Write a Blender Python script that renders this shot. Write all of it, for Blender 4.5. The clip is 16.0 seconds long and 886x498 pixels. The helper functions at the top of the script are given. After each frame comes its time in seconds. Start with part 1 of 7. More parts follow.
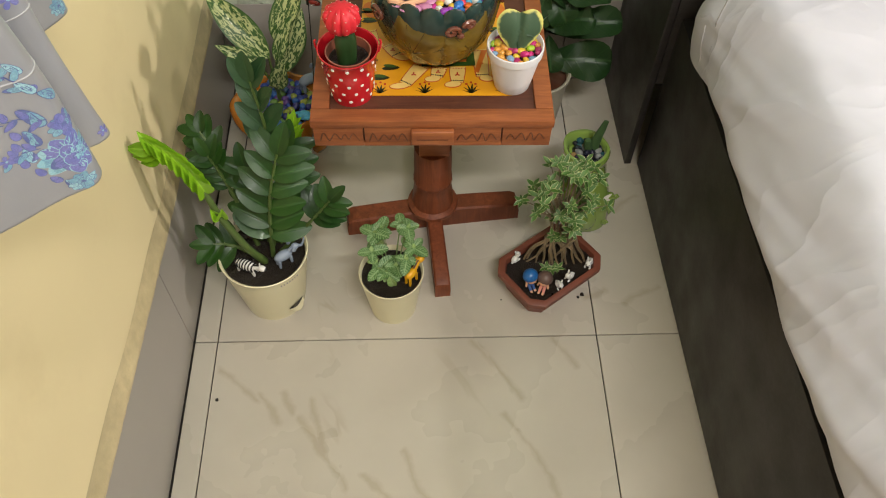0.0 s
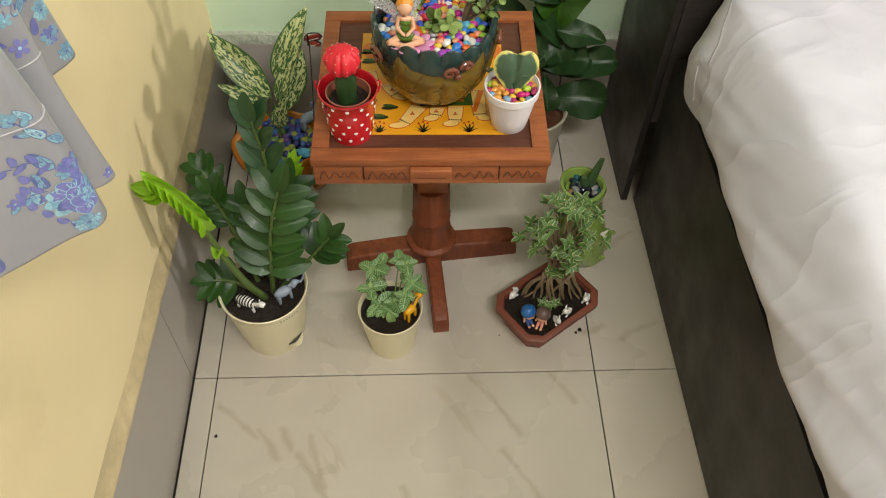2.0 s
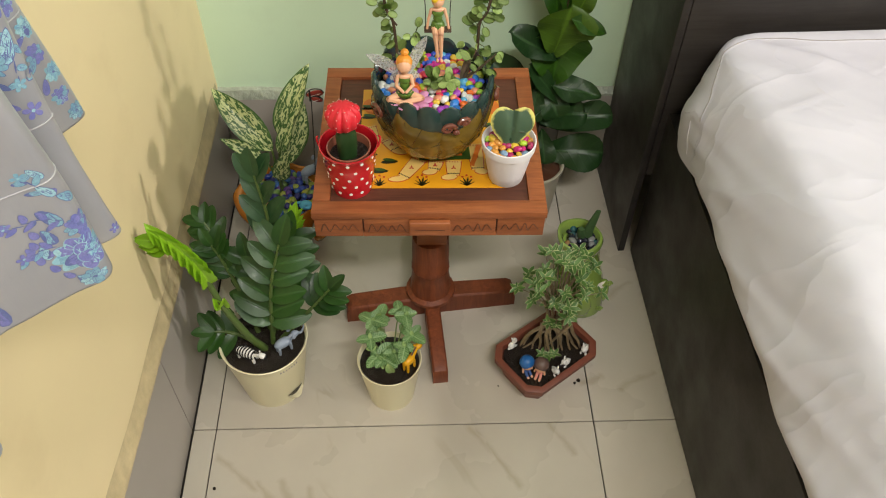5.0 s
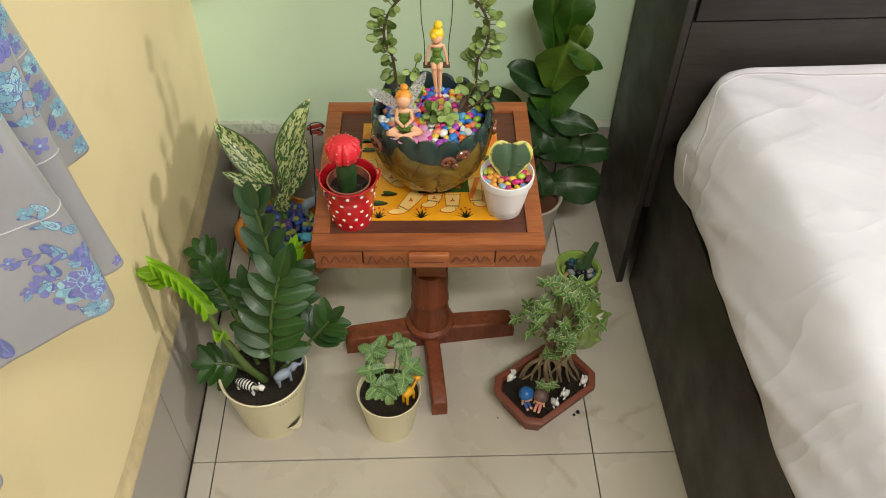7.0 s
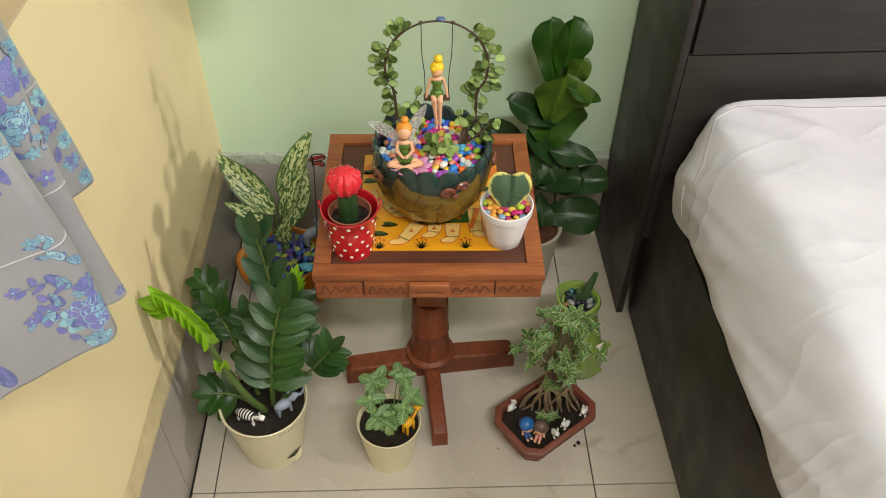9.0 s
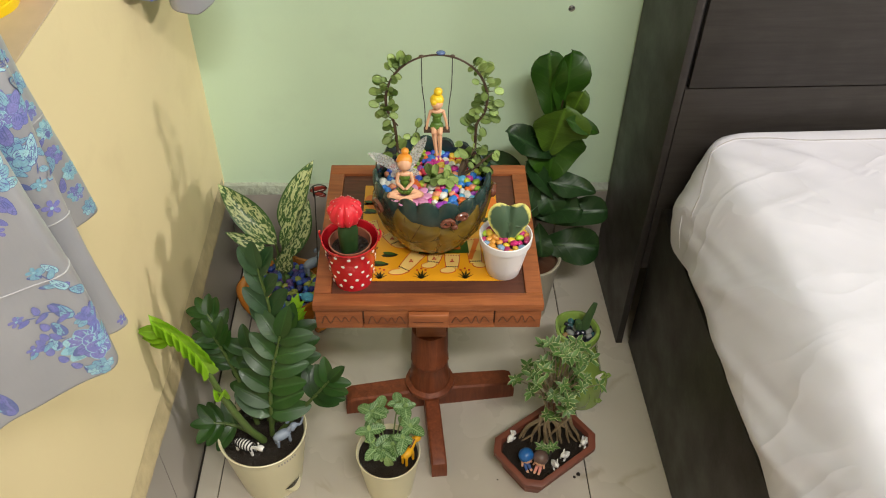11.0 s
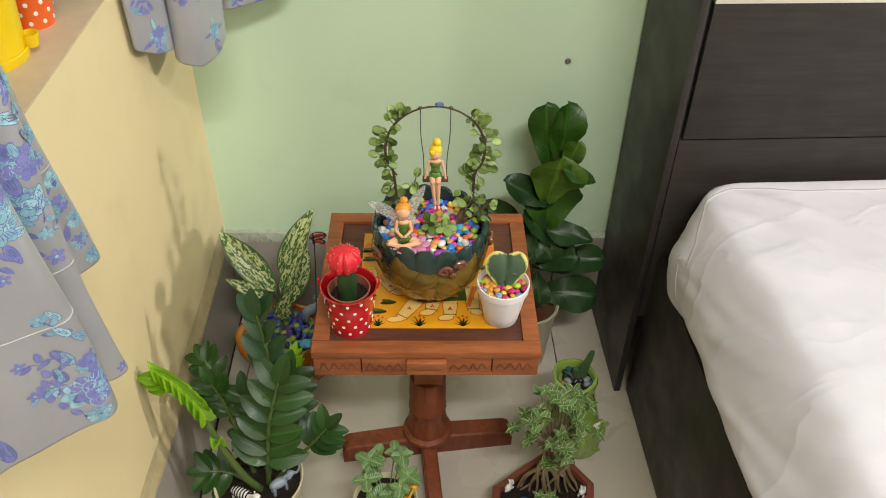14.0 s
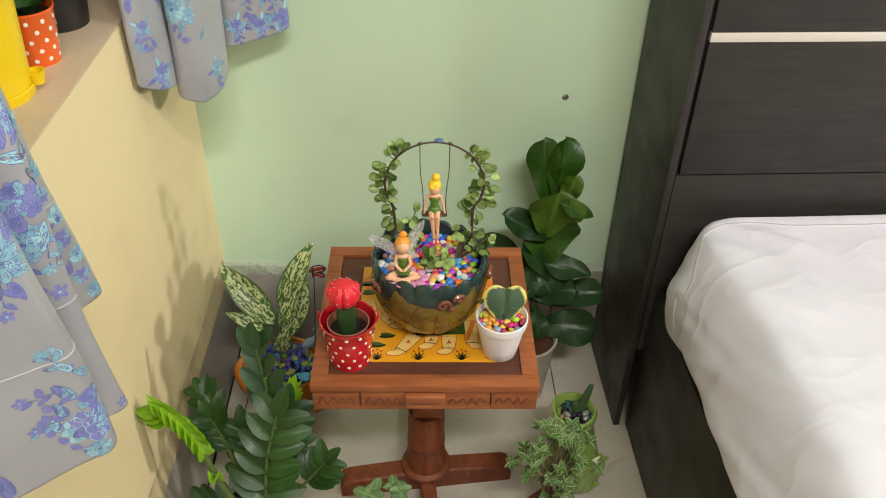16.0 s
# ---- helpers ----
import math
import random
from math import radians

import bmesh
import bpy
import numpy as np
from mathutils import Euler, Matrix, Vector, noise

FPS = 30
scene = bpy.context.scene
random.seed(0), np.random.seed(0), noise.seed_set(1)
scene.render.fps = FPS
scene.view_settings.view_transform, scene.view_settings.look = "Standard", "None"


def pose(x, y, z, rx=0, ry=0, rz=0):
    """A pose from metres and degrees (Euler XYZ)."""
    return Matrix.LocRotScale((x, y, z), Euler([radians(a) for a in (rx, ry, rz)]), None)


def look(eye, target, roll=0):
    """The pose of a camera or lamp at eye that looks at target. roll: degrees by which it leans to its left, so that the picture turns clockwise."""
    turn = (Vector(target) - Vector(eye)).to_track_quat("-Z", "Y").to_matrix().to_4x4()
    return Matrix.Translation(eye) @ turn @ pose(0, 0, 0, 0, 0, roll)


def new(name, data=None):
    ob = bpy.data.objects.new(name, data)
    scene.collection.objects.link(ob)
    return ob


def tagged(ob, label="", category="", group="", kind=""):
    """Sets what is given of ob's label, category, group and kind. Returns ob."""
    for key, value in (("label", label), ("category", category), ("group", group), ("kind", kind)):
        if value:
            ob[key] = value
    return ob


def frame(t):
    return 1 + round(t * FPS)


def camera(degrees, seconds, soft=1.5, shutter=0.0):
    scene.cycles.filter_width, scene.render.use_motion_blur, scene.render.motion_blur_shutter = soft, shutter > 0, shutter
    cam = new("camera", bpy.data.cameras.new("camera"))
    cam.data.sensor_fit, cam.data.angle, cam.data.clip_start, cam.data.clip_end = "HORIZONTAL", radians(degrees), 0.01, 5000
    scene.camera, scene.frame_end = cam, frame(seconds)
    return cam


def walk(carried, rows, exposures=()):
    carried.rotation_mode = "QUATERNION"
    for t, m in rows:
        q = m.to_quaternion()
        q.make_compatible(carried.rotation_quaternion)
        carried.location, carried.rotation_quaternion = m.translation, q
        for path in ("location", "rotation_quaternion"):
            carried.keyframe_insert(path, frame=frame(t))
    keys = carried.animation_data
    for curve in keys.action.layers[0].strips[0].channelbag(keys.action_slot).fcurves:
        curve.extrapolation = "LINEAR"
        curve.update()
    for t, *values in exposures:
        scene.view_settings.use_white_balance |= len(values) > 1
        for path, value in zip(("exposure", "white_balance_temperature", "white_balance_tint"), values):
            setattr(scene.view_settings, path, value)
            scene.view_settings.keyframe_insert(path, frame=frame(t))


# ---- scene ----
# The camera: one slow tilt upwards, held by a standing person.
cam = camera(56.7, 16.0, 1.05)
PATH = [
    (0.0, 0.3232, -0.6216, 1.1538, -55.49, -0.71, -1.62), (0.5, 0.3234, -0.6223, 1.1572, -54.93, -0.69, -1.68),
    (1.0, 0.3236, -0.6231, 1.1605, -54.34, -0.70, -1.70), (1.5, 0.3238, -0.6239, 1.1635, -53.74, -0.70, -1.72),
    (2.0, 0.3240, -0.6249, 1.1664, -53.18, -0.72, -1.71), (2.5, 0.3243, -0.6258, 1.1691, -52.58, -0.72, -1.71),
    (3.0, 0.3246, -0.6269, 1.1716, -51.98, -0.70, -1.72), (3.5, 0.3249, -0.6280, 1.1740, -51.45, -0.70, -1.73),
    (4.0, 0.3252, -0.6291, 1.1762, -50.89, -0.67, -1.74), (6.5, 0.3269, -0.6354, 1.1856, -48.11, -0.62, -1.79),
    (7.0, 0.3272, -0.6367, 1.1872, -47.57, -0.60, -1.80), (7.5, 0.3276, -0.6381, 1.1888, -47.02, -0.58, -1.78),
    (8.0, 0.3279, -0.6394, 1.1903, -46.47, -0.57, -1.78), (8.5, 0.3282, -0.6408, 1.1917, -45.99, -0.55, -1.77),
    (9.0, 0.3285, -0.6421, 1.1931, -45.47, -0.56, -1.72), (11.5, 0.3298, -0.6486, 1.1999, -42.84, -0.65, -1.59),
    (12.0, 0.3300, -0.6498, 1.2013, -42.30, -0.68, -1.58), (12.5, 0.3302, -0.6510, 1.2028, -41.76, -0.70, -1.57),
    (13.0, 0.3304, -0.6521, 1.2043, -41.24, -0.73, -1.56), (13.5, 0.3305, -0.6531, 1.2058, -40.69, -0.77, -1.545),
    (14.0, 0.3305, -0.6542, 1.2074, -40.14, -0.82, -1.52), (14.5, 0.3306, -0.6551, 1.2091, -39.58, -0.87, -1.48),
    (15.0, 0.3306, -0.6560, 1.2109, -39.02, -0.89, -1.47), (15.5, 0.3305, -0.6568, 1.2128, -38.50, -0.91, -1.49),
    (16.0, 0.3305, -0.6575, 1.2149, -37.96, -0.93, -1.51),
]
walk(cam, [(t, pose(x, y, z, 90 + p, r, w)) for t, x, y, z, p, r, w in PATH], [(0.0, 0.0), (16.0, 0.0)])

# ---- light: a dim night room, two wall lamps and an added, unseen ceiling fill ----
world = bpy.data.worlds.new("night")
scene.world = world
world.use_nodes = True
world.node_tree.nodes["Background"].inputs[0].default_value = (0.02, 0.025, 0.035, 1)
world.node_tree.nodes["Background"].inputs[1].default_value = 0.3


def area_lamp(m, watts, length, color, width=0.06):
    data = bpy.data.lights.new("area_lamp", "AREA")
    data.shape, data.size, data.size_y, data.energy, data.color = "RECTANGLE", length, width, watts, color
    new("area_lamp", data).matrix_world = m


LAMP_A, LAMP_FILL, LAMP_C = (2.50, -0.34, 1.50), (0.80, -1.45, 2.66), (2.46, -0.95, 2.45)
area_lamp(look(LAMP_A, (0.2, 0.2, 0.4)), 26, 0.12, (1.0, 0.95, 0.87), 0.09)
# Soft overhead fill, added; its place and power are tuned to the room's brightness.
area_lamp(look(LAMP_FILL, (0.5, 0.3, 0.4)), 47, 1.20, (1.0, 0.97, 0.93), 0.12)
area_lamp(look(LAMP_C, (0.2, 0.2, 0.4)), 20, 0.22, (1.0, 0.965, 0.90), 0.10)

# ---- materials ----


class Nodes:
    """A small wrapper round a material's node tree."""

    def __init__(self, name):
        self.m = bpy.data.materials.new(name)
        self.m.use_nodes = True
        self.t = self.m.node_tree
        self.b = self.t.nodes["Principled BSDF"]

    def add(self, kind, **props):
        n = self.t.nodes.new(kind)
        for k, v in props.items():
            if k in n.inputs:
                n.inputs[k].default_value = v
        return n

    def link(self, a, b):
        self.t.links.new(a, b)

    def coords(self, kind="Object"):
        return self.t.nodes.new("ShaderNodeTexCoord").outputs[kind]

    def noise(self, vec, scale, detail=4.0, rough=0.55, distort=0.0):
        n = self.add("ShaderNodeTexNoise", Scale=scale, Detail=detail, Roughness=rough, Distortion=distort)
        self.link(vec, n.inputs["Vector"])
        return n.outputs["Fac"]

    def step(self, value, lo, hi):
        n = self.t.nodes.new("ShaderNodeMapRange")
        n.inputs["From Min"].default_value, n.inputs["From Max"].default_value = lo, hi
        self.link(value, n.inputs["Value"])
        return n.outputs["Result"]

    def math(self, op, a, b=None):
        n = self.t.nodes.new("ShaderNodeMath")
        n.operation = op
        for i, v in enumerate((a, b)):
            if v is None:
                continue
            if isinstance(v, (int, float)):
                n.inputs[i].default_value = v
            else:
                self.link(v, n.inputs[i])
        return n.outputs[0]

    def mix(self, fac, a, b):
        n = self.t.nodes.new("ShaderNodeMix")
        n.data_type = "RGBA"
        for sock, v in ((n.inputs[0], fac), (n.inputs[6], a), (n.inputs[7], b)):
            if isinstance(v, tuple):
                sock.default_value = (*v, 1)
            elif isinstance(v, (int, float)):
                sock.default_value = v
            else:
                self.link(v, sock)
        return n.outputs[2]

    def bump(self, height, strength, distance=0.002):
        n = self.add("ShaderNodeBump", Strength=strength, Distance=distance)
        self.link(height, n.inputs["Height"])
        self.link(n.outputs[0], self.b.inputs["Normal"])

    def finish(self, color, rough=0.5, metal=0.0, coat=0.0, spec=0.5, sub=0.0):
        if isinstance(color, tuple):
            self.b.inputs["Base Color"].default_value = (*color, 1)
        else:
            self.link(color, self.b.inputs["Base Color"])
        if isinstance(rough, (int, float)):
            self.b.inputs["Roughness"].default_value = rough
        else:
            self.link(rough, self.b.inputs["Roughness"])
        self.b.inputs["Metallic"].default_value = metal
        self.b.inputs["Coat Weight"].default_value = coat
        self.b.inputs["Coat Roughness"].default_value = 0.08
        self.b.inputs["Specular IOR Level"].default_value = spec
        if sub:
            self.b.inputs["Subsurface Weight"].default_value = sub
            self.b.inputs["Subsurface Radius"].default_value = (0.004, 0.003, 0.002)
            self.b.inputs["Subsurface Scale"].default_value = 0.5
        return self.m


def shade(c, k):
    return tuple(min(1.0, v * k) for v in c)


def plain(name, c, k=0.8, scale=60, rough=0.5, bump=0.1, metal=0.0, coat=0.0, spec=0.5, dist=0.001, sub=0.0):
    """A surface of one colour with fine grain and a broad, faint change of tone."""
    n = Nodes(name)
    p = n.coords()
    fine, broad = n.noise(p, scale), n.noise(p, scale / 7, 2)
    col = n.mix(n.math("MULTIPLY", fine, broad), shade(c, k), shade(c, 1 + (1 - k) * 0.6))
    n.bump(fine, bump, dist)
    return n.finish(col, n.step(broad, -1.0 + rough * 0.6, 2.2), metal, coat, spec, sub) if rough > 0.6 else n.finish(col, rough, metal, coat, spec, sub)


def wood(name, c, dark, scale=12.0, rough=0.45, axis=(1, 9, 9)):
    n = Nodes(name)
    mp = n.t.nodes.new("ShaderNodeMapping")
    mp.inputs["Scale"].default_value = axis
    n.link(n.coords(), mp.inputs[0])
    grain = n.noise(mp.outputs[0], scale, 6, 0.65, 0.6)
    blot = n.noise(n.coords(), 14, 3)
    col = n.mix(n.step(grain, 0.3, 0.72), dark, c)
    col = n.mix(n.math("MULTIPLY", n.step(blot, 0.45, 0.75), 0.55), col, shade(dark, 0.8))
    n.bump(grain, 0.25, 0.001)
    return n.finish(col, n.step(blot, -0.6, 1.8), spec=0.35)


def painted_wall(name, c, stain_c, low=0.26):
    n = Nodes(name)
    pos = n.t.nodes.new("ShaderNodeNewGeometry").outputs["Position"]
    broad, mid, fine = n.noise(pos, 1.7, 3), n.noise(pos, 9, 5, 0.6), n.noise(pos, 160, 3)
    col = n.mix(n.step(broad, 0.3, 0.7), shade(c, 0.93), shade(c, 1.03))
    col = n.mix(n.math("MULTIPLY", n.step(mid, 0.55, 0.8), 0.16), col, stain_c)
    sep = n.t.nodes.new("ShaderNodeSeparateXYZ")
    n.link(pos, sep.inputs[0])
    spots = n.math("MULTIPLY", n.step(n.noise(pos, 34, 5, 0.7), 0.56, 0.72), n.step(sep.outputs["Z"], low, low - 0.07))
    col = n.mix(n.math("MULTIPLY", spots, 0.7), col, shade(stain_c, 0.55))
    n.bump(n.math("ADD", n.math("MULTIPLY", broad, 4.0), n.math("MULTIPLY", fine, 0.08)), 0.30, 0.004)
    return n.finish(col, 0.55, spec=0.35)


VEINS = ((0.013, -0.05, 0.071, -0.101), (0.077, -0.09, 0.107, -0.137), (0.112, -0.09, 0.127, -0.119), (0.138, -0.128, 0.169, -0.174), (0.169, -0.174, 0.209, -0.239), (0.154, -0.103, 0.178, -0.183),
         (0.237, -0.219, 0.275, -0.253), (0.289, -0.185, 0.323, -0.254), (0.403, -0.005, 0.439, -0.054), (0.439, -0.054, 0.472, -0.106), (0.444, -0.131, 0.484, -0.194), (0.484, -0.194, 0.511, -0.254),
         (0.529, -0.006, 0.558, -0.054), (0.652, 0.059, 0.715, 0.087), (0.594, 0.069, 0.627, 0.087), (0.666, 0.249, 0.708, 0.279))


def floor_tile_mat():
    n = Nodes("marble_look_floor_tile")
    pos = n.t.nodes.new("ShaderNodeNewGeometry").outputs["Position"]
    mp = n.t.nodes.new("ShaderNodeMapping")
    mp.inputs["Rotation"].default_value = (0, 0, radians(60))
    n.link(pos, mp.inputs[0])
    st = n.t.nodes.new("ShaderNodeMapping")
    st.inputs["Scale"].default_value = (2.2, 7.5, 1)
    st.inputs["Location"].default_value = (4.3, 1.7, 0)
    n.link(mp.outputs[0], st.inputs[0])
    v = n.noise(st.outputs[0], 1.0, 4.0, 0.5, 0.7)
    ridge = n.math("SUBTRACT", 1.0, n.step(n.math("ABSOLUTE", n.math("SUBTRACT", v, 0.55)), 0.004, 0.018))
    fade = n.t.nodes.new("ShaderNodeMapping")
    fade.inputs["Scale"].default_value = (5.0, 8.0, 1)
    n.link(mp.outputs[0], fade.inputs[0])
    mask = n.step(n.noise(fade.outputs[0], 1.0, 2), 0.54, 0.64)
    # the bolder veins of the open tiles, each a wavering streak
    ripple = n.add("ShaderNodeTexNoise", Scale=14.0, Detail=4.0, Roughness=0.6)
    n.link(pos, ripple.inputs["Vector"])
    bend = n.t.nodes.new("ShaderNodeVectorMath")
    bend.operation = "MULTIPLY_ADD"
    n.link(ripple.outputs["Color"], bend.inputs[0])
    bend.inputs[1].default_value, near_v = (0.030, 0.030, 0.0), None
    lowered = n.t.nodes.new("ShaderNodeVectorMath")
    lowered.operation = "SUBTRACT"
    n.link(pos, lowered.inputs[0])
    lowered.inputs[1].default_value = (0.015, 0.015, 0.0)
    n.link(lowered.outputs[0], bend.inputs[2])
    xy = n.t.nodes.new("ShaderNodeSeparateXYZ")
    n.link(bend.outputs[0], xy.inputs[0])
    for ax, ay, bx, by in VEINS:
        dx, dy = bx - ax, by - ay
        n2 = dx * dx + dy * dy
        px_, py_ = n.math("SUBTRACT", xy.outputs[0], ax), n.math("SUBTRACT", xy.outputs[1], ay)
        t = n.math("DIVIDE", n.math("ADD", n.math("MULTIPLY", px_, dx), n.math("MULTIPLY", py_, dy)), n2)
        t = n.math("MINIMUM", n.math("MAXIMUM", t, 0.0), 1.0)
        ex, ey = n.math("SUBTRACT", px_, n.math("MULTIPLY", t, dx)), n.math("SUBTRACT", py_, n.math("MULTIPLY", t, dy))
        d = n.math("SQRT", n.math("ADD", n.math("MULTIPLY", ex, ex), n.math("MULTIPLY", ey, ey)))
        near_v = d if near_v is None else n.math("MINIMUM", near_v, d)
    width = n.math("MULTIPLY", n.noise(pos, 22, 3), 0.013)
    streak = n.math("SUBTRACT", 1.0, n.step(n.math("SUBTRACT", near_v, width), -0.006, 0.0015))
    ridge = n.math("MAXIMUM", n.math("MULTIPLY", n.math("MULTIPLY", ridge, mask), 0.7), n.math("MULTIPLY", streak, 0.95))
    cloud = n.noise(pos, 6, 4)
    col = n.mix(n.step(cloud, 0.3, 0.7), (0.475, 0.43, 0.36), (0.53, 0.485, 0.41))
    col = n.mix(n.math("MULTIPLY", ridge, 0.46), col, (0.33, 0.265, 0.17))
    n.bump(n.noise(pos, 3, 2), 0.05, 0.002)
    return n.finish(col, n.step(n.noise(pos, 5, 4), -0.3, 2.6), spec=0.45)


M = {}
M["yellow_wall"] = painted_wall("cream_yellow_wall_paint", (0.80, 0.665, 0.40), (0.45, 0.32, 0.15))
M["yellow_lip"] = plain("stained_cream_yellow_plaster", (0.74, 0.60, 0.35), 0.50, 55, 0.7, 0.5, dist=0.003)
M["green_wall"] = painted_wall("pale_green_wall_paint", (0.595, 0.765, 0.56), (0.37, 0.45, 0.34), 0.23)
# Tones of the unseen walls and ceiling, set by how much light they bounce.
M["white_wall"] = painted_wall("beige_wall_paint", (0.48, 0.44, 0.37), (0.36, 0.31, 0.25))
M["ceiling"] = plain("off_white_ceiling_paint", (0.60, 0.58, 0.53), 0.92, 20, 0.7)
M["tile"] = floor_tile_mat()
M["grout"] = plain("dark_grout", (0.035, 0.03, 0.026), 0.7, 80, 0.8)
M["skirting"] = plain("grey_beige_skirting_tile", (0.37, 0.335, 0.305), 0.82, 7, 0.32, 0.03)
M["plaster"] = plain("rough_plaster_ledge", (0.50, 0.55, 0.44), 0.5, 70, 0.8, 0.9, dist=0.006)
M["sill"] = plain("cream_stone_sill", (0.66, 0.52, 0.37), 0.75, 40, 0.5)
M["dark_laminate"] = wood("dark_brown_wenge_laminate", (0.036, 0.031, 0.028), (0.021, 0.0175, 0.0155), 9, 0.4, (1, 14, 14))
# Near black: painted shade in the bed's gaps, and the swing's dark cords.
M["black_gap"] = plain("black_shade_and_cord", (0.006, 0.006, 0.006))
M["pale_strip"] = plain("brushed_pale_strip", (0.62, 0.58, 0.53), 0.9, 40, 0.4)
M["stitch"] = plain("grey_beige_stitching", (0.36, 0.34, 0.33), 0.8, 300, 0.9)
def sheet_mat():
    """Cotton with fine weave and small creases that run slantwise."""
    n = Nodes("off_white_cotton_sheet")
    p = n.coords()
    creases = None
    for turn, scale, offset in ((0.65, 2.2, 0.0), (-0.25, 3.0, 3.0)):
        mp = n.t.nodes.new("ShaderNodeMapping")
        mp.inputs["Rotation"].default_value = (0, 0, turn)
        mp.inputs["Location"].default_value = (offset, offset, 0)
        n.link(p, mp.inputs[0])
        st = n.t.nodes.new("ShaderNodeMapping")
        st.inputs["Scale"].default_value = (1.0, 2.6, 1.0)
        n.link(mp.outputs[0], st.inputs[0])
        v = n.noise(st.outputs[0], scale, 3, 0.5, 0.6)
        line = n.math("POWER", n.math("SUBTRACT", 1.0, n.math("ABSOLUTE", n.math("MULTIPLY", n.math("SUBTRACT", v, 0.5), 3.0))), 5.0)
        line = n.math("MULTIPLY", line, 3.0 / scale)
        creases = line if creases is None else n.math("ADD", creases, line)
    height = n.math("ADD", creases, n.math("MULTIPLY", n.noise(p, 700, 2), 0.05))
    n.bump(height, 0.16, 0.010)
    tone = n.noise(p, 5.0, 3)
    return n.finish(n.mix(n.step(tone, 0.35, 0.65), (0.55, 0.54, 0.595), (0.585, 0.575, 0.635)), 0.85, spec=0.25)


M["sheet"] = sheet_mat()
M["mattress"] = plain("mattress_ticking", (0.6, 0.58, 0.55), 0.9, 200, 0.9)
M["wood"] = wood("reddish_brown_sheesham", (0.38, 0.125, 0.042), (0.20, 0.058, 0.020))
M["wood_end"] = wood("reddish_brown_sheesham_post", (0.27, 0.075, 0.028), (0.12, 0.03, 0.012), 12, 0.4, (9, 9, 1))
M["wood_dark"] = wood("dark_inset_wood", (0.14, 0.05, 0.028), (0.065, 0.022, 0.013))
M["carving"] = plain("carved_groove_dark", (0.075, 0.022, 0.010), 0.7, 200, 0.6)
M["carved_line"] = plain("worn_carved_line", (0.20, 0.060, 0.022), 0.35, 160, 0.7)
M["paint_yellow"] = plain("painted_yellow_ochre_tile", (0.84, 0.38, 0.012), 0.72, 25, 0.35, 0.04, coat=0.1)
M["paint_cream"] = plain("painted_cream", (0.80, 0.55, 0.17), 0.85, 120, 0.25)
M["paint_black"] = plain("painted_black_green", (0.02, 0.022, 0.008), 0.7, 90, 0.3)
M["paint_green"] = plain("painted_green", (0.045, 0.10, 0.015), 0.7, 90, 0.3)
M["paint_red"] = plain("painted_red", (0.50, 0.05, 0.015), 0.8, 90, 0.3)
M["paint_orange"] = plain("painted_orange", (0.75, 0.19, 0.02), 0.7, 50, 0.3)
M["cream_plastic"] = plain("cream_plastic_pot", (0.76, 0.70, 0.47), 0.95, 20, 0.38, 0.02, sub=0.05)
M["soil"] = plain("dark_potting_soil", (0.032, 0.020, 0.013), 0.2, 420, 0.95, 1.0, dist=0.006)
M["red_tin"] = plain("glossy_red_tin", (0.58, 0.012, 0.022), 0.9, 30, 0.25, 0.02, coat=0.5)
M["orange_tin"] = plain("glossy_orange_tin", (0.85, 0.13, 0.012), 0.9, 30, 0.28, 0.02, coat=0.4)
M["white_dot"] = plain("white_dot_paint", (0.80, 0.76, 0.72), 0.95, 60, 0.35)
M["yellow_plastic"] = plain("bright_yellow_plastic", (0.84, 0.59, 0.006), 0.95, 20, 0.35, 0.02)
M["black_plastic"] = plain("black_plastic_pot", (0.018, 0.015, 0.013), 0.8, 30, 0.45)
M["terracotta"] = plain("terracotta", (0.36, 0.125, 0.075), 0.72, 50, 0.7, 0.25)
M["terracotta_dark"] = plain("red_brown_glazed_clay", (0.22, 0.062, 0.035), 0.7, 40, 0.5, 0.2)
M["white_ceramic"] = plain("white_plastic_pot", (0.80, 0.79, 0.81), 0.95, 20, 0.35, 0.02)
M["beige_pot"] = plain("pale_beige_pot", (0.46, 0.42, 0.33), 0.9, 20, 0.45)
M["brown_liner"] = plain("brown_liner", (0.10, 0.035, 0.018), 0.8, 60, 0.3, 0.3)
M["green_glaze"] = plain("lime_green_glazed_ceramic", (0.25, 0.37, 0.075), 0.82, 25, 0.16, 0.06, coat=0.7)
M["orange_glaze"] = plain("orange_brown_glazed_ceramic", (0.58, 0.20, 0.022), 0.55, 22, 0.18, 0.1, coat=0.7)
def bowl_glaze():
    """Dark teal glaze running down into mottled olive brown over the lower part."""
    n = Nodes("teal_and_olive_glaze")
    p = n.coords()
    z = n.t.nodes.new("ShaderNodeSeparateXYZ")
    n.link(p, z.inputs[0])
    run = n.math("ADD", z.outputs["Z"], n.math("MULTIPLY", n.math("SUBTRACT", n.noise(p, 24, 3), 0.5), 0.06))
    olive = n.mix(n.step(n.noise(p, 60, 4), 0.35, 0.65), (0.050, 0.036, 0.008), (0.155, 0.100, 0.014))
    teal = n.mix(n.noise(p, 45, 3), (0.012, 0.028, 0.026), (0.026, 0.058, 0.050))
    n.bump(n.noise(p, 70, 3), 0.35, 0.0012)
    return n.finish(n.mix(n.step(run, 0.076, 0.096), olive, teal), 0.27, 0.0, 0.3, 0.5)


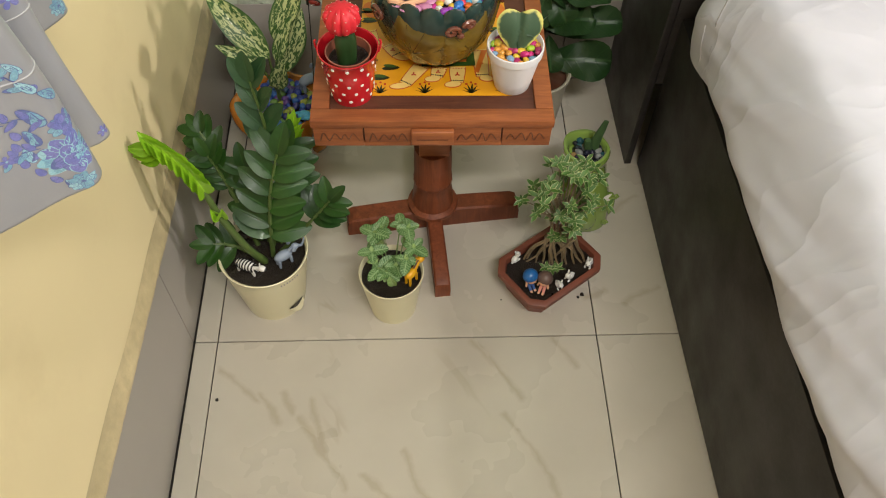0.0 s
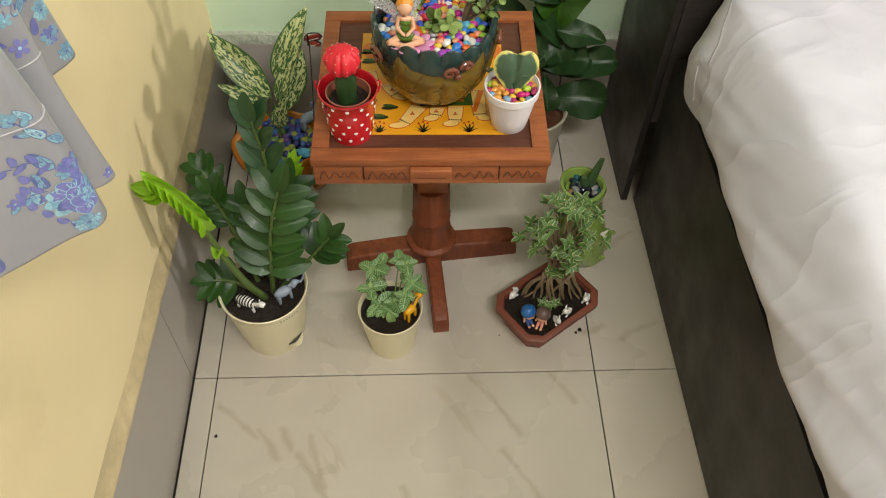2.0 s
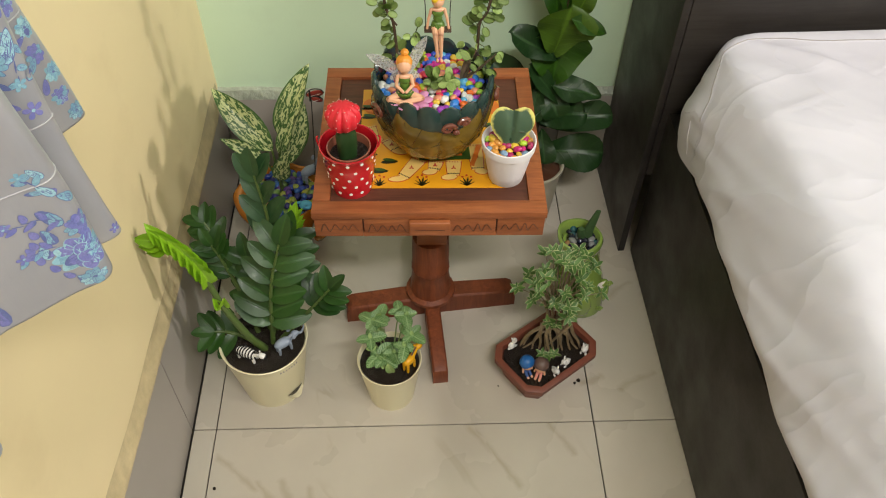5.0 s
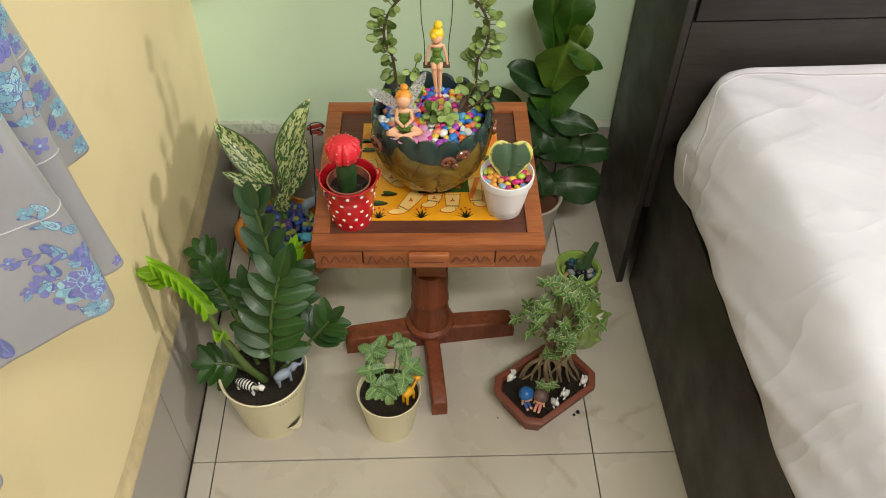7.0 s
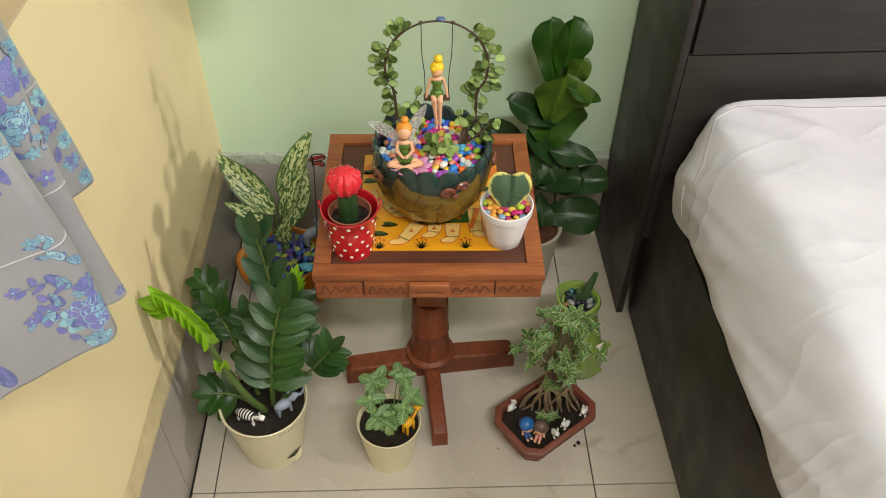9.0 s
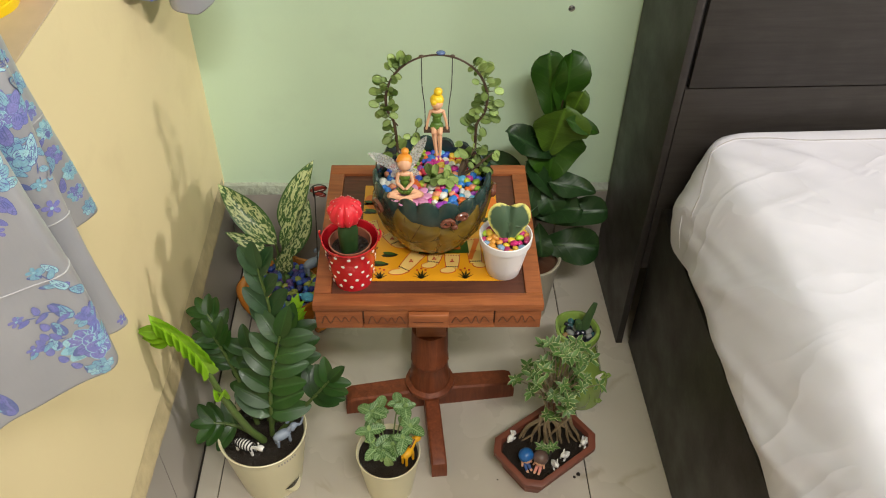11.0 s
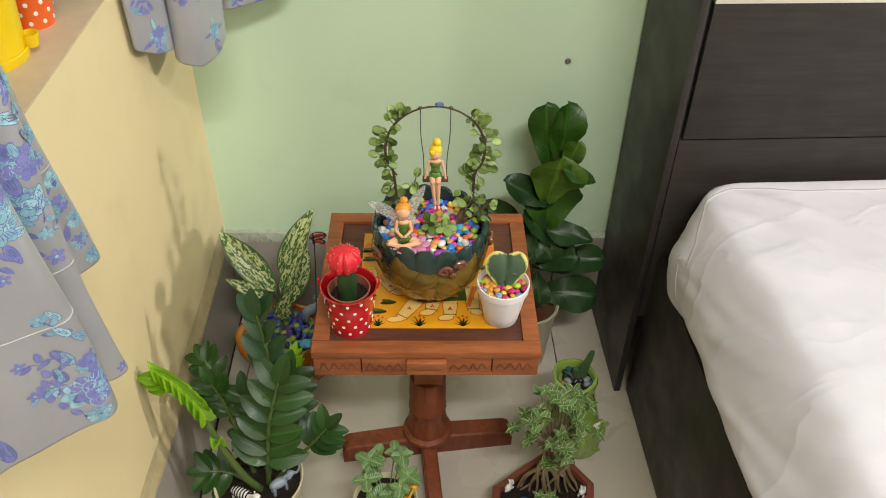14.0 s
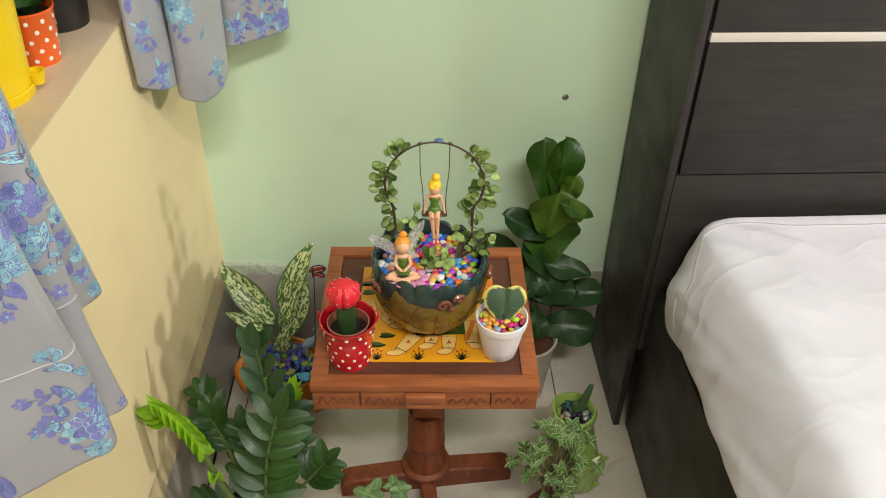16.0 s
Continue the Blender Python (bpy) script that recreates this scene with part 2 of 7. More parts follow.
M["teal_glaze"] = bowl_glaze()
M["olive_glaze"] = plain("olive_brown_glaze", (0.25, 0.160, 0.022), 0.30, 55, 0.26, 1.0, coat=0.35)
M["vein_glaze"] = plain("dark_olive_vein_glaze", (0.085, 0.058, 0.010), 0.6, 60, 0.25, 0.2, coat=0.5)
M["scroll_glaze"] = plain("red_brown_glaze", (0.20, 0.062, 0.035), 0.6, 60, 0.2, 0.2, coat=0.7)
M["metal"] = plain("grey_metal", (0.45, 0.44, 0.42), 0.8, 90, 0.35, metal=0.9)
M["lamp_white"] = plain("white_lamp_body", (0.8, 0.8, 0.78))

# ---- mesh helpers ----


def part(name, bm, material, parent=None, label="", smooth=True):
    """Links a bmesh as one mesh object under a thing or a part."""
    me = bpy.data.meshes.new(name)
    bmesh.ops.recalc_face_normals(bm, faces=bm.faces)
    for f in bm.faces:
        f.smooth = smooth
    bm.to_mesh(me)
    bm.free()
    for m in material if isinstance(material, (list, tuple)) else (material,):
        me.materials.append(m)
    if smooth:
        me.set_sharp_from_angle(angle=radians(40))
    return linked(name, me, parent, Matrix(), label)


def linked(name, me, parent, m, label=""):
    """An object of its own on shared mesh data, at the local pose m."""
    ob = new(name, me)
    ob.parent = parent
    ob.matrix_basis = m
    if label:
        ob["label"] = label
    return ob


def thing(name, at, label, category, group="", kind="", turn=0.0):
    ob = new(name)
    ob.matrix_basis = pose(*at, 0, 0, turn)
    ob.empty_display_size = 0.02
    return tagged(ob, label, category, group, kind)


def box(lo, hi, bevel=0.0, seg=2, bm=None, m=None):
    bm = bm or bmesh.new()
    c, s = [(a + b) / 2 for a, b in zip(lo, hi)], [b - a for a, b in zip(lo, hi)]
    mat4 = Matrix.Translation(c) @ Matrix.Diagonal((*s, 1))
    vs = bmesh.ops.create_cube(bm, size=1, matrix=(m or Matrix()) @ mat4)["verts"]
    if bevel:
        es = list({e for v in vs for e in v.link_edges})
        bmesh.ops.bevel(bm, geom=es, offset=bevel, segments=seg, affect="EDGES", profile=0.6)
    return bm


def lathe(profile, seg=40, bm=None, wave=None, mi=0):
    """Turns (radius, height) pairs round z. wave(angle, i) gives (factor, lift)."""
    bm = bm or bmesh.new()
    rings = []
    for i, (r, z) in enumerate(profile):
        if r < 1e-6:
            rings.append([bm.verts.new((0, 0, z))])
            continue
        ring = []
        for k in range(seg):
            a = 2 * math.pi * k / seg
            g, l = wave(a, i) if wave else (1, 0)
            ring.append(bm.verts.new((r * g * math.cos(a), r * g * math.sin(a), z + l)))
        rings.append(ring)
    for a, b in zip(rings, rings[1:]):
        for k in range(seg):
            q = [a[k % len(a)], a[(k + 1) % len(a)], b[(k + 1) % len(b)], b[k % len(b)]]
            q = list(dict.fromkeys(q))
            if len(q) > 2:
                bm.faces.new(q).material_index = mi
    return bm


def smooth_path(pts, n=6):
    """Catmull-Rom points through pts."""
    pts = [Vector(p) for p in pts]
    ext = [2 * pts[0] - pts[1], *pts, 2 * pts[-1] - pts[-2]]
    out = []
    for i in range(1, len(ext) - 2):
        a, b, c, d = ext[i - 1:i + 3]
        for k in range(n):
            t = k / n
            out.append(0.5 * (2 * b + (c - a) * t + (2 * a - 5 * b + 4 * c - d) * t * t + (3 * b - a - 3 * c + d) * t ** 3))
    return out + [pts[-1]]


def tube(pts, r0, r1=None, seg=6, bm=None, mi=0, smooth_n=5):
    """A tapering tube along a smooth path, closed at both ends."""
    bm = bm or bmesh.new()
    path = smooth_path(pts, smooth_n) if smooth_n > 1 and len(pts) > 2 else [Vector(p) for p in pts]
    r1 = r0 if r1 is None else r1
    side, rings = None, []
    for i, p in enumerate(path):
        d = (path[min(i + 1, len(path) - 1)] - path[max(i - 1, 0)]).normalized()
        side = d.orthogonal() if side is None else side - d * side.dot(d)
        side.normalize()
        up = d.cross(side)
        r = r0 + (r1 - r0) * i / (len(path) - 1)
        rings.append([bm.verts.new(p + r * (math.cos(2 * math.pi * k / seg) * side + math.sin(2 * math.pi * k / seg) * up)) for k in range(seg)])
    for a, b in zip(rings, rings[1:]):
        for k in range(seg):
            bm.faces.new((a[k], a[(k + 1) % seg], b[(k + 1) % seg], b[k])).material_index = mi
    bm.faces.new(rings[0][::-1]).material_index = mi
    bm.faces.new(rings[-1]).material_index = mi
    return bm


def blob(bm, c, r, mi=0, turn=(0, 0, 0), u=12, v=8):
    """An ellipsoid with radii r."""
    rot = Euler([radians(a) for a in turn]).to_matrix().to_4x4()
    m = Matrix.Translation(c) @ rot @ Matrix.Diagonal((*r, 1))
    for f in {f for w in bmesh.ops.create_uvsphere(bm, u_segments=u, v_segments=v, radius=1, matrix=m)["verts"] for f in w.link_faces}:
        f.material_index = mi
    return bm


def prism(outline, z0, z1, bm=None, taper=1.0):
    """An upright prism over a closed outline; the top is scaled by taper about its middle."""
    bm = bm or bmesh.new()
    cx, cy = sum(p[0] for p in outline) / len(outline), sum(p[1] for p in outline) / len(outline)
    a = [bm.verts.new((x, y, z0)) for x, y in outline]
    b = [bm.verts.new((cx + (x - cx) * taper, cy + (y - cy) * taper, z1)) for x, y in outline]
    n = len(a)
    for k in range(n):
        bm.faces.new((a[k], a[(k + 1) % n], b[(k + 1) % n], b[k]))
    bm.faces.new(a[::-1])
    bm.faces.new(b)
    return bm


def framed(base, along, normal):
    """A pose at base whose y runs along and whose z points towards normal."""
    y = Vector(along).normalized()
    z = Vector(normal) - y * Vector(normal).dot(y)
    z = z.normalized() if z.length > 1e-5 else y.orthogonal().normalized()
    x = y.cross(z)
    return Matrix.Translation(base) @ Matrix((x, y, z)).transposed().to_4x4()


def soil_disc(r, z, parent, material=None, name="soil"):
    bm = bmesh.new()
    rings = 7
    prof = [(r * (1 - i / rings), z) for i in range(rings)] + [(0, z)]
    lathe(prof, 26, bm)
    for v in bm.verts:
        v.co.z += 0.006 * noise.noise(v.co * 60) * (1 if math.hypot(v.co.x, v.co.y) < r * 0.98 else 0)
    return part(name, bm, material or M["soil"], parent)


# ---- the room ----
WL, WB, WR, WF, H = -0.042, 0.588, 2.60, -2.80, 2.75
SILL = 0.800
floor = tagged(part("floor", box((WL - 0.2, WF - 0.15, -0.12), (WR + 0.15, WB + 0.15, -0.004)), M["grout"], smooth=False),
               "glossy cream marble-look floor tiles with thin brown veins", "floor", kind="structure")


def wall(name, boxes, material, label):
    bm = bmesh.new()
    for lo, hi in boxes:
        box(lo, hi, bm=bm)
    return tagged(part(name, bm, material, smooth=False), label, "wall", kind="structure")


WY0, WY1, WTOP = -1.35, 0.47, 2.05
wall_left = wall("wall_west", [((WL - 0.16, WF, 0), (WL, WB, SILL - 0.0024)), ((WL - 0.16, WF, WTOP), (WL, WB, H)),
                               ((WL - 0.16, WF, SILL - 0.0024), (WL, WY0, WTOP)), ((WL - 0.16, WY1, SILL - 0.0024), (WL, WB, WTOP))],
                 M["yellow_wall"], "cream-yellow painted wall, stained and scuffed near its base")
wall_back = wall("wall_north", [((WL - 0.16, WB, 0), (WR + 0.15, WB + 0.15, H))], M["green_wall"], "pale green painted wall with a dirty lower edge")
# Unseen walls and ceiling, added to close the room for bounced light.
wall("wall_east", [((WR, WF, 0), (WR + 0.15, WB, H))], M["white_wall"], "plain beige bedroom wall, unseen, added to bounce light")
wall("wall_south", [((WL - 0.16, WF - 0.15, 0), (WR + 0.15, WF, H))], M["white_wall"], "plain beige bedroom wall, unseen, added to bounce light")
tagged(part("ceiling", box((WL - 0.16, WF - 0.15, H), (WR + 0.15, WB + 0.15, H + 0.12)), M["ceiling"], smooth=False), "plain off-white ceiling, unseen, added to bounce light", "ceiling", kind="structure")

sill = tagged(part("window_sill", box((WL - 0.16, WY0 + 0.002, SILL - 0.0020), (WL + 0.0003, WY1 - 0.002, SILL), 0.001), M["sill"]),
              "cream stone window sill above the yellow wall", "window sill", kind="structure")
window = thing("window_1", (WL - 0.15, (WY0 + WY1) / 2, SILL), "closed window with a dark brown frame, night outside", "window", kind="structure")
wl, wh = (WY1 - WY0) / 2 - 0.004, WTOP - SILL - 0.004
for lo, hi in (((-0.02, -wl, 0.002), (0.02, wl, 0.05)), ((-0.02, -wl, wh - 0.05), (0.02, wl, wh)), ((-0.02, -wl, 0.05), (0.02, -wl + 0.05, wh - 0.05)),
               ((-0.02, wl - 0.05, 0.05), (0.02, wl, wh - 0.05)), ((-0.02, -0.03, 0.05), (0.02, 0.03, wh - 0.05))):
    part("window_frame", box(lo, hi, 0.003), M["dark_laminate"], window)
n = Nodes("night_glass")
n.b.inputs["Transmission Weight"].default_value = 0.6
glass = n.finish((0.05, 0.055, 0.06), 0.05)
for y0, y1 in ((-wl + 0.05, -0.03), (0.03, wl - 0.05)):
    part("pane", box((-0.003, y0, 0.05), (0.003, y1, wh - 0.05)), glass, window, smooth=False)

# plaster ledge along the foot of the green wall
bm = bmesh.new()
cols = 150
rows_ = []
for i in range(cols + 1):
    x = WL + (WR - WL) * i / cols
    j = noise.noise(Vector((x * 14, 3, 0))) * 0.005 + noise.noise(Vector((x * 60, 7, 0))) * 0.003
    left = max(0.0, 1 - (x - WL) / 0.35)
    top = 0.203 + 0.010 * left + j
    rows_.append([bm.verts.new((x, WB - d, z)) for d, z in ((0.0, top), (0.004 + 0.003 * left, top - 0.003), (0.011, 0.194 + 0.4 * j), (0.0112, 0.1902), (0.0, 0.1902))])
for a, b in zip(rows_, rows_[1:]):
    for k in range(4):
        bm.faces.new((a[k], b[k], b[k + 1], a[k + 1]))
tagged(part("plaster_ledge", bm, M["plaster"]), "rough dirty plaster ledge above grey skirting tiles", "trim", kind="structure")

# uneven lip of plaster and yellow paint over the skirting, whose top runs out of level


def skirt_top(y):
    return 0.199 + (0.078 * (0.105 - max(y, -0.7)) if y < 0.105 else -0.010 * (y - 0.105) / 0.48)


bm = bmesh.new()
rows_ = []
for i in range(361):
    y = -0.9 + (WB - 0.012 + 0.9) * i / 360
    j = noise.noise(Vector((y * 30, 1, 0))) * 0.0024 + noise.noise(Vector((y * 95, 5, 0))) * 0.0018
    z0, w = skirt_top(y), 0.026 + 0.010 * noise.noise(Vector((y * 5, 9, 0)))
    rows_.append([bm.verts.new((WL + d, y, z0 + z)) for d, z in ((0.0002, w * 1.5), (0.0016 + 0.3 * j, w), (0.0048 + 0.5 * j, w * 0.45), (0.0068 + 0.6 * j, 0.004 + j), (0.0062, -0.0012 + j), (0.0002, -0.0010))])
for a, b in zip(rows_, rows_[1:]):
    for k in range(5):
        bm.faces.new((a[k], b[k], b[k + 1], a[k + 1]))
tagged(part("paint_lip", bm, M["yellow_lip"]), "uneven stained yellow plaster lip above the skirting tiles", "trim", kind="structure")

# unseen fittings assumed for lamps A and C, which follow the wall shadows
for at, half, label in ((LAMP_A, 0.10, "small white bedside wall lamp"), (LAMP_C, 0.17, "white wall-mounted tube light")):
    lamp = thing("wall_lamp", (at[0] + 0.03, at[1], at[2]), label, "lamp")
    part("lamp_body", box((0.0, -half, -0.07), (WR - at[0] - 0.03, half, 0.07), 0.006), M["lamp_white"], lamp)
# Unseen fitting, added so that the overhead fill has a body.
lamp = thing("fill_fitting", (LAMP_FILL[0], LAMP_FILL[1], LAMP_FILL[2] + 0.02), "long white light fitting, unseen, added to go with the fill lamp", "lamp")
part("lamp_body", box((-0.62, -0.08, 0.02), (0.62, 0.08, H - LAMP_FILL[2] - 0.02), 0.006), M["lamp_white"], lamp)

# ---- bed ----
BED = thing("bed", (0.712, 0.357, 0.0), "dark wenge laminate box bed with a tall panelled headboard", "bed", turn=1.4)
dark = M["dark_laminate"]
part("headboard_side", box((-0.013, -0.002, 0.0), (-0.001, 0.222, 1.15), 0.0015), dark, BED)
part("headboard_side", box((1.601, -0.002, 0.0), (1.620, 0.180, 1.15), 0.002), dark, BED)
# Black core behind the panels: the joints' shade is put into its colour.
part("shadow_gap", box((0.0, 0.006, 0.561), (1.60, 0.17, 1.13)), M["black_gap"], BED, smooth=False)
part("headboard_lower_panel", box((0.0, -0.002, 0.20), (1.60, 0.17, 0.560), 0.0015), dark, BED)
part("headboard_middle_panel", box((0.0045, -0.003, 0.5625), (1.597, 0.005, 0.7690), 0.001), dark, BED)
part("pale_strip", box((0.0045, -0.0035, 0.7695), (1.597, 0.005, 0.7825), 0.0005), M["pale_strip"], BED, "thin pale horizontal inlay strip")
part("headboard_upper_panel", box((0.0045, -0.003, 0.7830), (1.597, 0.005, 1.12), 0.001), dark, BED)
part("headboard_cap", box((-0.013, -0.006, 1.151), (1.620, 0.20, 1.175), 0.002), dark, BED)
part("side_rail", box((0.010, -1.95, 0.003), (0.032, -0.003, 0.335), 0.0015), dark, BED)
part("side_rail", box((1.568, -1.95, 0.003), (1.590, -0.003, 0.335), 0.0015), dark, BED)
part("foot_board", box((0.010, -1.975, 0.003), (1.590, -1.951, 0.36), 0.002), dark, BED)
# Base coloured black to stand in for the shade under the sheet's edge.
part("shade_black_bed_base", box((0.0325, -1.95, 0.05), (1.567, -0.003, 0.345)), M["black_gap"], BED, smooth=False)

sheet = thing("bed_sheet", (0.712, 0.357, 0.345), "rumpled off-white cotton bed sheet over the mattress", "bed sheet", turn=1.4)
# A rounded slab whose plan has round corners: offset outline at each level of a half profile.
SX0, SX1, SY0, SY1 = -0.003, 1.60, -1.94, -0.006
PROFILE = [(0.012, 0.006), (0.003, 0.022), (0.0, 0.038), (0.003, 0.058), (0.010, 0.078), (0.020, 0.099), (0.031, 0.119), (0.043, 0.137), (0.056, 0.150), (0.072, 0.156), (0.092, 0.157), (0.116, 0.157), (0.15, 0.157), (0.2, 0.157), (0.26, 0.157), (0.34, 0.157), (0.45, 0.157), (0.58, 0.157), (0.75, 0.157)]
PROFILE = [(p.x, p.y) for p in smooth_path([(a, b, 0) for a, b in PROFILE], 3)]


def slab_outline(inset, n_side=150):
    """Points round a rounded rectangle, drawn in by inset, with their outward turn."""
    r = max(0.03, 0.105 - inset * 0.5)
    x0, x1, y0, y1 = SX0 + inset, SX1 - inset, SY0 + inset, SY1 - inset * 0.30
    pts = []
    for cx, cy, a0, ex, ey in ((x0 + r, y1 - r, 90, x0, y0 + r), (x0 + r, y0 + r, 180, x1 - r, y0), (x1 - r, y0 + r, 270, x1, y1 - r), (x1 - r, y1 - r, 0, x0 + r, y1)):
        arc = [(cx + r * math.cos(radians(a0 + 90 * k / 12)), cy + r * math.sin(radians(a0 + 90 * k / 12))) for k in range(13)]
        pts += arc
        lx, ly = arc[-1]
        pts += [(lx + (ex - lx) * k / n_side, ly + (ey - ly) * k / n_side) for k in range(1, n_side)]
    return pts


CREASES = ((0.062, -0.270, 0.115, -0.315, 0.005), (0.115, -0.315, 0.185, -0.375, 0.004), (0.060, -0.350, 0.150, -0.470, 0.003), (0.050, -0.440, 0.120, -0.500, 0.003), (0.040, -0.585, 0.130, -0.650, 0.006),
           (0.045, -0.690, 0.150, -0.790, 0.005), (0.200, -0.085, 0.300, -0.200, -0.007), (0.205, -0.110, 0.330, -0.250, 0.004), (0.150, -0.200, 0.320, -0.330, 0.003), (0.180, -0.420, 0.420, -0.560, 0.004), (0.240, -0.600, 0.460, -0.780, 0.004))


def crease_lift(x, y):
    """Height of the long creases of the sheet's upper side."""
    h = 0.0
    for ax, ay, bx, by, tall in CREASES:
        dx, dy = bx - ax, by - ay
        n2 = dx * dx + dy * dy
        t = ((x - ax) * dx + (y - ay) * dy) / n2
        if -0.3 < t < 1.3:
            off = ((x - ax) * -dy + (y - ay) * dx) / math.sqrt(n2) + 0.004 * math.sin(t * 5 + ax * 30)
            h += tall * math.exp(-(off / (0.007 if off > 0 else 0.018)) ** 2) * max(0.0, 1 - abs(t - 0.5) ** 2 / 0.64)
    return h


def cloth_point(x, y, z, inset):
    """A point of the sheet with its pulls on the side and its rumples on the top."""
    p = Vector((x, y, z))
    top = min(1.0, inset / 0.10)
    q = Vector((0.0, y * 9 + z * 26 + x * 5, z * 7 + x * 9))
    fold_n = 1 - abs(noise.noise(Vector((3.0, y * 6.5 + z * 9, z * 2))) * 2.0)
    pull = noise.noise(q) * 0.006 + noise.noise(q * 2.1) * 0.003 + 0.009 * fold_n * fold_n * min(1, z / 0.05)
    crease = 1 - abs(noise.noise(Vector((x * 4.5 + y * 6.5, y * 1.2 - x * 1.0, 5))) * 2.0)
    rum = noise.noise(Vector((x * 4 + y * 3, y * 3.4, 2))) * 0.006 + 0.009 * max(0.0, crease) ** 4 + noise.noise(Vector((x * 9 + y * 16, y * 4 - x * 3, 11))) * 0.0032 + noise.noise(Vector((x * 14, y * 12, 8))) * 0.0030
    calm = min(1.0, max(0.0, (SY1 - y) / 0.08)) * 0.8 + 0.2
    p += Vector((-1.0 if x < 0.8 else 1.0, 0, 0)) * pull * (1 - top) * calm + Vector((0, 0, (rum * 0.7 + crease_lift(x, y)) * top * calm))
    if x < 0.5:
        full = min(1.0, max(0.0, 1.15 - (SY1 - y) / 0.20)) * max(0.0, 1 - max(0.0, inset - 0.09) / 0.3)
        p.x -= 0.55 * full * min(inset, 0.06)
    if z < 0.04 and x < 0.3:
        hang = min(1.0, max(0.0, 1 - (SY1 - y) / 0.16)) * (1 - z / 0.04)
        p += Vector((-0.012, 0, -0.045)) * hang
    if z < 0.02:
        p.z += 0.010 * noise.noise(Vector((y * 13, 4, 0)))
    return p


bm = bmesh.new()
rings = [[bm.verts.new(cloth_point(x, y, z, inset)) for x, y in slab_outline(inset)] for inset, z in PROFILE]
count = len(rings[0])
grid = [[v.co.copy() for v in ring] for ring in rings]
for a, b in zip(rings, rings[1:]):
    for k in range(count):
        bm.faces.new((a[k], a[(k + 1) % count], b[(k + 1) % count], b[k]))
bm.faces.new(rings[-1])
part("cloth", bm, M["sheet"], sheet)


def cloth_at(k, j):
    """Point and outward normal of the cloth at a place along its outline and up its profile."""
    k0, j0 = int(math.floor(k)), min(int(j), len(grid) - 2)
    fk, fj = k - k0, j - j0
    a, b, c, d = grid[j0][k0 % count], grid[j0][(k0 + 1) % count], grid[j0 + 1][k0 % count], grid[j0 + 1][(k0 + 1) % count]
    at = a.lerp(b, fk).lerp(c.lerp(d, fk), fj)
    return at, (c - a).cross(b - a).normalized()


def level(inset):
    """Profile level on the upper side at an inset."""
    top_half = [(d, q) for q, (d, z) in enumerate(PROFILE) if z > 0.05]
    return float(np.interp(inset, [d for d, q in top_half], [q for d, q in top_half]))


# doubled hem along the head end, round the corner and down the side
outer = [(-94 + 3 * q, level(0.086)) for q in range(31)] + [(-1, level(0.082)), (3, level(0.066)), (6, level(0.040)), (9, level(0.020)), (11, level(0.008)), (12.2, 13), (12.8, 9), (13.0, 6), (13.2, 3)]
inner = [(-94 + 3 * q, level(0.160)) for q in range(31)] + [(-1, level(0.150)), (3, level(0.120)), (7, level(0.080)), (10.5, level(0.050)), (13.0, level(0.032)), (14.3, 14), (15.0, 9.5), (15.2, 6), (15.3, 3)]
outer = smooth_path([(a, b, 0) for a, b in outer], 4)
inner = smooth_path([(a, b, 0) for a, b in inner], 4)
bm = bmesh.new()
lines = []
for f, lift in ((-0.04, -0.001), (0.0, 0.0010), (0.25, 0.0016), (0.6, 0.0016), (0.85, 0.0013), (0.97, 0.0006), (1.10, -0.0006)):
    row = []
    for o, i_ in zip(outer, inner):
        kj = o.lerp(i_, f)
        at, nrm = cloth_at(kj.x, max(0.0, kj.y))
        if nrm.z < -0.2:
            nrm = -nrm
        row.append(bm.verts.new(at + nrm * (lift + (0.0006 * noise.noise(at * 70) if lift > 0 else 0))))
    lines.append(row)
for a, b in zip(lines, lines[1:]):
    for k in range(len(a) - 1):
        bm.faces.new((a[k], a[k + 1], b[k + 1], b[k]))
hem = part("hem", bm, M["sheet"], sheet, "doubled stitched hem")
stitch = []
for o, i_ in zip(outer, inner):
    kj = o.lerp(i_, 0.93)
    at, nrm = cloth_at(kj.x, max(0.0, kj.y))
    stitch.append(at + (nrm if nrm.z > -0.2 else -nrm) * 0.0011)
part("stitching", tube(stitch, 0.0009, None, 5, smooth_n=1), M["stitch"], hem, "thin grey-beige stitch line")
mattress = tagged(part("mattress", box((0.03, -1.92, 0.0), (1.57, -0.035, 0.118), 0.03), M["mattress"]), "mattress under an off-white sheet on the bed base", "mattress")
mattress.matrix_basis = pose(0.712, 0.357, 0.346, 0, 0, 1.4)

# ---- side table ----
TABLE = thing("side_table", (0.342, 0.252, 0.0), "small reddish-brown carved wooden pedestal table with a drawer", "table", turn=-0.8)
TW, TD, TH = 0.1555, 0.1535, 0.390
RW = 0.023
for lo, hi in (((-TW, -TD, TH - 0.012), (TW, -TD + RW, TH)), ((-TW, TD - RW, TH - 0.012), (TW, TD, TH)),
               ((-TW, -TD + RW + 0.0003, TH - 0.012), (-TW + RW, TD - RW - 0.0003, TH)), ((TW - RW, -TD + RW + 0.0003, TH - 0.012), (TW, TD - RW - 0.0003, TH))):
    part("top_rail", box(lo, hi, 0.0016), M["wood"], TABLE)
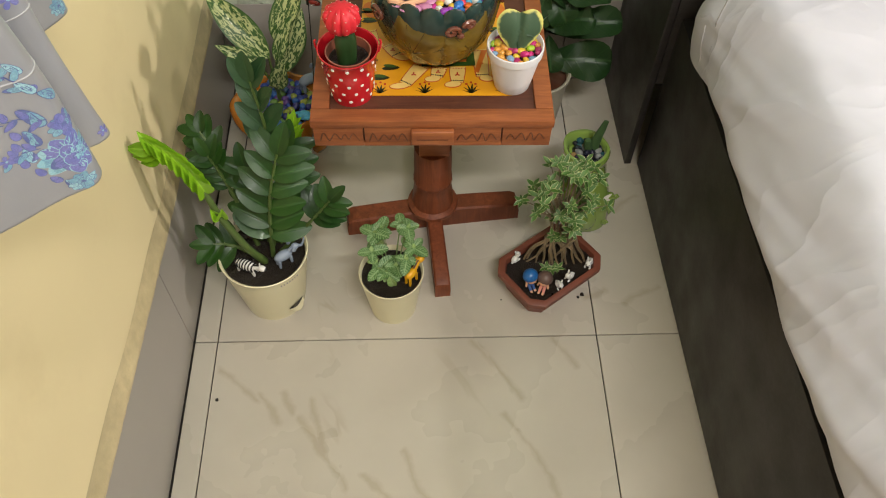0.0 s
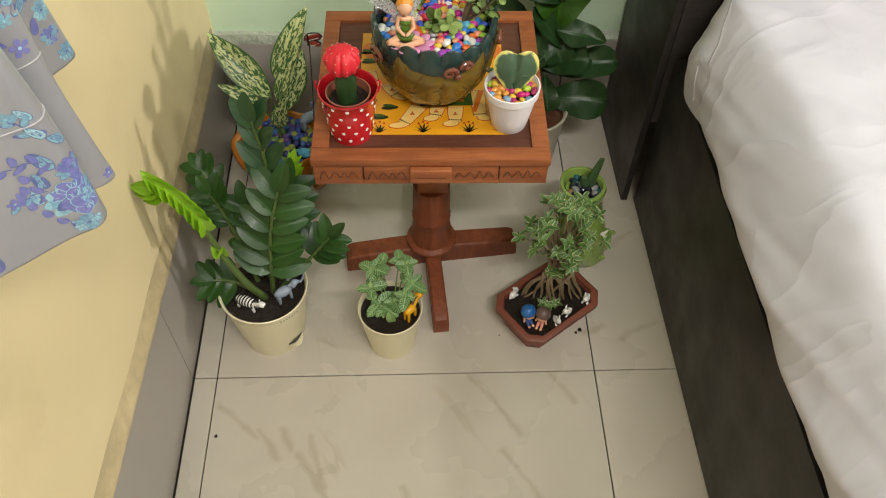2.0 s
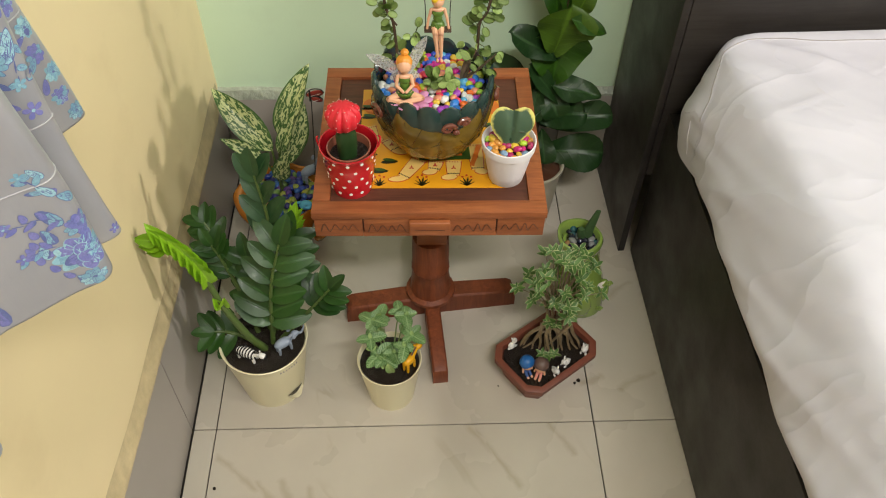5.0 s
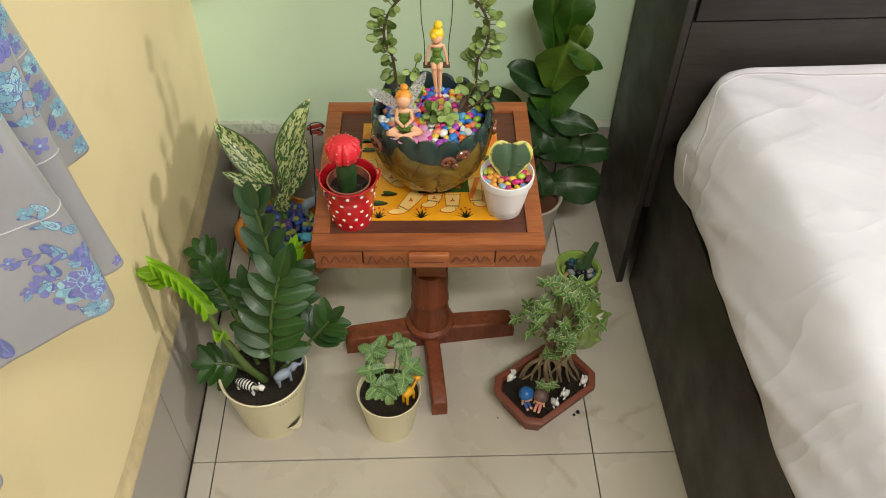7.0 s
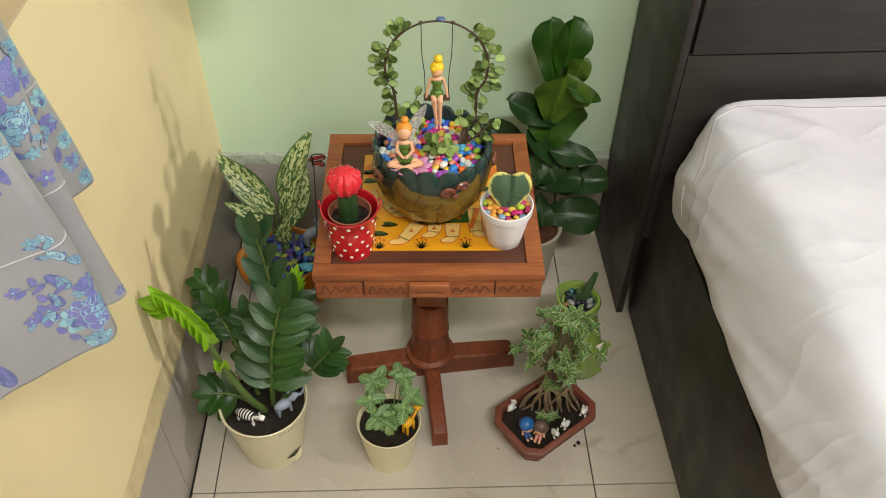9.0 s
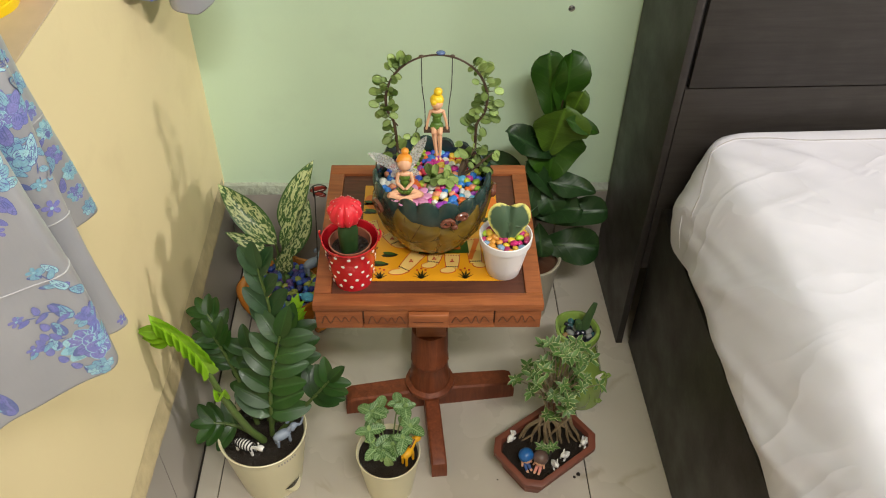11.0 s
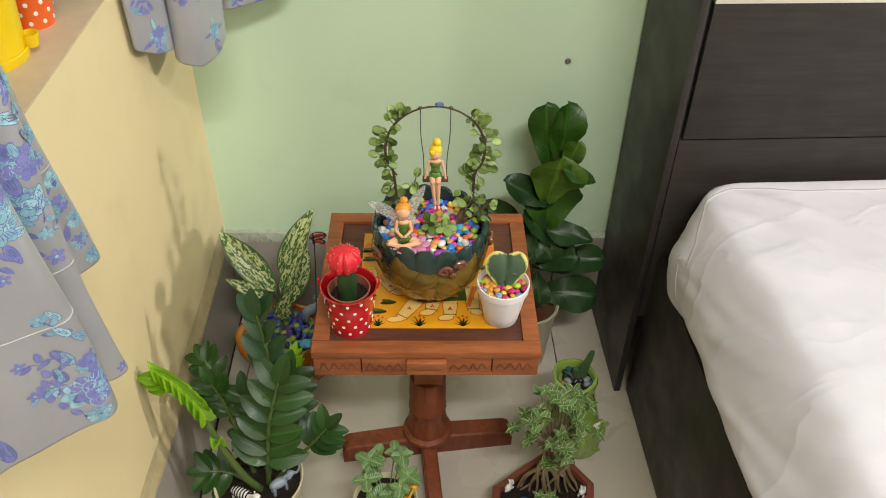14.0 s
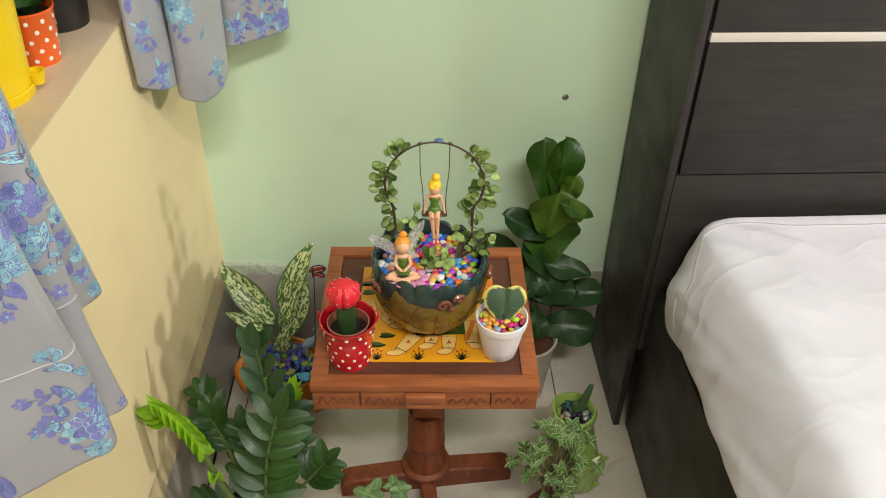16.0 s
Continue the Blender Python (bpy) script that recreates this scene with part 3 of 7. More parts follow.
part("inset_panel", box((-TW + RW + 0.0005, -TD + RW + 0.0005, TH - 0.012), (TW - RW - 0.0005, TD - RW - 0.0005, TH - 0.0045)), M["wood_dark"], TABLE, "dark brown recessed panel", smooth=False)
art = part("painted_tile", box((-0.098, -0.104, TH - 0.0044), (0.104, 0.104, TH - 0.0028), 0.0006), M["paint_yellow"], TABLE, "yellow hand-painted tile with folk motifs")
AZ = TH - 0.0027


def motif(name, outline, material, lift=0.0):
    part(name, prism(outline, AZ + lift, AZ + 0.0003 + lift), material, art, smooth=False)


def ellipse(cx, cy, a, b, turn=0.0, k=14):
    c, s = math.cos(radians(turn)), math.sin(radians(turn))
    return [(cx + a * math.cos(t) * c - b * math.sin(t) * s, cy + a * math.cos(t) * s + b * math.sin(t) * c) for t in (2 * math.pi * i / k for i in range(k))]


def leg_motif(top, ankle, w0, w1, toe):
    """A cream leg from top to ankle with a foot, brown outline, anklet beads and a red sprig."""
    a, b = Vector(top), Vector(ankle)
    d = (b - a).normalized()
    n2 = Vector((-d.y, d.x))
    for grow, mt, lift in ((0.0010, M["paint_red"], 0.0), (0.0, M["paint_cream"], 0.0003)):
        shape = [a + n2 * (w0 + grow), a.lerp(b, 0.45) + n2 * (w0 * 0.92 + grow), b + n2 * (w1 + grow), b - n2 * (w1 + grow), a.lerp(b, 0.45) - n2 * (w0 * 0.92 + grow), a - n2 * (w0 + grow)]
        motif("leg_motif", [tuple(v) for v in shape], mt, lift)
        motif("foot_motif", ellipse(b.x + toe * 0.55, b.y - 0.0035, abs(toe) + grow, 0.0050 + grow, 6 if toe < 0 else -6, 18), mt, lift + 0.0001)
    for q in range(7):
        c = b + n2 * w1 * (q - 3) / 3.2 - d * 0.003
        motif("anklet_motif", ellipse(c.x, c.y, 0.0009, 0.0012, 0, 6), M["paint_black"], 0.0007)
    for q in range(6):
        c = a + n2 * w0 * (q - 2.5) / 2.8 + d * 0.003
        motif("hem_motif", ellipse(c.x, c.y, 0.0011, 0.0008, 0, 6), M["paint_red"], 0.0007)
    c = a.lerp(b, 0.5)
    for q, ang in enumerate((90, 210, 330)):
        motif("flower_motif", ellipse(c.x + 0.0018 * math.cos(radians(ang)), c.y + 0.0022 * math.sin(radians(ang)), 0.0012, 0.0019, ang - 90, 8), M["paint_red"], 0.0007)


leg_motif((-0.013, -0.048), (-0.036, -0.084), 0.0105, 0.0078, -0.0125)
leg_motif((0.010, -0.052), (0.006, -0.071), 0.0100, 0.0074, -0.0100)
leg_motif((0.034, -0.052), (0.033, -0.081), 0.0105, 0.0078, -0.0105)
leg_motif((0.064, -0.018), (0.067, -0.070), 0.0105, 0.0080, 0.0090)
leg_motif((-0.060, -0.008), (-0.046, -0.030), 0.0090, 0.0070, 0.0110)
leg_motif((-0.085, 0.020), (-0.078, -0.004), 0.0080, 0.0065, 0.0080)
for cx, cy, s in ((-0.068, -0.101, 1.1), (-0.010, -0.101, 1.25), (0.051, -0.101, 1.25), (0.092, -0.100, 1.1)):
    for a in (-62, -38, -16, 6, 28, 52):
        L = 0.015 * s * (1 - abs(a) / 160)
        dx, dy = math.sin(radians(a)), math.cos(radians(a))
        motif("grass_motif", [(cx - 0.0012, cy), (cx + 0.0012, cy), (cx + dx * L * 0.6 + 0.0013, cy + dy * L * 0.6), (cx + dx * L * 1.15, cy + dy * L), (cx + dx * L * 0.6 - 0.0013, cy + dy * L * 0.65)], M["paint_black"], 0.0003)
    for k in range(3):
        motif("flower_motif", ellipse(cx - 0.006 + 0.006 * k, cy + 0.017 + 0.003 * (k == 1), 0.0018, 0.0018, 0, 7), M["paint_red"], 0.0003)
motif("rug_motif", [(-0.014, -0.052), (0.058, -0.050), (0.056, -0.020), (-0.014, -0.022)], M["paint_green"], 0.0011)
motif("rug_border_motif", [(0.004, -0.044), (0.046, -0.043), (0.045, -0.026), (0.004, -0.027)], M["paint_orange"], 0.0015)
for cx, cy in ((-0.068, -0.073), (-0.055, -0.054), (-0.084, -0.040), (-0.086, 0.040), (0.092, 0.02), (0.09, -0.02), (-0.088, 0.06)):
    motif("shrub_motif", ellipse(cx, cy, 0.012, 0.0036, 6, 10), M["paint_black"], 0.0003)
    motif("shrub_motif", ellipse(cx - 0.001, cy + 0.0035, 0.009, 0.003, -8, 10), M["paint_green"], 0.0007)
for cx in (-0.085, 0.092):
    motif("sash_motif", ellipse(cx, 0.064, 0.012, 0.017, 12), M["paint_orange"], 0.0003)
motif("trunk_motif", [(0.056, -0.062), (0.062, -0.064), (0.070, -0.036), (0.075, -0.02), (0.067, -0.02), (0.063, -0.036)], M["paint_orange"], 0.0011)

AB = 0.3415
part("apron", box((-TW + 0.002, -TD + 0.003, AB), (-0.0895, -TD + 0.018, TH - 0.0123), 0.001), M["wood"], TABLE)
part("apron", box((0.0905, -TD + 0.003, AB), (TW - 0.002, -TD + 0.018, TH - 0.0123), 0.001), M["wood"], TABLE)
part("apron", box((-0.0893, -TD + 0.003, AB), (0.0903, -TD + 0.018, AB + 0.0075), 0.0006), M["wood"], TABLE)
part("apron", box((-TW + 0.002, TD - 0.018, AB), (TW - 0.002, TD - 0.003, TH - 0.0123), 0.001), M["wood"], TABLE)
for sx in (-1, 1):
    a, b = sorted((sx * (TW - 0.002), sx * (TW - 0.016)))
    part("apron", box((a, -TD + 0.0182, AB), (b, TD - 0.0182, TH - 0.0123), 0.001), M["wood"], TABLE)
part("apron_underside", box((-TW + 0.017, -TD + 0.019, AB + 0.004), (TW - 0.017, TD - 0.019, AB + 0.009)), M["wood"], TABLE, smooth=False)
drawer = part("drawer", box((-0.0875, -TD + 0.002, AB + 0.0085), (0.0885, -TD + 0.120, TH - 0.0135), 0.0008), M["wood"], TABLE, "drawer front with carved waves")
part("drawer_gap", box((-0.0894, -TD + 0.006, AB + 0.0076), (0.0904, -TD + 0.016, TH - 0.0124)), M["carving"], TABLE, smooth=False)
hb = box((-0.0275, -TD - 0.007, AB + 0.0105), (0.0275, -TD + 0.0018, TH - 0.0130), 0.0025, 3)
part("handle", hb, M["wood"], drawer, "carved wooden block handle")


def wave_line(x0, x1, parent, y):
    n_w = max(3, int((x1 - x0) / 0.0105))
    pts = []
    for k in range(n_w * 2 + 1):
        x = x0 + (x1 - x0) * k / (n_w * 2)
        pts.append((x + 0.0012 * math.sin(k * 5.1), y, AB + 0.0115 + (0.0120 if k % 2 else 0.0) + 0.0016 * math.sin(k * 2.3 + x0 * 90)))
    part("carved_wave", tube(pts, 0.0012, 0.0009, 5, smooth_n=4), M["carved_line"], parent)


for x0, x1, par, yy in ((-TW + 0.010, -0.095, TABLE, -TD + 0.0032), (0.096, TW - 0.010, TABLE, -TD + 0.0032), (-0.082, -0.032, drawer, -TD + 0.0022), (0.032, 0.083, drawer, -TD + 0.0022)):
    wave_line(x0, x1, par, yy)
part("handle_line", tube([(-0.020, -TD - 0.0072, AB + 0.022), (0.020, -TD - 0.0072, AB + 0.022)], 0.0005, None, 5), M["carving"], drawer)
# pedestal
px, py = 0.002, -0.016
post = lathe([(0.0, 0.046), (0.041, 0.046), (0.041, 0.053), (0.0335, 0.057), (0.0315, 0.085), (0.0300, 0.106), (0.0315, 0.109), (0.0315, 0.121), (0.0298, 0.124), (0.0295, 0.15), (0.0285, 0.189), (0.0, 0.190)], 24,
             wave=lambda a, i: (1.0 + 0.035 * abs(math.cos(4 * a)) * (i not in (5, 6, 7, 8)), 0))
bmesh.ops.translate(post, verts=post.verts, vec=(px, py, 0))
post = part("post", post, M["wood_end"], TABLE, "turned octagonal pedestal post")
for k in range(18):
    a = 2 * math.pi * (k + 0.5) / 18
    part("carved_bead", blob(bmesh.new(), (px + 0.0292 * math.cos(a), py + 0.0292 * math.sin(a), 0.115), (0.0032, 0.0032, 0.0030), u=8, v=6), M["wood_end"], post)
part("post_block", box((px - 0.0215, py - 0.0225, 0.190), (px + 0.0255, py + 0.0225, AB + 0.0038), 0.0015), M["wood"], TABLE)


def foot(angle, length, width, h0, h1):
    """A foot that runs out from the post; its top falls slightly and its end is rounded."""
    bm = bmesh.new()
    secs = [(0.0, h0), (length * 0.5, (h0 + h1) / 2), (length - 0.012, h1), (length - 0.003, h1 - 0.005), (length, h1 - 0.014)]
    rows = []
    for x, h in secs:
        b = 0.003
        ring = [(x, -width / 2, 0.0), (x, -width / 2, h - b), (x, -width / 2 + b, h), (x, width / 2 - b, h), (x, width / 2, h - b), (x, width / 2, 0.0)]
        rows.append([bm.verts.new(Vector(v)) for v in ring])
    for a, b in zip(rows, rows[1:]):
        for k in range(6):
            bm.faces.new((a[k], a[(k + 1) % 6], b[(k + 1) % 6], b[k]))
    bm.faces.new(rows[0][::-1])
    bm.faces.new(rows[-1])
    bm.transform(pose(px, py, 0, 0, 0, angle))
    part("foot", bm, M["wood_end"], TABLE)


foot(187, 0.148, 0.034, 0.046, 0.038)
foot(7, 0.148, 0.034, 0.046, 0.038)
foot(-84.5, 0.160, 0.025, 0.048, 0.036)
foot(95.5, 0.150, 0.025, 0.048, 0.036)

# ---- pots ----


def pot_mesh(r0, r1, h, wall_t=0.003, lip=0.0, foot_in=0.0):
    """A tapered open pot with a rounded rim."""
    prof = [(0, 0.001), (r0 - foot_in, 0.0), (r0, 0.002)]
    for k in range(1, 7):
        prof.append((r0 + (r1 - r0) * k / 7, h * k / 7))
    prof += [(r1 + lip, h - 0.002 - 3 * lip), (r1 + lip + 0.0006, h - 0.001), (r1 + lip * 0.6 - wall_t * 0.3, h), (r1 - wall_t, h - 0.002), (r1 - wall_t - (r1 - r0) * 0.4, h * 0.6), (0, h * 0.55)]
    return prof


ZZ = thing("zz_plant_pot", (0.084, 0.086, 0.0), "cream plastic self-watering pot holding a ZZ plant", "plant pot")
part("pot_body", lathe(pot_mesh(0.0480, 0.0672, 0.130, 0.003), 56), M["cream_plastic"], ZZ)
soil_disc(0.0620, 0.117, ZZ)
# watering slot at the base
slot_a = radians(-40)
bm = bmesh.new()
for k in range(11):
    u = -1 + 2 * k / 10
    a = slot_a + u * 0.32
    r_in, r_out = 0.0520, 0.0515 + 0.0080 * (1 - u * u)
    for z, r in ((0.016 + 0.010 * abs(u) ** 1.5, r_out), (0.019 + 0.010 * abs(u) ** 1.5, r_out + 0.0006), (0.019 + 0.010 * abs(u) ** 1.5, r_in - 0.001), (0.012, r_in - 0.001)):
        bm.verts.new((r * math.cos(a), r * math.sin(a), z))
bm.verts.ensure_lookup_table()
for k in range(10):
    for j in range(3):
        bm.faces.new([bm.verts[i] for i in (4 * k + j, 4 * k + 4 + j, 4 * k + 5 + j, 4 * k + 1 + j)])
part("slot_lip", bm, M["cream_plastic"], ZZ)
# Soil-dark patch on the pot wall, painted for the slot's shaded inside.
bm = bmesh.new()
for k in range(11):
    u = -1 + 2 * k / 10
    a = slot_a + u * 0.31
    for z in (0.019 + 0.009 * abs(u) ** 1.5, 0.034 - 0.006 * u * u):
        r = 0.0480 + 0.0192 * z / 0.130 + 0.0009
        bm.verts.new((r * math.cos(a), r * math.sin(a), z))
bm.verts.ensure_lookup_table()
for k in range(10):
    bm.faces.new([bm.verts[i] for i in (2 * k, 2 * k + 2, 2 * k + 3, 2 * k + 1)])
part("slot_opening", bm, M["soil"], ZZ, "watering slot, its dark inside painted as a patch")
for k in range(7):
    a = radians(-62 + 4.2 * k)
    r = 0.0480 + 0.0192 * 0.92 + 0.0004
    part("print_bar", box((-0.0010, -0.0003, -0.0016), (0.0010, 0.0003, 0.0016), m=pose(r * math.cos(a), r * math.sin(a), 0.118, -8, 0, math.degrees(a) + 90)), M["skirting"], ZZ, smooth=False)

FIT = thing("fittonia_pot", (0.2765, 0.063, 0.0), "small cream plastic pot holding a nerve plant", "plant pot")
part("pot_body", lathe(pot_mesh(0.0365, 0.0495, 0.100, 0.0025), 48), M["cream_plastic"], FIT)
soil_disc(0.0460, 0.090, FIT)

RED = thing("red_bucket", (0.2365, 0.157, TH - 0.0045), "small red tin bucket with white polka dots", "bucket pot")
RH = 0.072
part("bucket_body", lathe([(0, 0.001), (0.0255, 0.0), (0.026, 0.002), (0.029, 0.024), (0.032, 0.048), (0.0346, RH - 0.003), (0.0362, RH - 0.0015), (0.0360, RH + 0.0005), (0.0346, RH), (0.0335, RH - 0.004), (0.028, 0.02), (0, 0.018)], 48), M["red_tin"], RED)
dot_bm = bmesh.new()
lathe([(0, 0.0004), (0.0018, 0.0004), (0.0024, 0.0)], 12, dot_bm)
dot_me = bpy.data.meshes.new("dot")
dot_bm.to_mesh(dot_me)
dot_bm.free()
dot_me.materials.append(M["white_dot"])


def dots(parent, r0, r1, h, rows, per_row, scale):
    for row in range(rows):
        z = h * (row + 0.75) / (rows + 0.4)
        r = r0 + (r1 - r0) * z / h
        for k in range(per_row):
            a = 2 * math.pi * (k + 0.5 * (row % 2)) / per_row
            out = Vector((math.cos(a), math.sin(a), -(r1 - r0) / h))
            m = framed((r * math.cos(a), r * math.sin(a), z), (0, 0, 1), out) @ Matrix.Diagonal((scale, scale, 1, 1))
            linked("dot", dot_me, parent, m)


dots(RED, 0.0262, 0.0349, RH, 5, 12, 0.95)
for sx in (-1, 1):
    part("handle_ear", tube([(sx * 0.0350, 0.006, RH - 0.012), (sx * 0.0378, 0.006, RH - 0.004), (sx * 0.0384, 0.006, RH + 0.004), (sx * 0.0365, 0.006, RH + 0.006)], 0.0016, 0.0012), M["red_tin"], RED)
part("inner_pot", lathe([(0.020, 0.03), (0.0262, 0.064), (0.0270, 0.0645), (0.0272, 0.0665), (0.0255, 0.0667), (0.0235, 0.052)], 36), M["terracotta"], RED, "terracotta-coloured inner pot")
soil_disc(0.0240, 0.055, RED)
RED.scale = (1.06, 1.06, 1.06)

WHT = thing("white_pot", (0.4455, 0.169, TH - 0.0045), "small white plastic pot filled with coloured pebbles", "plant pot")
part("pot_body", lathe([(0, 0.001), (0.0215, 0.0), (0.0232, 0.002), (0.0268, 0.02), (0.0308, 0.042), (0.0330, 0.055), (0.0354, 0.0570), (0.0362, 0.066), (0.0360, 0.0685), (0.0345, 0.069), (0.0330, 0.066), (0.0315, 0.05), (0, 0.048)], 48), M["white_ceramic"], WHT)

# glazed bowl on the table
BOWL = thing("ceramic_bowl", (0.347, 0.241, TH - 0.0026), "glazed dark teal bowl with olive leaf relief and lobed rim", "planter bowl")
BOWL.scale = (1.0, 1.0, 0.87)
BP = [(0, 0.0), (0.034, 0.0), (0.040, 0.003), (0.052, 0.018), (0.064, 0.040), (0.0735, 0.066), (0.079, 0.092), (0.0805, 0.116), (0.0800, 0.134), (0.0775, 0.138), (0.0735, 0.136), (0.0715, 0.126), (0.071, 0.105), (0.066, 0.08), (0, 0.06)]


def bowl_r(z):
    for (ra, za), (rb, zb) in zip(BP[1:9], BP[2:9]):
        if za <= z <= zb:
            return ra + (rb - ra) * (z - za) / (zb - za)
    return BP[8][0]


part("bowl_body", lathe(BP, 136, wave=lambda a, i: (1.0 + (0.030 * abs(math.sin(8.5 * a)) ** 0.6 - 0.015 if 6 < i < 12 else 0.0), 0.012 * abs(math.sin(8.5 * a)) ** 0.6 - 0.008 + 0.004 * math.sin(3 * a + 1) if 7 < i < 12 else 0.0)), M["teal_glaze"], BOWL)


def on_bowl(a, z, off):
    r = bowl_r(z) + off
    return Vector((r * math.sin(a), -r * math.cos(a), z))


def bowl_leaf(ca, cz, wa, hz, turn, material):
    """A raised leaf that hugs the bowl, with a lobed edge and veins."""
    bm = bmesh.new()
    n_r, n_t = 6, 36
    c, s = math.cos(radians(turn)), math.sin(radians(turn))
    grid = [bm.verts.new(on_bowl(ca, cz, 0.005))]
    rows = []
    for i in range(1, n_r + 1):
        row = []
        for k in range(n_t):
            t = 2 * math.pi * k / n_t
            lobe = 0.84 + 0.14 * math.cos(5 * t) + 0.05 * math.cos(10 * t + 1)
            u, v = i / n_r * lobe * math.cos(t), i / n_r * lobe * math.sin(t)
            x, y = u * c - v * s, u * s + v * c
            z = min(0.132, max(0.004, cz + y * hz))
            vein = 0.0016 * max(0.0, math.cos(5 * t)) ** 6
            row.append(bm.verts.new(on_bowl(ca + x * wa, z, (0.0045 + vein) * (1 - (i / n_r) ** 5) + 0.0004 - (0.0016 if i == n_r else 0.0))))
        rows.append(row)
    for k in range(n_t):
        bm.faces.new((grid[0], rows[0][k], rows[0][(k + 1) % n_t]))
    for a, b in zip(rows, rows[1:]):
        for k in range(n_t):
            bm.faces.new((a[k], b[k], b[(k + 1) % n_t], a[(k + 1) % n_t]))
    leaf_ob = part("leaf_relief", bm, material, BOWL, "olive-brown raised leaf")
    for ang in (90, 30, 150, -20, 200, 60, 120):
        t = radians(ang)
        pts = [on_bowl(ca + q * 0.8 * (math.cos(t) * c - math.sin(t) * s) * wa, min(0.13, max(0.006, cz + q * 0.8 * (math.cos(t) * s + math.sin(t) * c) * hz)), 0.0050 - 0.002 * q) for q in (0.0, 0.35, 0.7, 1.0)]
        part("vein", tube(pts, 0.0011, 0.0005, 5, smooth_n=3), M["vein_glaze"], leaf_ob)


for k in range(6):
    bowl_leaf(radians(-24 + 60 * k), 0.058 - 0.006 * (k % 2), 0.70, 0.070, 35 if k % 2 == 0 else -70, M["olive_glaze"])


def scroll(ca, cz, size, flip=1):
    pts = []
    for k in range(15):
        t = k / 14
        a = t * 2.6 * math.pi
        r = size * (1 - 0.82 * t)
        pts.append(on_bowl(ca + flip * (r * math.cos(a)) / 0.08, min(0.134, cz + r * math.sin(a)), 0.0060 + 0.001 * t))
    part("scroll", tube(pts, 0.0034, 0.0020, 8, smooth_n=3), M["scroll_glaze"], BOWL, "red-brown curled tendril")


scroll(radians(12), 0.110, 0.0085, 1)
scroll(radians(27), 0.116, 0.0075, -1)
part("berry", blob(bmesh.new(), on_bowl(radians(20), 0.098, 0.004), (0.005, 0.004, 0.005)), M["scroll_glaze"], BOWL)
scroll(radians(-58), 0.108, 0.012, -1)
scroll(radians(75), 0.115, 0.010, 1)

# terracotta tray
TRAY = thing("bonsai_tray", (0.530, 0.105, 0.0), "shallow terracotta octagonal tray with roots in dark soil", "plant tray", turn=36)


def octagon(a, b, c):
    return [(-a, -b + c), (-a + c, -b), (a - c, -b), (a, -b + c), (a, b - c), (a - c, b), (-a + c, b), (-a, b - c)]


bm = bmesh.new()
K = 1.05
levels = [(0.060, 0.040, 0.014, 0.0), (0.066, 0.046, 0.016, 0.030), (0.0690, 0.0490, 0.0165, 0.038), (0.0735, 0.0535, 0.018, 0.0385), (0.0740, 0.0540, 0.018, 0.049), (0.0730, 0.0530, 0.018, 0.050), (0.0655, 0.0455, 0.016, 0.050), (0.0645, 0.0445, 0.0155, 0.048), (0.062, 0.042, 0.015, 0.020)]
rr = [[bm.verts.new((x, y, z)) for x, y in octagon(a * K, b * K, c * K)] for a, b, c, z in levels]
for a, b in zip(rr, rr[1:]):
    for k in range(8):
        bm.faces.new((a[k], a[(k + 1) % 8], b[(k + 1) % 8], b[k]))
bm.faces.new(rr[0][::-1])
part("tray_body", bm, M["terracotta_dark"], TRAY)
bm = bmesh.new()
top = [bm.verts.new((x, y, 0.040)) for x, y in octagon(0.0665, 0.0455, 0.016)]
bm.faces.new(top)
bmesh.ops.triangulate(bm, faces=bm.faces)
bmesh.ops.subdivide_edges(bm, edges=bm.edges, cuts=4, use_grid_fill=True)
for v in bm.verts:
    v.co.z += 0.005 * noise.noise(v.co * 55)
part("soil", bm, M["soil"], TRAY)

# green ceramic pot
GRN = thing("green_ceramic_pot", (0.597, 0.252, 0.0), "lime-green glazed ceramic pot with rolled rim and rounded bulges", "plant pot")
bm = lathe([(0, 0.0), (0.038, 0.0), (0.042, 0.004), (0.0445, 0.025), (0.0440, 0.050), (0.040, 0.080), (0.0355, 0.11), (0.0335, 0.145), (0.035, 0.152), (0.0375, 0.158), (0.0385, 0.164), (0.0370, 0.169), (0.033, 0.170), (0.0295, 0.166), (0.028, 0.150), (0, 0.148)], 48,
           wave=lambda a, i: (1 + (0.035 * math.cos(2 * a + 2.2) * (i > 7) + 0.02 * math.cos(5 * a + 0.6) * (i > 7)), 0))
for v in bm.verts:
    k = 1 - v.co.z / 0.17
    v.co.x += 0.020 * k - 0.008
    v.co.y -= 0.008 * k + 0.003
part("pot_body", bm, M["green_glaze"], GRN)
for c, r in (((0.048, -0.020, 0.040), (0.010, 0.012, 0.030)), ((0.010, -0.048, 0.034), (0.014, 0.009, 0.028))):
    part("bulge", blob(bmesh.new(), c, r, u=20, v=14), M["green_glaze"], GRN)
for c in ((0.052, -0.030, 0.074), (0.040, -0.046, 0.024), (0.030, -0.044, 0.060)):
    for k in range(5):
        a = 2 * math.pi * k / 5
        part("petal_relief", blob(bmesh.new(), (c[0] + 0.004 * math.cos(a), c[1] - 0.001, c[2] + 0.004 * math.sin(a)), (0.0030, 0.0020, 0.0030), u=8, v=6), M["green_glaze"], GRN)
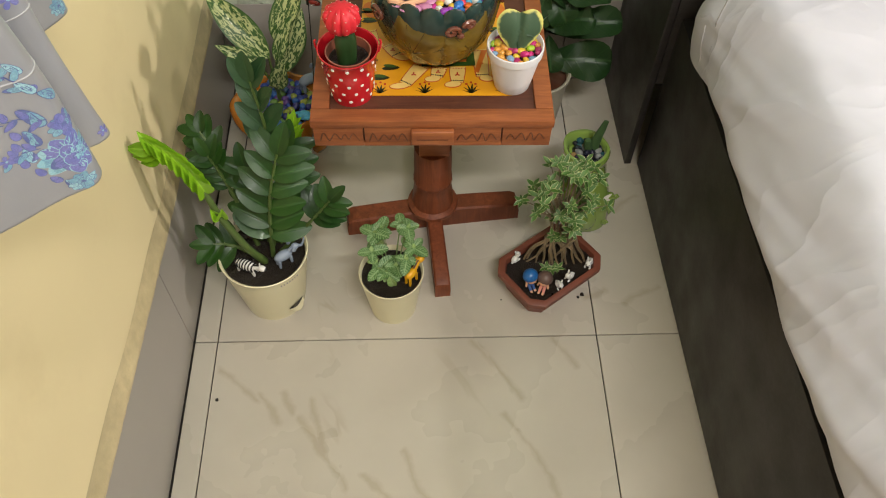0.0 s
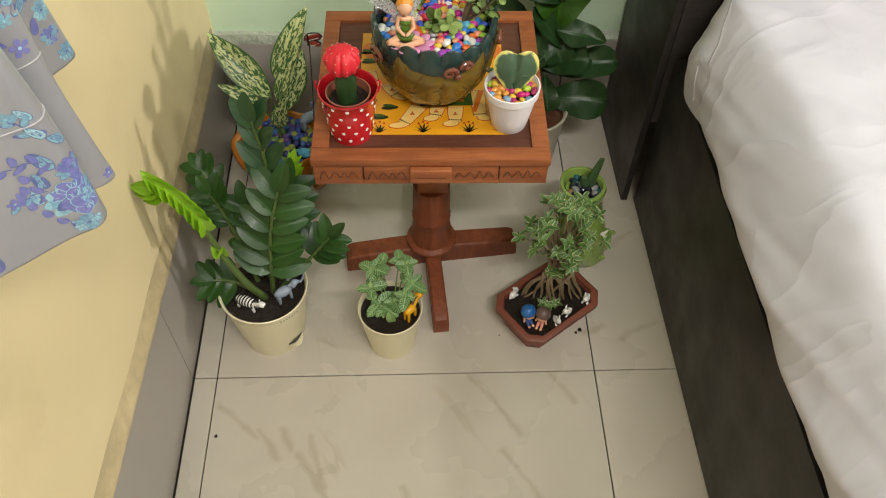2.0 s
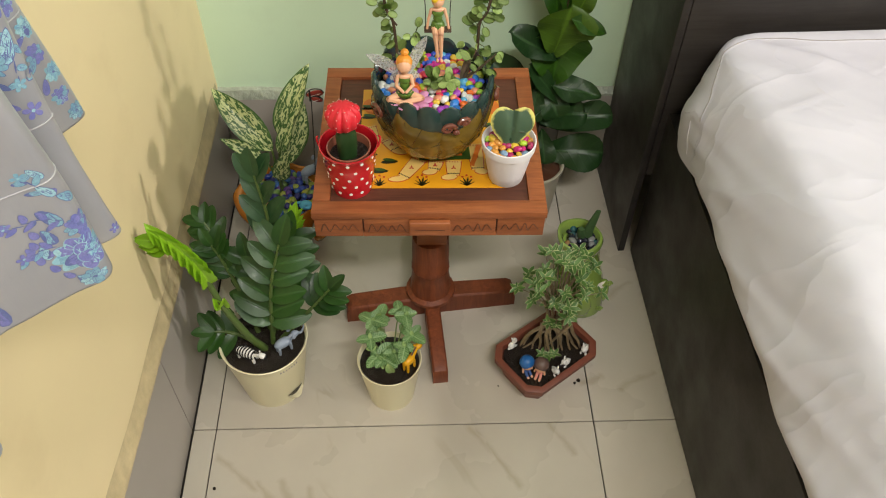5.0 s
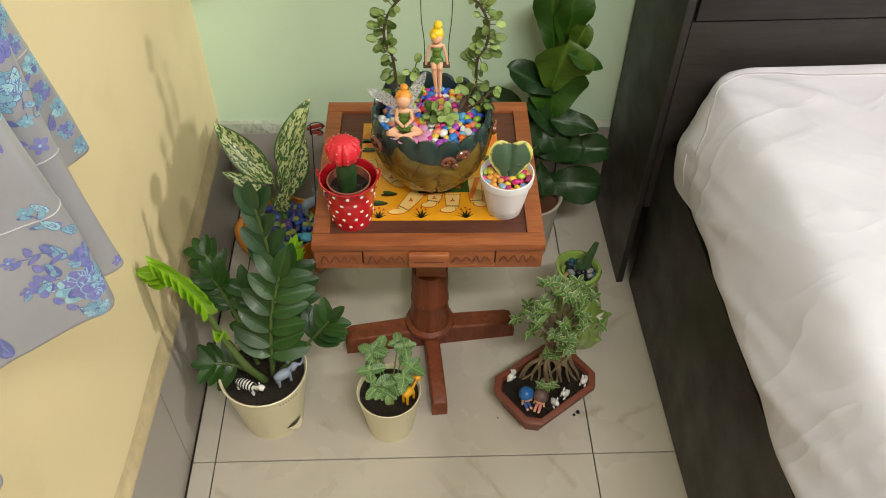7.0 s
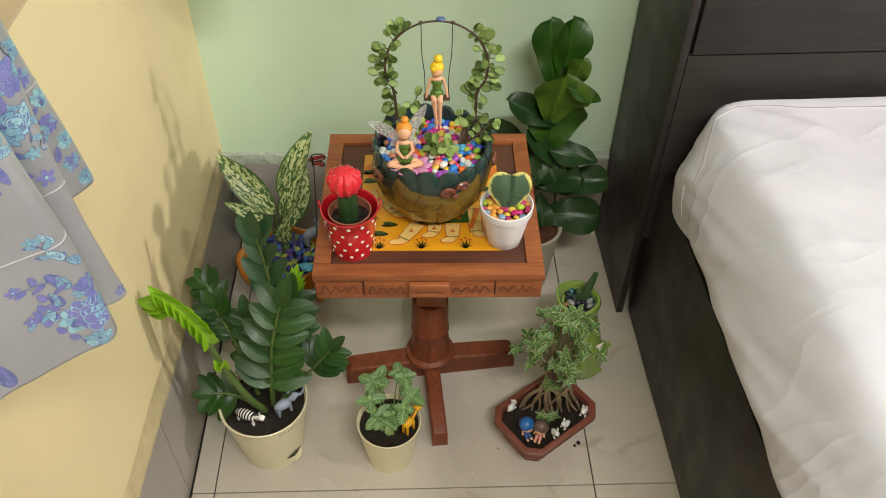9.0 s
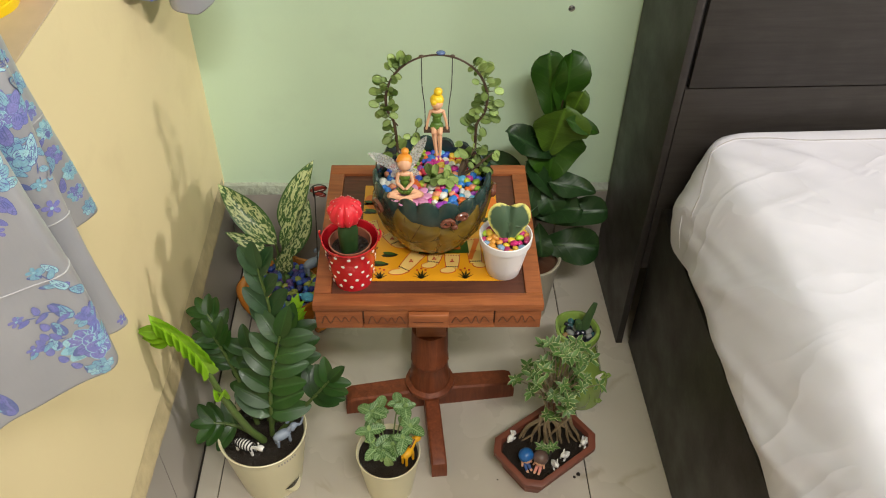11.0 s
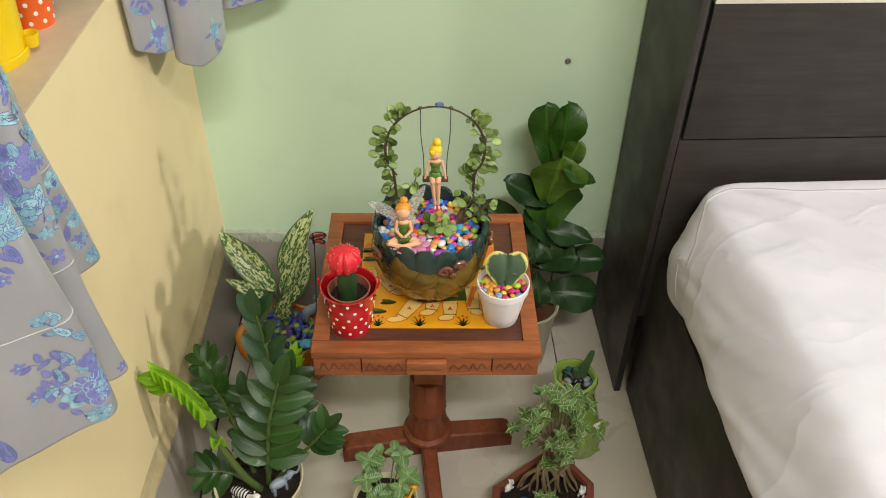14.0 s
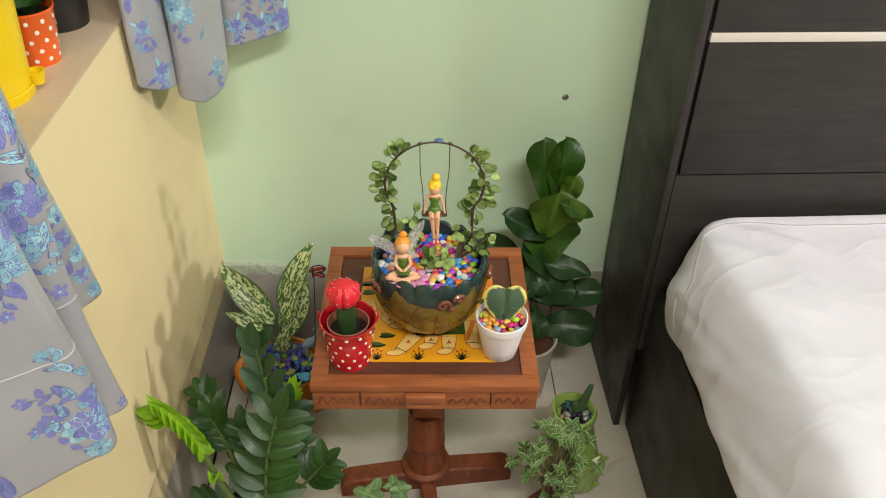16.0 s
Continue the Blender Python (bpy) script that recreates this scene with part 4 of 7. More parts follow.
for k in range(4):
    part("dark_mark", blob(bmesh.new(), (-0.016 + 0.010 * k, -0.0365 - 0.0012 * (k in (1, 2)), 0.130 - 0.007 * (k % 2)), (0.0045, 0.0016, 0.0022), u=8, v=6), M["black_plastic"], GRN)

# pot of the fiddle-leaf plant behind the table
FID = thing("fiddle_leaf_pot", (0.532, 0.452, 0.0), "pale beige round pot with brown soil cover", "plant pot")
part("pot_body", lathe(pot_mesh(0.044, 0.058, 0.145, 0.003, 0.002), 44), M["beige_pot"], FID)
soil_disc(0.0545, 0.128, FID, M["brown_liner"])

# orange glazed bowl in the corner
ORG = thing("orange_ceramic_bowl", (0.078, 0.427, 0.0), "orange-brown glazed bowl with fluted lip and side lug", "planter bowl")
part("bowl_body", lathe([(0, 0.0), (0.040, 0.0), (0.046, 0.004), (0.058, 0.03), (0.066, 0.06), (0.070, 0.085), (0.074, 0.096), (0.073, 0.100), (0.069, 0.098), (0.064, 0.085), (0, 0.075)], 64, wave=lambda a, i: (1 + (0.03 * math.sin(9 * a) if 4 < i < 9 else 0.0), 0)), M["orange_glaze"], ORG)
part("lug", tube([(-0.074, 0.012, 0.100), (-0.080, -0.012, 0.098), (-0.066, -0.040, 0.088), (-0.040, -0.062, 0.078)], 0.0085, 0.0120, 10), M["orange_glaze"], ORG)
part("lug", tube([(0.066, -0.062, 0.100), (0.072, -0.060, 0.08), (0.072, -0.056, 0.05), (0.060, -0.040, 0.02)], 0.008, 0.011, 10), M["orange_glaze"], ORG)

# pots on the window sill
YEL = thing("yellow_pot", (-0.119, 0.140, SILL), "bright yellow plastic pot with a drip-lip saucer", "plant pot", "pots on the window sill")
part("pot_body", lathe(pot_mesh(0.041, 0.050, 0.125, 0.003, 0.002), 44), M["yellow_plastic"], YEL)
part("saucer", lathe([(0.0, 0.0), (0.0425, 0.0), (0.0435, 0.003), (0.0440, 0.010), (0.0428, 0.011), (0.0405, 0.006), (0.040, 0.005)], 44), M["yellow_plastic"], YEL)
part("spout", lathe([(0.0, 0.0), (0.007, 0.002), (0.0095, 0.012), (0.0102, 0.016), (0.0088, 0.016), (0.007, 0.006), (0.0, 0.004)], 24), M["yellow_plastic"], YEL).matrix_basis = pose(0.044, 0.016, 0.006)
soil_disc(0.046, 0.112, YEL)
ORP = thing("orange_bucket", (-0.101, 0.229, SILL), "small orange tin bucket with white polka dots", "bucket pot", "pots on the window sill")
part("bucket_body", lathe([(0, 0.001), (0.030, 0.0), (0.0305, 0.002), (0.0375, 0.075), (0.0390, 0.0765), (0.0390, 0.079), (0.0370, 0.079), (0.036, 0.074), (0.031, 0.02), (0, 0.018)], 44), M["orange_tin"], ORP)
dots(ORP, 0.0306, 0.0376, 0.075, 5, 10, 1.35)
ORP.scale = (0.78, 0.78, 0.80)
soil_disc(0.0355, 0.068, ORP)
BLK = thing("black_pot", (-0.113, 0.335, SILL), "plain black plastic nursery pot", "plant pot", "pots on the window sill")
part("pot_body", lathe(pot_mesh(0.034, 0.044, 0.095, 0.002, 0.0015), 40), M["black_plastic"], BLK)
soil_disc(0.041, 0.085, BLK)

# ---- leaves ----


def leaf_mat(name, dark, light, kind="plain", second=(0.7, 0.7, 0.4), rough=0.32, coat=0.15, scale=30.0, margin=0.66):
    """Leaf surface. kind: plain, edge (pale margin), veins (pale net), blotch (pale flecks)."""
    n = Nodes(name)
    uv = n.coords("UV")
    sep = n.t.nodes.new("ShaderNodeSeparateXYZ")
    n.link(uv, sep.inputs[0])
    u = n.math("ABSOLUTE", n.math("SUBTRACT", n.math("MULTIPLY", sep.outputs["X"], 2.0), 1.0))
    v = sep.outputs["Y"]
    info = n.t.nodes.new("ShaderNodeObjectInfo")
    p = n.coords()
    tone = n.math("ADD", n.math("MULTIPLY", n.noise(p, scale * 4, 3), 0.5), n.math("MULTIPLY", info.outputs["Random"], 0.6))
    col = n.mix(n.step(tone, 0.1, 0.95), dark, light)
    # side veins run out and forward from the midrib
    phase = n.math("SUBTRACT", n.math("MULTIPLY", v, 44.0), n.math("MULTIPLY", u, 9.0))
    ribs = n.step(n.math("SINE", phase), 0.80, 1.0)
    mid = n.step(u, 0.09, 0.03)
    if kind == "veins":
        cells = n.t.nodes.new("ShaderNodeTexVoronoi")
        cells.feature = "DISTANCE_TO_EDGE"
        cells.inputs["Scale"].default_value = 240.0
        n.link(p, cells.inputs["Vector"])
        net = n.math("MAXIMUM", n.math("MULTIPLY", n.step(cells.outputs["Distance"], 0.10, 0.03), 0.55), n.step(u, 0.12, 0.05))
        net = n.math("MAXIMUM", net, n.step(n.math("SINE", phase), 0.62, 0.92))
        net = n.math("MULTIPLY", net, n.step(u, 1.0, 0.86))
        col = n.mix(n.math("MULTIPLY", net, 0.78), col, second)
    elif kind == "edge":
        wob = n.math("ADD", u, n.math("MULTIPLY", n.math("SUBTRACT", n.noise(uv if margin < 0.7 else p, 5.0 if margin < 0.7 else 90.0, 3), 0.5), 0.42))
        rim = n.math("MAXIMUM", n.step(wob, margin, margin + 0.08), n.step(v, 0.955, 0.99))
        col = n.mix(rim, col, second)
    elif kind == "blotch":
        st = n.t.nodes.new("ShaderNodeMapping")
        st.inputs["Scale"].default_value = (2.0, 0.75, 1.0)
        n.link(p, st.inputs[0])
        fleck = n.step(n.noise(st.outputs[0], 105, 4, 0.6, 0.8), 0.48, 0.52)
        rim = n.step(u, 0.92, 0.78)
        col = n.mix(n.math("MULTIPLY", fleck, rim), col, second)
    elif kind == "smooth":
        col = n.mix(n.math("MULTIPLY", mid, 0.30), col, shade(light, 1.5))
    else:
        col = n.mix(n.math("MULTIPLY", n.math("MAXIMUM", mid, n.math("MULTIPLY", ribs, 0.25)), 0.5), col, shade(light, 1.7))
    n.bump(n.math("ADD", n.math("MULTIPLY", ribs, 0.25 if kind == "smooth" else 1.0), mid), 0.25, 0.0008)
    n.b.inputs["Transmission Weight"].default_value = 0.0
    return n.finish(col, rough, 0.0, coat, 0.45)


M["zz_leaf"] = leaf_mat("glossy_zz_leaf", (0.008, 0.034, 0.004), (0.022, 0.078, 0.008), "smooth", rough=0.42, coat=0.03)
M["zz_blue"] = leaf_mat("bluish_zz_leaf", (0.012, 0.044, 0.014), (0.026, 0.074, 0.024), "smooth", rough=0.45, coat=0.0)
M["zz_new"] = leaf_mat("fresh_lime_leaf", (0.16, 0.36, 0.008), (0.26, 0.48, 0.020), "smooth", rough=0.4)
M["zz_stem"] = plain("zz_stem_green", (0.095, 0.150, 0.035), 0.7, 90, 0.45)
M["fitt_leaf"] = leaf_mat("nerve_plant_leaf", (0.030, 0.105, 0.015), (0.070, 0.17, 0.030), "veins", (0.40, 0.56, 0.28), 0.45, 0.05)
M["fitt_young"] = leaf_mat("young_nerve_plant_leaf", (0.16, 0.30, 0.07), (0.28, 0.42, 0.12), "veins", (0.45, 0.58, 0.30), 0.5, 0.0)
M["fitt_stem"] = plain("pale_green_stem", (0.20, 0.28, 0.10), 0.8, 90, 0.5)
M["bonsai_leaf"] = leaf_mat("cream_edged_small_leaf", (0.045, 0.115, 0.020), (0.09, 0.19, 0.034), "edge", (0.56, 0.60, 0.30), 0.45, 0.0, 30.0, 0.80)
M["bark"] = plain("grey_brown_bark", (0.30, 0.22, 0.125), 0.45, 120, 0.85, 0.9, dist=0.004)
M["jade_bark"] = plain("grey_brown_jade_bark", (0.20, 0.145, 0.095), 0.5, 160, 0.8, 0.6)
M["dark_bark"] = plain("brown_vine_bark", (0.105, 0.068, 0.040), 0.5, 160, 0.8, 0.6)
M["jade_leaf"] = leaf_mat("pale_jade_leaf", (0.22, 0.34, 0.09), (0.36, 0.48, 0.15), "smooth", rough=0.42, coat=0.05)
# Lower leaves: the shade they stand in is put into a darker green.
M["fiddle_leaf"] = leaf_mat("shaded_fiddle_leaf", (0.010, 0.034, 0.008), (0.020, 0.058, 0.013), "plain", rough=0.42, coat=0.0, scale=12)
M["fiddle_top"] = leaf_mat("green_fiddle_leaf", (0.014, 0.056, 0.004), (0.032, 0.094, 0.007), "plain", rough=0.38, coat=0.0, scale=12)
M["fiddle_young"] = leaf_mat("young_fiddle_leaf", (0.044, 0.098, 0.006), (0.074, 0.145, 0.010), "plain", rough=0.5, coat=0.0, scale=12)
M["aglao_leaf"] = leaf_mat("flecked_aglaonema_leaf", (0.030, 0.085, 0.018), (0.055, 0.13, 0.028), "blotch", (0.50, 0.55, 0.26), 0.4, 0.1)
M["hoya_leaf"] = leaf_mat("hoya_heart_leaf", (0.040, 0.080, 0.042), (0.056, 0.102, 0.054), "edge", (0.60, 0.56, 0.15), 0.55, 0.0, 30.0, 0.86)
M["cactus_green"] = plain("green_cactus_flesh", (0.022, 0.064, 0.014), 0.6, 60, 0.5)
M["cactus_red"] = plain("red_cactus_flesh", (0.72, 0.020, 0.035), 0.8, 60, 0.5, 0.2)
M["spine"] = plain("pale_spine", (0.8, 0.55, 0.5))


def leaf_mesh(name, length, width, material, shape="oval", fold=0.15, droop=0.15, wave=0.0, nu=4, nv=9, thick=0.0):
    """A leaf from its base along y: folded along the midrib, drooping to its tip, with UVs across and along it."""
    bm = bmesh.new()
    uv = bm.loops.layers.uv.new("UVMap")
    rows = []
    for j in range(nv + 1):
        t = 0.5 - 0.5 * math.cos(math.pi * j / nv)
        if shape == "oval":
            w = math.sin(math.pi * min(1.0, 0.03 + t * 0.97) ** 0.95) ** 0.54
        elif shape == "round":
            w = math.sqrt(max(0.0, 1 - (2 * t - 1) ** 2)) ** 0.8
        elif shape == "pointed":
            w = math.sin(math.pi * t ** 0.86) ** 0.82
        elif shape == "lance":
            w = math.sin(math.pi * t ** 0.8) ** 0.9 * (1.1 - 0.35 * t)
        elif shape == "fiddle":
            w = math.sin(math.pi * t ** 1.5) ** 0.34 * (0.50 + 0.5 * t)
        elif shape == "heart":
            w = min(1.0, (1 - t) * 9) ** 0.5 * min(1.0, 0.10 + 1.25 * t ** 0.85) if name == "rising_leaf" else math.sin(math.pi * (1 - t) ** 1.5) ** 0.55 * (1.06 - 0.25 * t)
        else:
            w = 0.0
        w = max(w, 0.03)
        row = []
        for i in range(-nu, nu + 1):
            s = i / nu
            x = s * w * width / 2
            y = t * length
            z = fold * abs(x) - droop * length * t * t + wave * width * math.sin(t * 9 + (1.5 if s > 0 else 0)) * abs(s)
            row.append((bm.verts.new((x, y, z)), s, t))
        rows.append(row)
    for a, b in zip(rows, rows[1:]):
        for k in range(2 * nu):
            quad = (a[k], a[k + 1], b[k + 1], b[k])
            f = bm.faces.new([q[0] for q in quad])
            f.smooth = True
            for loop, q in zip(f.loops, quad):
                loop[uv].uv = (q[1] / 2 + 0.5, q[2])
    if thick:
        old = list(bm.faces)
        bmesh.ops.solidify(bm, geom=old, thickness=thick)
    me = bpy.data.meshes.new(name)
    bm.to_mesh(me)
    bm.free()
    me.materials.append(material)
    for poly in me.polygons:
        poly.use_smooth = True
    return me


rnd = random.Random(7)


def jitter(v, amount):
    return Vector(v) + Vector((rnd.uniform(-1, 1), rnd.uniform(-1, 1), rnd.uniform(-1, 1))) * amount


def put_leaf(me, parent, base, along, normal, size=1.0, name="leaf"):
    return linked(name, me, parent, framed(base, along, normal) @ Matrix.Scale(size, 4))


# ---- ZZ plant ----
ZP = thing("zz_plant", (0.084, 0.088, 0.117), "ZZ plant with glossy dark green leaflets and one lime shoot", "plant")
zz_leaves = [leaf_mesh("zz_leaflet", 0.056, 0.0300, M["zz_leaf"], "oval", f, d, 0.0, 4, 12) for f, d in ((0.30, 0.28), (0.22, 0.40), (0.38, 0.20))]
zz_blues = [leaf_mesh("zz_leaflet", 0.062, 0.032, M["zz_blue"], "oval", f, d) for f, d in ((0.25, 0.10), (0.15, 0.2))]
zz_news = [leaf_mesh("zz_leaflet", 0.038, 0.022, M["zz_new"], "lance", 0.7, 0.10)]


def frond(points, meshes, facing, pairs, t0, size, spread, stem_mat, r0=0.0042, r1=0.0015, end=True, droop=0.0, shrink=0.25):
    """A leaf stalk with pairs of leaflets in the plane across facing."""
    path = smooth_path(points, 10)
    stalk = part("stalk", tube(points, r0, r1, 8), stem_mat, ZP)
    facing = Vector(facing)
    for k in range(pairs):
        t = t0 + (0.97 - t0) * k / max(1, pairs - 1)
        i = min(len(path) - 2, int(t * (len(path) - 1)))
        p, d = path[i], (path[i + 1] - path[i]).normalized()
        side = d.cross(facing).normalized()
        for sgn in (-1, 1):
            a = radians(spread - 18 * t + rnd.uniform(-7, 7))
            along = side * sgn * math.sin(a) + d * math.cos(a) + Vector((0, 0, -droop)) + facing * rnd.uniform(-0.12, 0.2)
            nrm = facing * 0.9 + Vector((0, 0, 0.45)) - side * sgn * 0.25
            put_leaf(rnd.choice(meshes), stalk, p, along, jitter(nrm, 0.12), size * (1 - shrink * t) * rnd.uniform(0.92, 1.08), "leaflet")
    if end:
        put_leaf(meshes[0], stalk, path[-1], path[-1] - path[-3], facing + Vector((0, 0, 0.4)), size * (0.95 - shrink), "leaflet")
    return stalk


def W(p, base=(0.086, 0.093, 0.117)):
    return tuple(a - b for a, b in zip(p, base))


zs = M["zz_stem"]
frond([W((0.100, 0.090, 0.115)), W((0.107, 0.084, 0.18)), W((0.120, 0.082, 0.27)), W((0.140, 0.092, 0.345))], zz_leaves, (0.0, -0.88, 0.48), 6, 0.34, 1.16, 66, zs)
frond([W((0.098, 0.108, 0.115)), W((0.112, 0.118, 0.24)), W((0.126, 0.118, 0.355)), W((0.120, 0.122, 0.445))], zz_blues, (-0.30, -0.85, 0.35), 4, 0.60, 1.0, 46, zs)
lime = [W((0.088, 0.080, 0.115)), W((0.072, 0.070, 0.165)), W((0.050, 0.068, 0.240)), W((0.036, 0.072, 0.300)), W((0.014, 0.076, 0.345)), W((-0.008, 0.080, 0.370))]
shoot = part("stalk", tube(lime, 0.0062, 0.0030, 9), M["zz_stem"], ZP, "thick young stalk with lime leaflets")
lime_path = smooth_path(lime, 10)
for k in range(8):
    i = min(len(lime_path) - 2, int((0.56 + 0.42 * k / 7) * (len(lime_path) - 1)))
    p, d = lime_path[i], (lime_path[i + 1] - lime_path[i]).normalized()
    for sgn in (-1, 1):
        along = d * (0.25 + 0.05 * k) + Vector((-0.05, -0.10, 0.85 - 0.03 * k)) + Vector((0.30, -0.45, 0.0)) * sgn * 0.55
        put_leaf(zz_news[0], shoot, p, along, jitter((0.6, -0.8, 0.35), 0.12), (1.16 - 0.035 * k) * rnd.uniform(0.92, 1.08), "leaflet")
for k in range(3):
    put_leaf(zz_news[0], shoot, lime_path[-1 - 2 * k], (-0.9, -0.05, 0.15 - 0.25 * k), (0.2, -0.7, 0.7), 0.95, "leaflet")
for sgn in (-1, 1):
    put_leaf(zz_news[0], shoot, lime_path[20], (0.25 * sgn, -0.25, 0.9), (0.3, -0.9, 0.2), 0.80, "leaflet")
frond([W((0.080, 0.120, 0.115)), W((0.045, 0.170, 0.20)), W((0.020, 0.195, 0.245)), W((0.005, 0.210, 0.262))], zz_leaves, (0.1, -0.75, 0.65), 3, 0.66, 0.80, 55, zs)
frond([W((0.075, 0.110, 0.115)), W((0.055, 0.135, 0.19)), W((0.038, 0.150, 0.24)), W((0.026, 0.155, 0.272))], zz_leaves, (0.1, -0.8, 0.6), 5, 0.50, 0.78, 60, zs)
frond([W((0.112, 0.098, 0.115)), W((0.145, 0.095, 0.165)), W((0.178, 0.092, 0.215)), W((0.198, 0.092, 0.245))], zz_leaves, (-0.1, -0.75, 0.65), 4, 0.60, 0.85, 60, zs)
frond([W((0.072, 0.092, 0.115)), W((0.052, 0.092, 0.135)), W((0.032, 0.088, 0.150)), W((0.018, 0.085, 0.155))], zz_leaves, (0.1, -0.55, 0.8), 3, 0.45, 0.85, 65, zs, droop=0.1)
frond([W((0.092, 0.118, 0.115)), W((0.085, 0.135, 0.18)), W((0.075, 0.150, 0.25))], zz_leaves, (0.0, -0.8, 0.6), 4, 0.40, 1.0, 65, zs)
frond([W((0.105, 0.115, 0.115)), W((0.125, 0.135, 0.20)), W((0.142, 0.145, 0.30))], zz_leaves, (0.0, -0.85, 0.5), 5, 0.40, 1.05, 66, zs)
yl = leaf_mesh("yellow_leaflet", 0.030, 0.008, leaf_mat("yellowed_leaf", (0.45, 0.40, 0.03), (0.60, 0.52, 0.05)), "lance")
put_leaf(yl, ZP, W((0.195, 0.098, 0.243)), (1, 0.02, -0.12), (0, -0.5, 1), 1.0, "leaflet")
frond([W((0.11, 0.112, 0.115)), W((0.135, 0.150, 0.22)), W((0.150, 0.175, 0.31))], zz_news, (-0.2, -0.8, 0.5), 4, 0.80, 0.95, 40, M["zz_stem"], 0.003, 0.0015)

# ---- nerve plant ----
FP = thing("nerve_plant", (0.2765, 0.064, 0.090), "nerve plant with white-veined green leaves", "plant")
fl = [leaf_mesh("nerve_leaf", 0.026, 0.018, M["fitt_leaf"], "oval", f, d, 0.02) for f, d in ((0.2, 0.2), (0.1, 0.3), (0.3, 0.1))]
fy = [leaf_mesh("nerve_leaf", 0.020, 0.012, M["fitt_young"], "oval", 0.3, 0.15)]
for k in range(10):
    a = 2 * math.pi * k / 10 + rnd.uniform(-0.2, 0.2)
    rad = rnd.uniform(0.026, 0.050)
    hgt = rnd.uniform(0.018, 0.042) + 0.034 * max(0.0, math.sin(a)) + (0.012 if math.cos(a) > 0.2 else 0.0)
    if math.sin(a) < -0.25:
        rad, hgt = rad * 0.62, hgt * 0.7
    tip = Vector((rad * math.cos(a), rad * math.sin(a) * 0.75 + 0.012, hgt))
    root = Vector((rad * 0.35 * math.cos(a), rad * 0.35 * math.sin(a) + 0.006, -0.003))
    stem = part("stem", tube([root, root.lerp(tip, 0.5) + Vector((0, 0, 0.006)), tip], 0.0013, 0.0009, 5, smooth_n=3), M["fitt_stem"], FP)
    turn = rnd.uniform(0, 3.14)
    for j in range(4):
        b = turn + j * math.pi / 2
        size = (1.0 if j % 2 == 0 else 0.78) * rnd.uniform(0.8, 1.05)
        put_leaf(rnd.choice(fl), stem, tip, (math.cos(b), math.sin(b), rnd.uniform(-0.1, 0.45)), (0.1 * math.cos(b), -0.25, 1), size)
    if k % 2:
        put_leaf(fy[0], stem, root.lerp(tip, 0.55), jitter((math.cos(a), math.sin(a) - 0.4, 0.25), 0.3), (0, -0.4, 1), rnd.uniform(0.7, 1.1))
    put_leaf(fy[0], stem, tip, jitter((0, -0.1, 1), 0.4), (0, -1, 0.3), 0.55)
put_leaf(leaf_mesh("nerve_leaf", 0.030, 0.014, M["fitt_young"], "oval", 0.3, 0.2), FP, (0.004, -0.024, 0.004), (-0.15, -0.25, 0.9), (0, -1, 0.4), 1.0)
for k in range(3):
    part("runner", tube([(-0.006, 0.03, 0.03), (-0.010 - 0.004 * k, 0.036, 0.058), (-0.022 + 0.012 * k, 0.040, 0.076 + 0.004 * k)], 0.0006, 0.0004, 5), M["fitt_stem"], FP)

# ---- bonsai ----
BN = thing("bonsai_plant", (0.531, 0.106, 0.040), "small bonsai with exposed roots and cream-edged leaves", "plant")
crown_c = Vector((0.010, 0.030, 0.132))
bl = [leaf_mesh("small_leaf", 0.0170, 0.0074, M["bonsai_leaf"], "pointed", f, d, 0.03, nu=3, nv=8) for f, d in ((0.3, 0.2), (0.15, 0.35), (0.4, 0.05))]
knot = Vector((0.014, 0.022, 0.048))
for k in range(17):
    a = -math.pi * (0.02 + 0.96 * k / 16) + rnd.uniform(-0.1, 0.1)
    reach = rnd.uniform(0.025, 0.052)
    foot_p = Vector((0.010 + reach * 1.15 * math.cos(a), 0.020 + reach * 0.62 * math.sin(a), -0.004))
    top_p = knot + Vector((rnd.uniform(-0.024, 0.024), rnd.uniform(-0.004, 0.008), rnd.uniform(-0.004, 0.010)))
    midp = foot_p.lerp(top_p, 0.5) + Vector((rnd.uniform(-0.007, 0.007), 0, 0.010))
    part("root", tube([foot_p, jitter(foot_p.lerp(midp, 0.5), 0.003), midp, top_p], 0.0016, rnd.uniform(0.0022, 0.0042), 6), M["bark"], BN)
for k in range(5):
    part("root", tube([knot + Vector((-0.02 + 0.01 * k, 0, 0.0)), knot + Vector((-0.015 + 0.008 * k, 0.006, 0.02)), crown_c + Vector((-0.02 + 0.011 * k, 0.0, -0.03))], 0.0040, 0.0022, 7), M["bark"], BN)
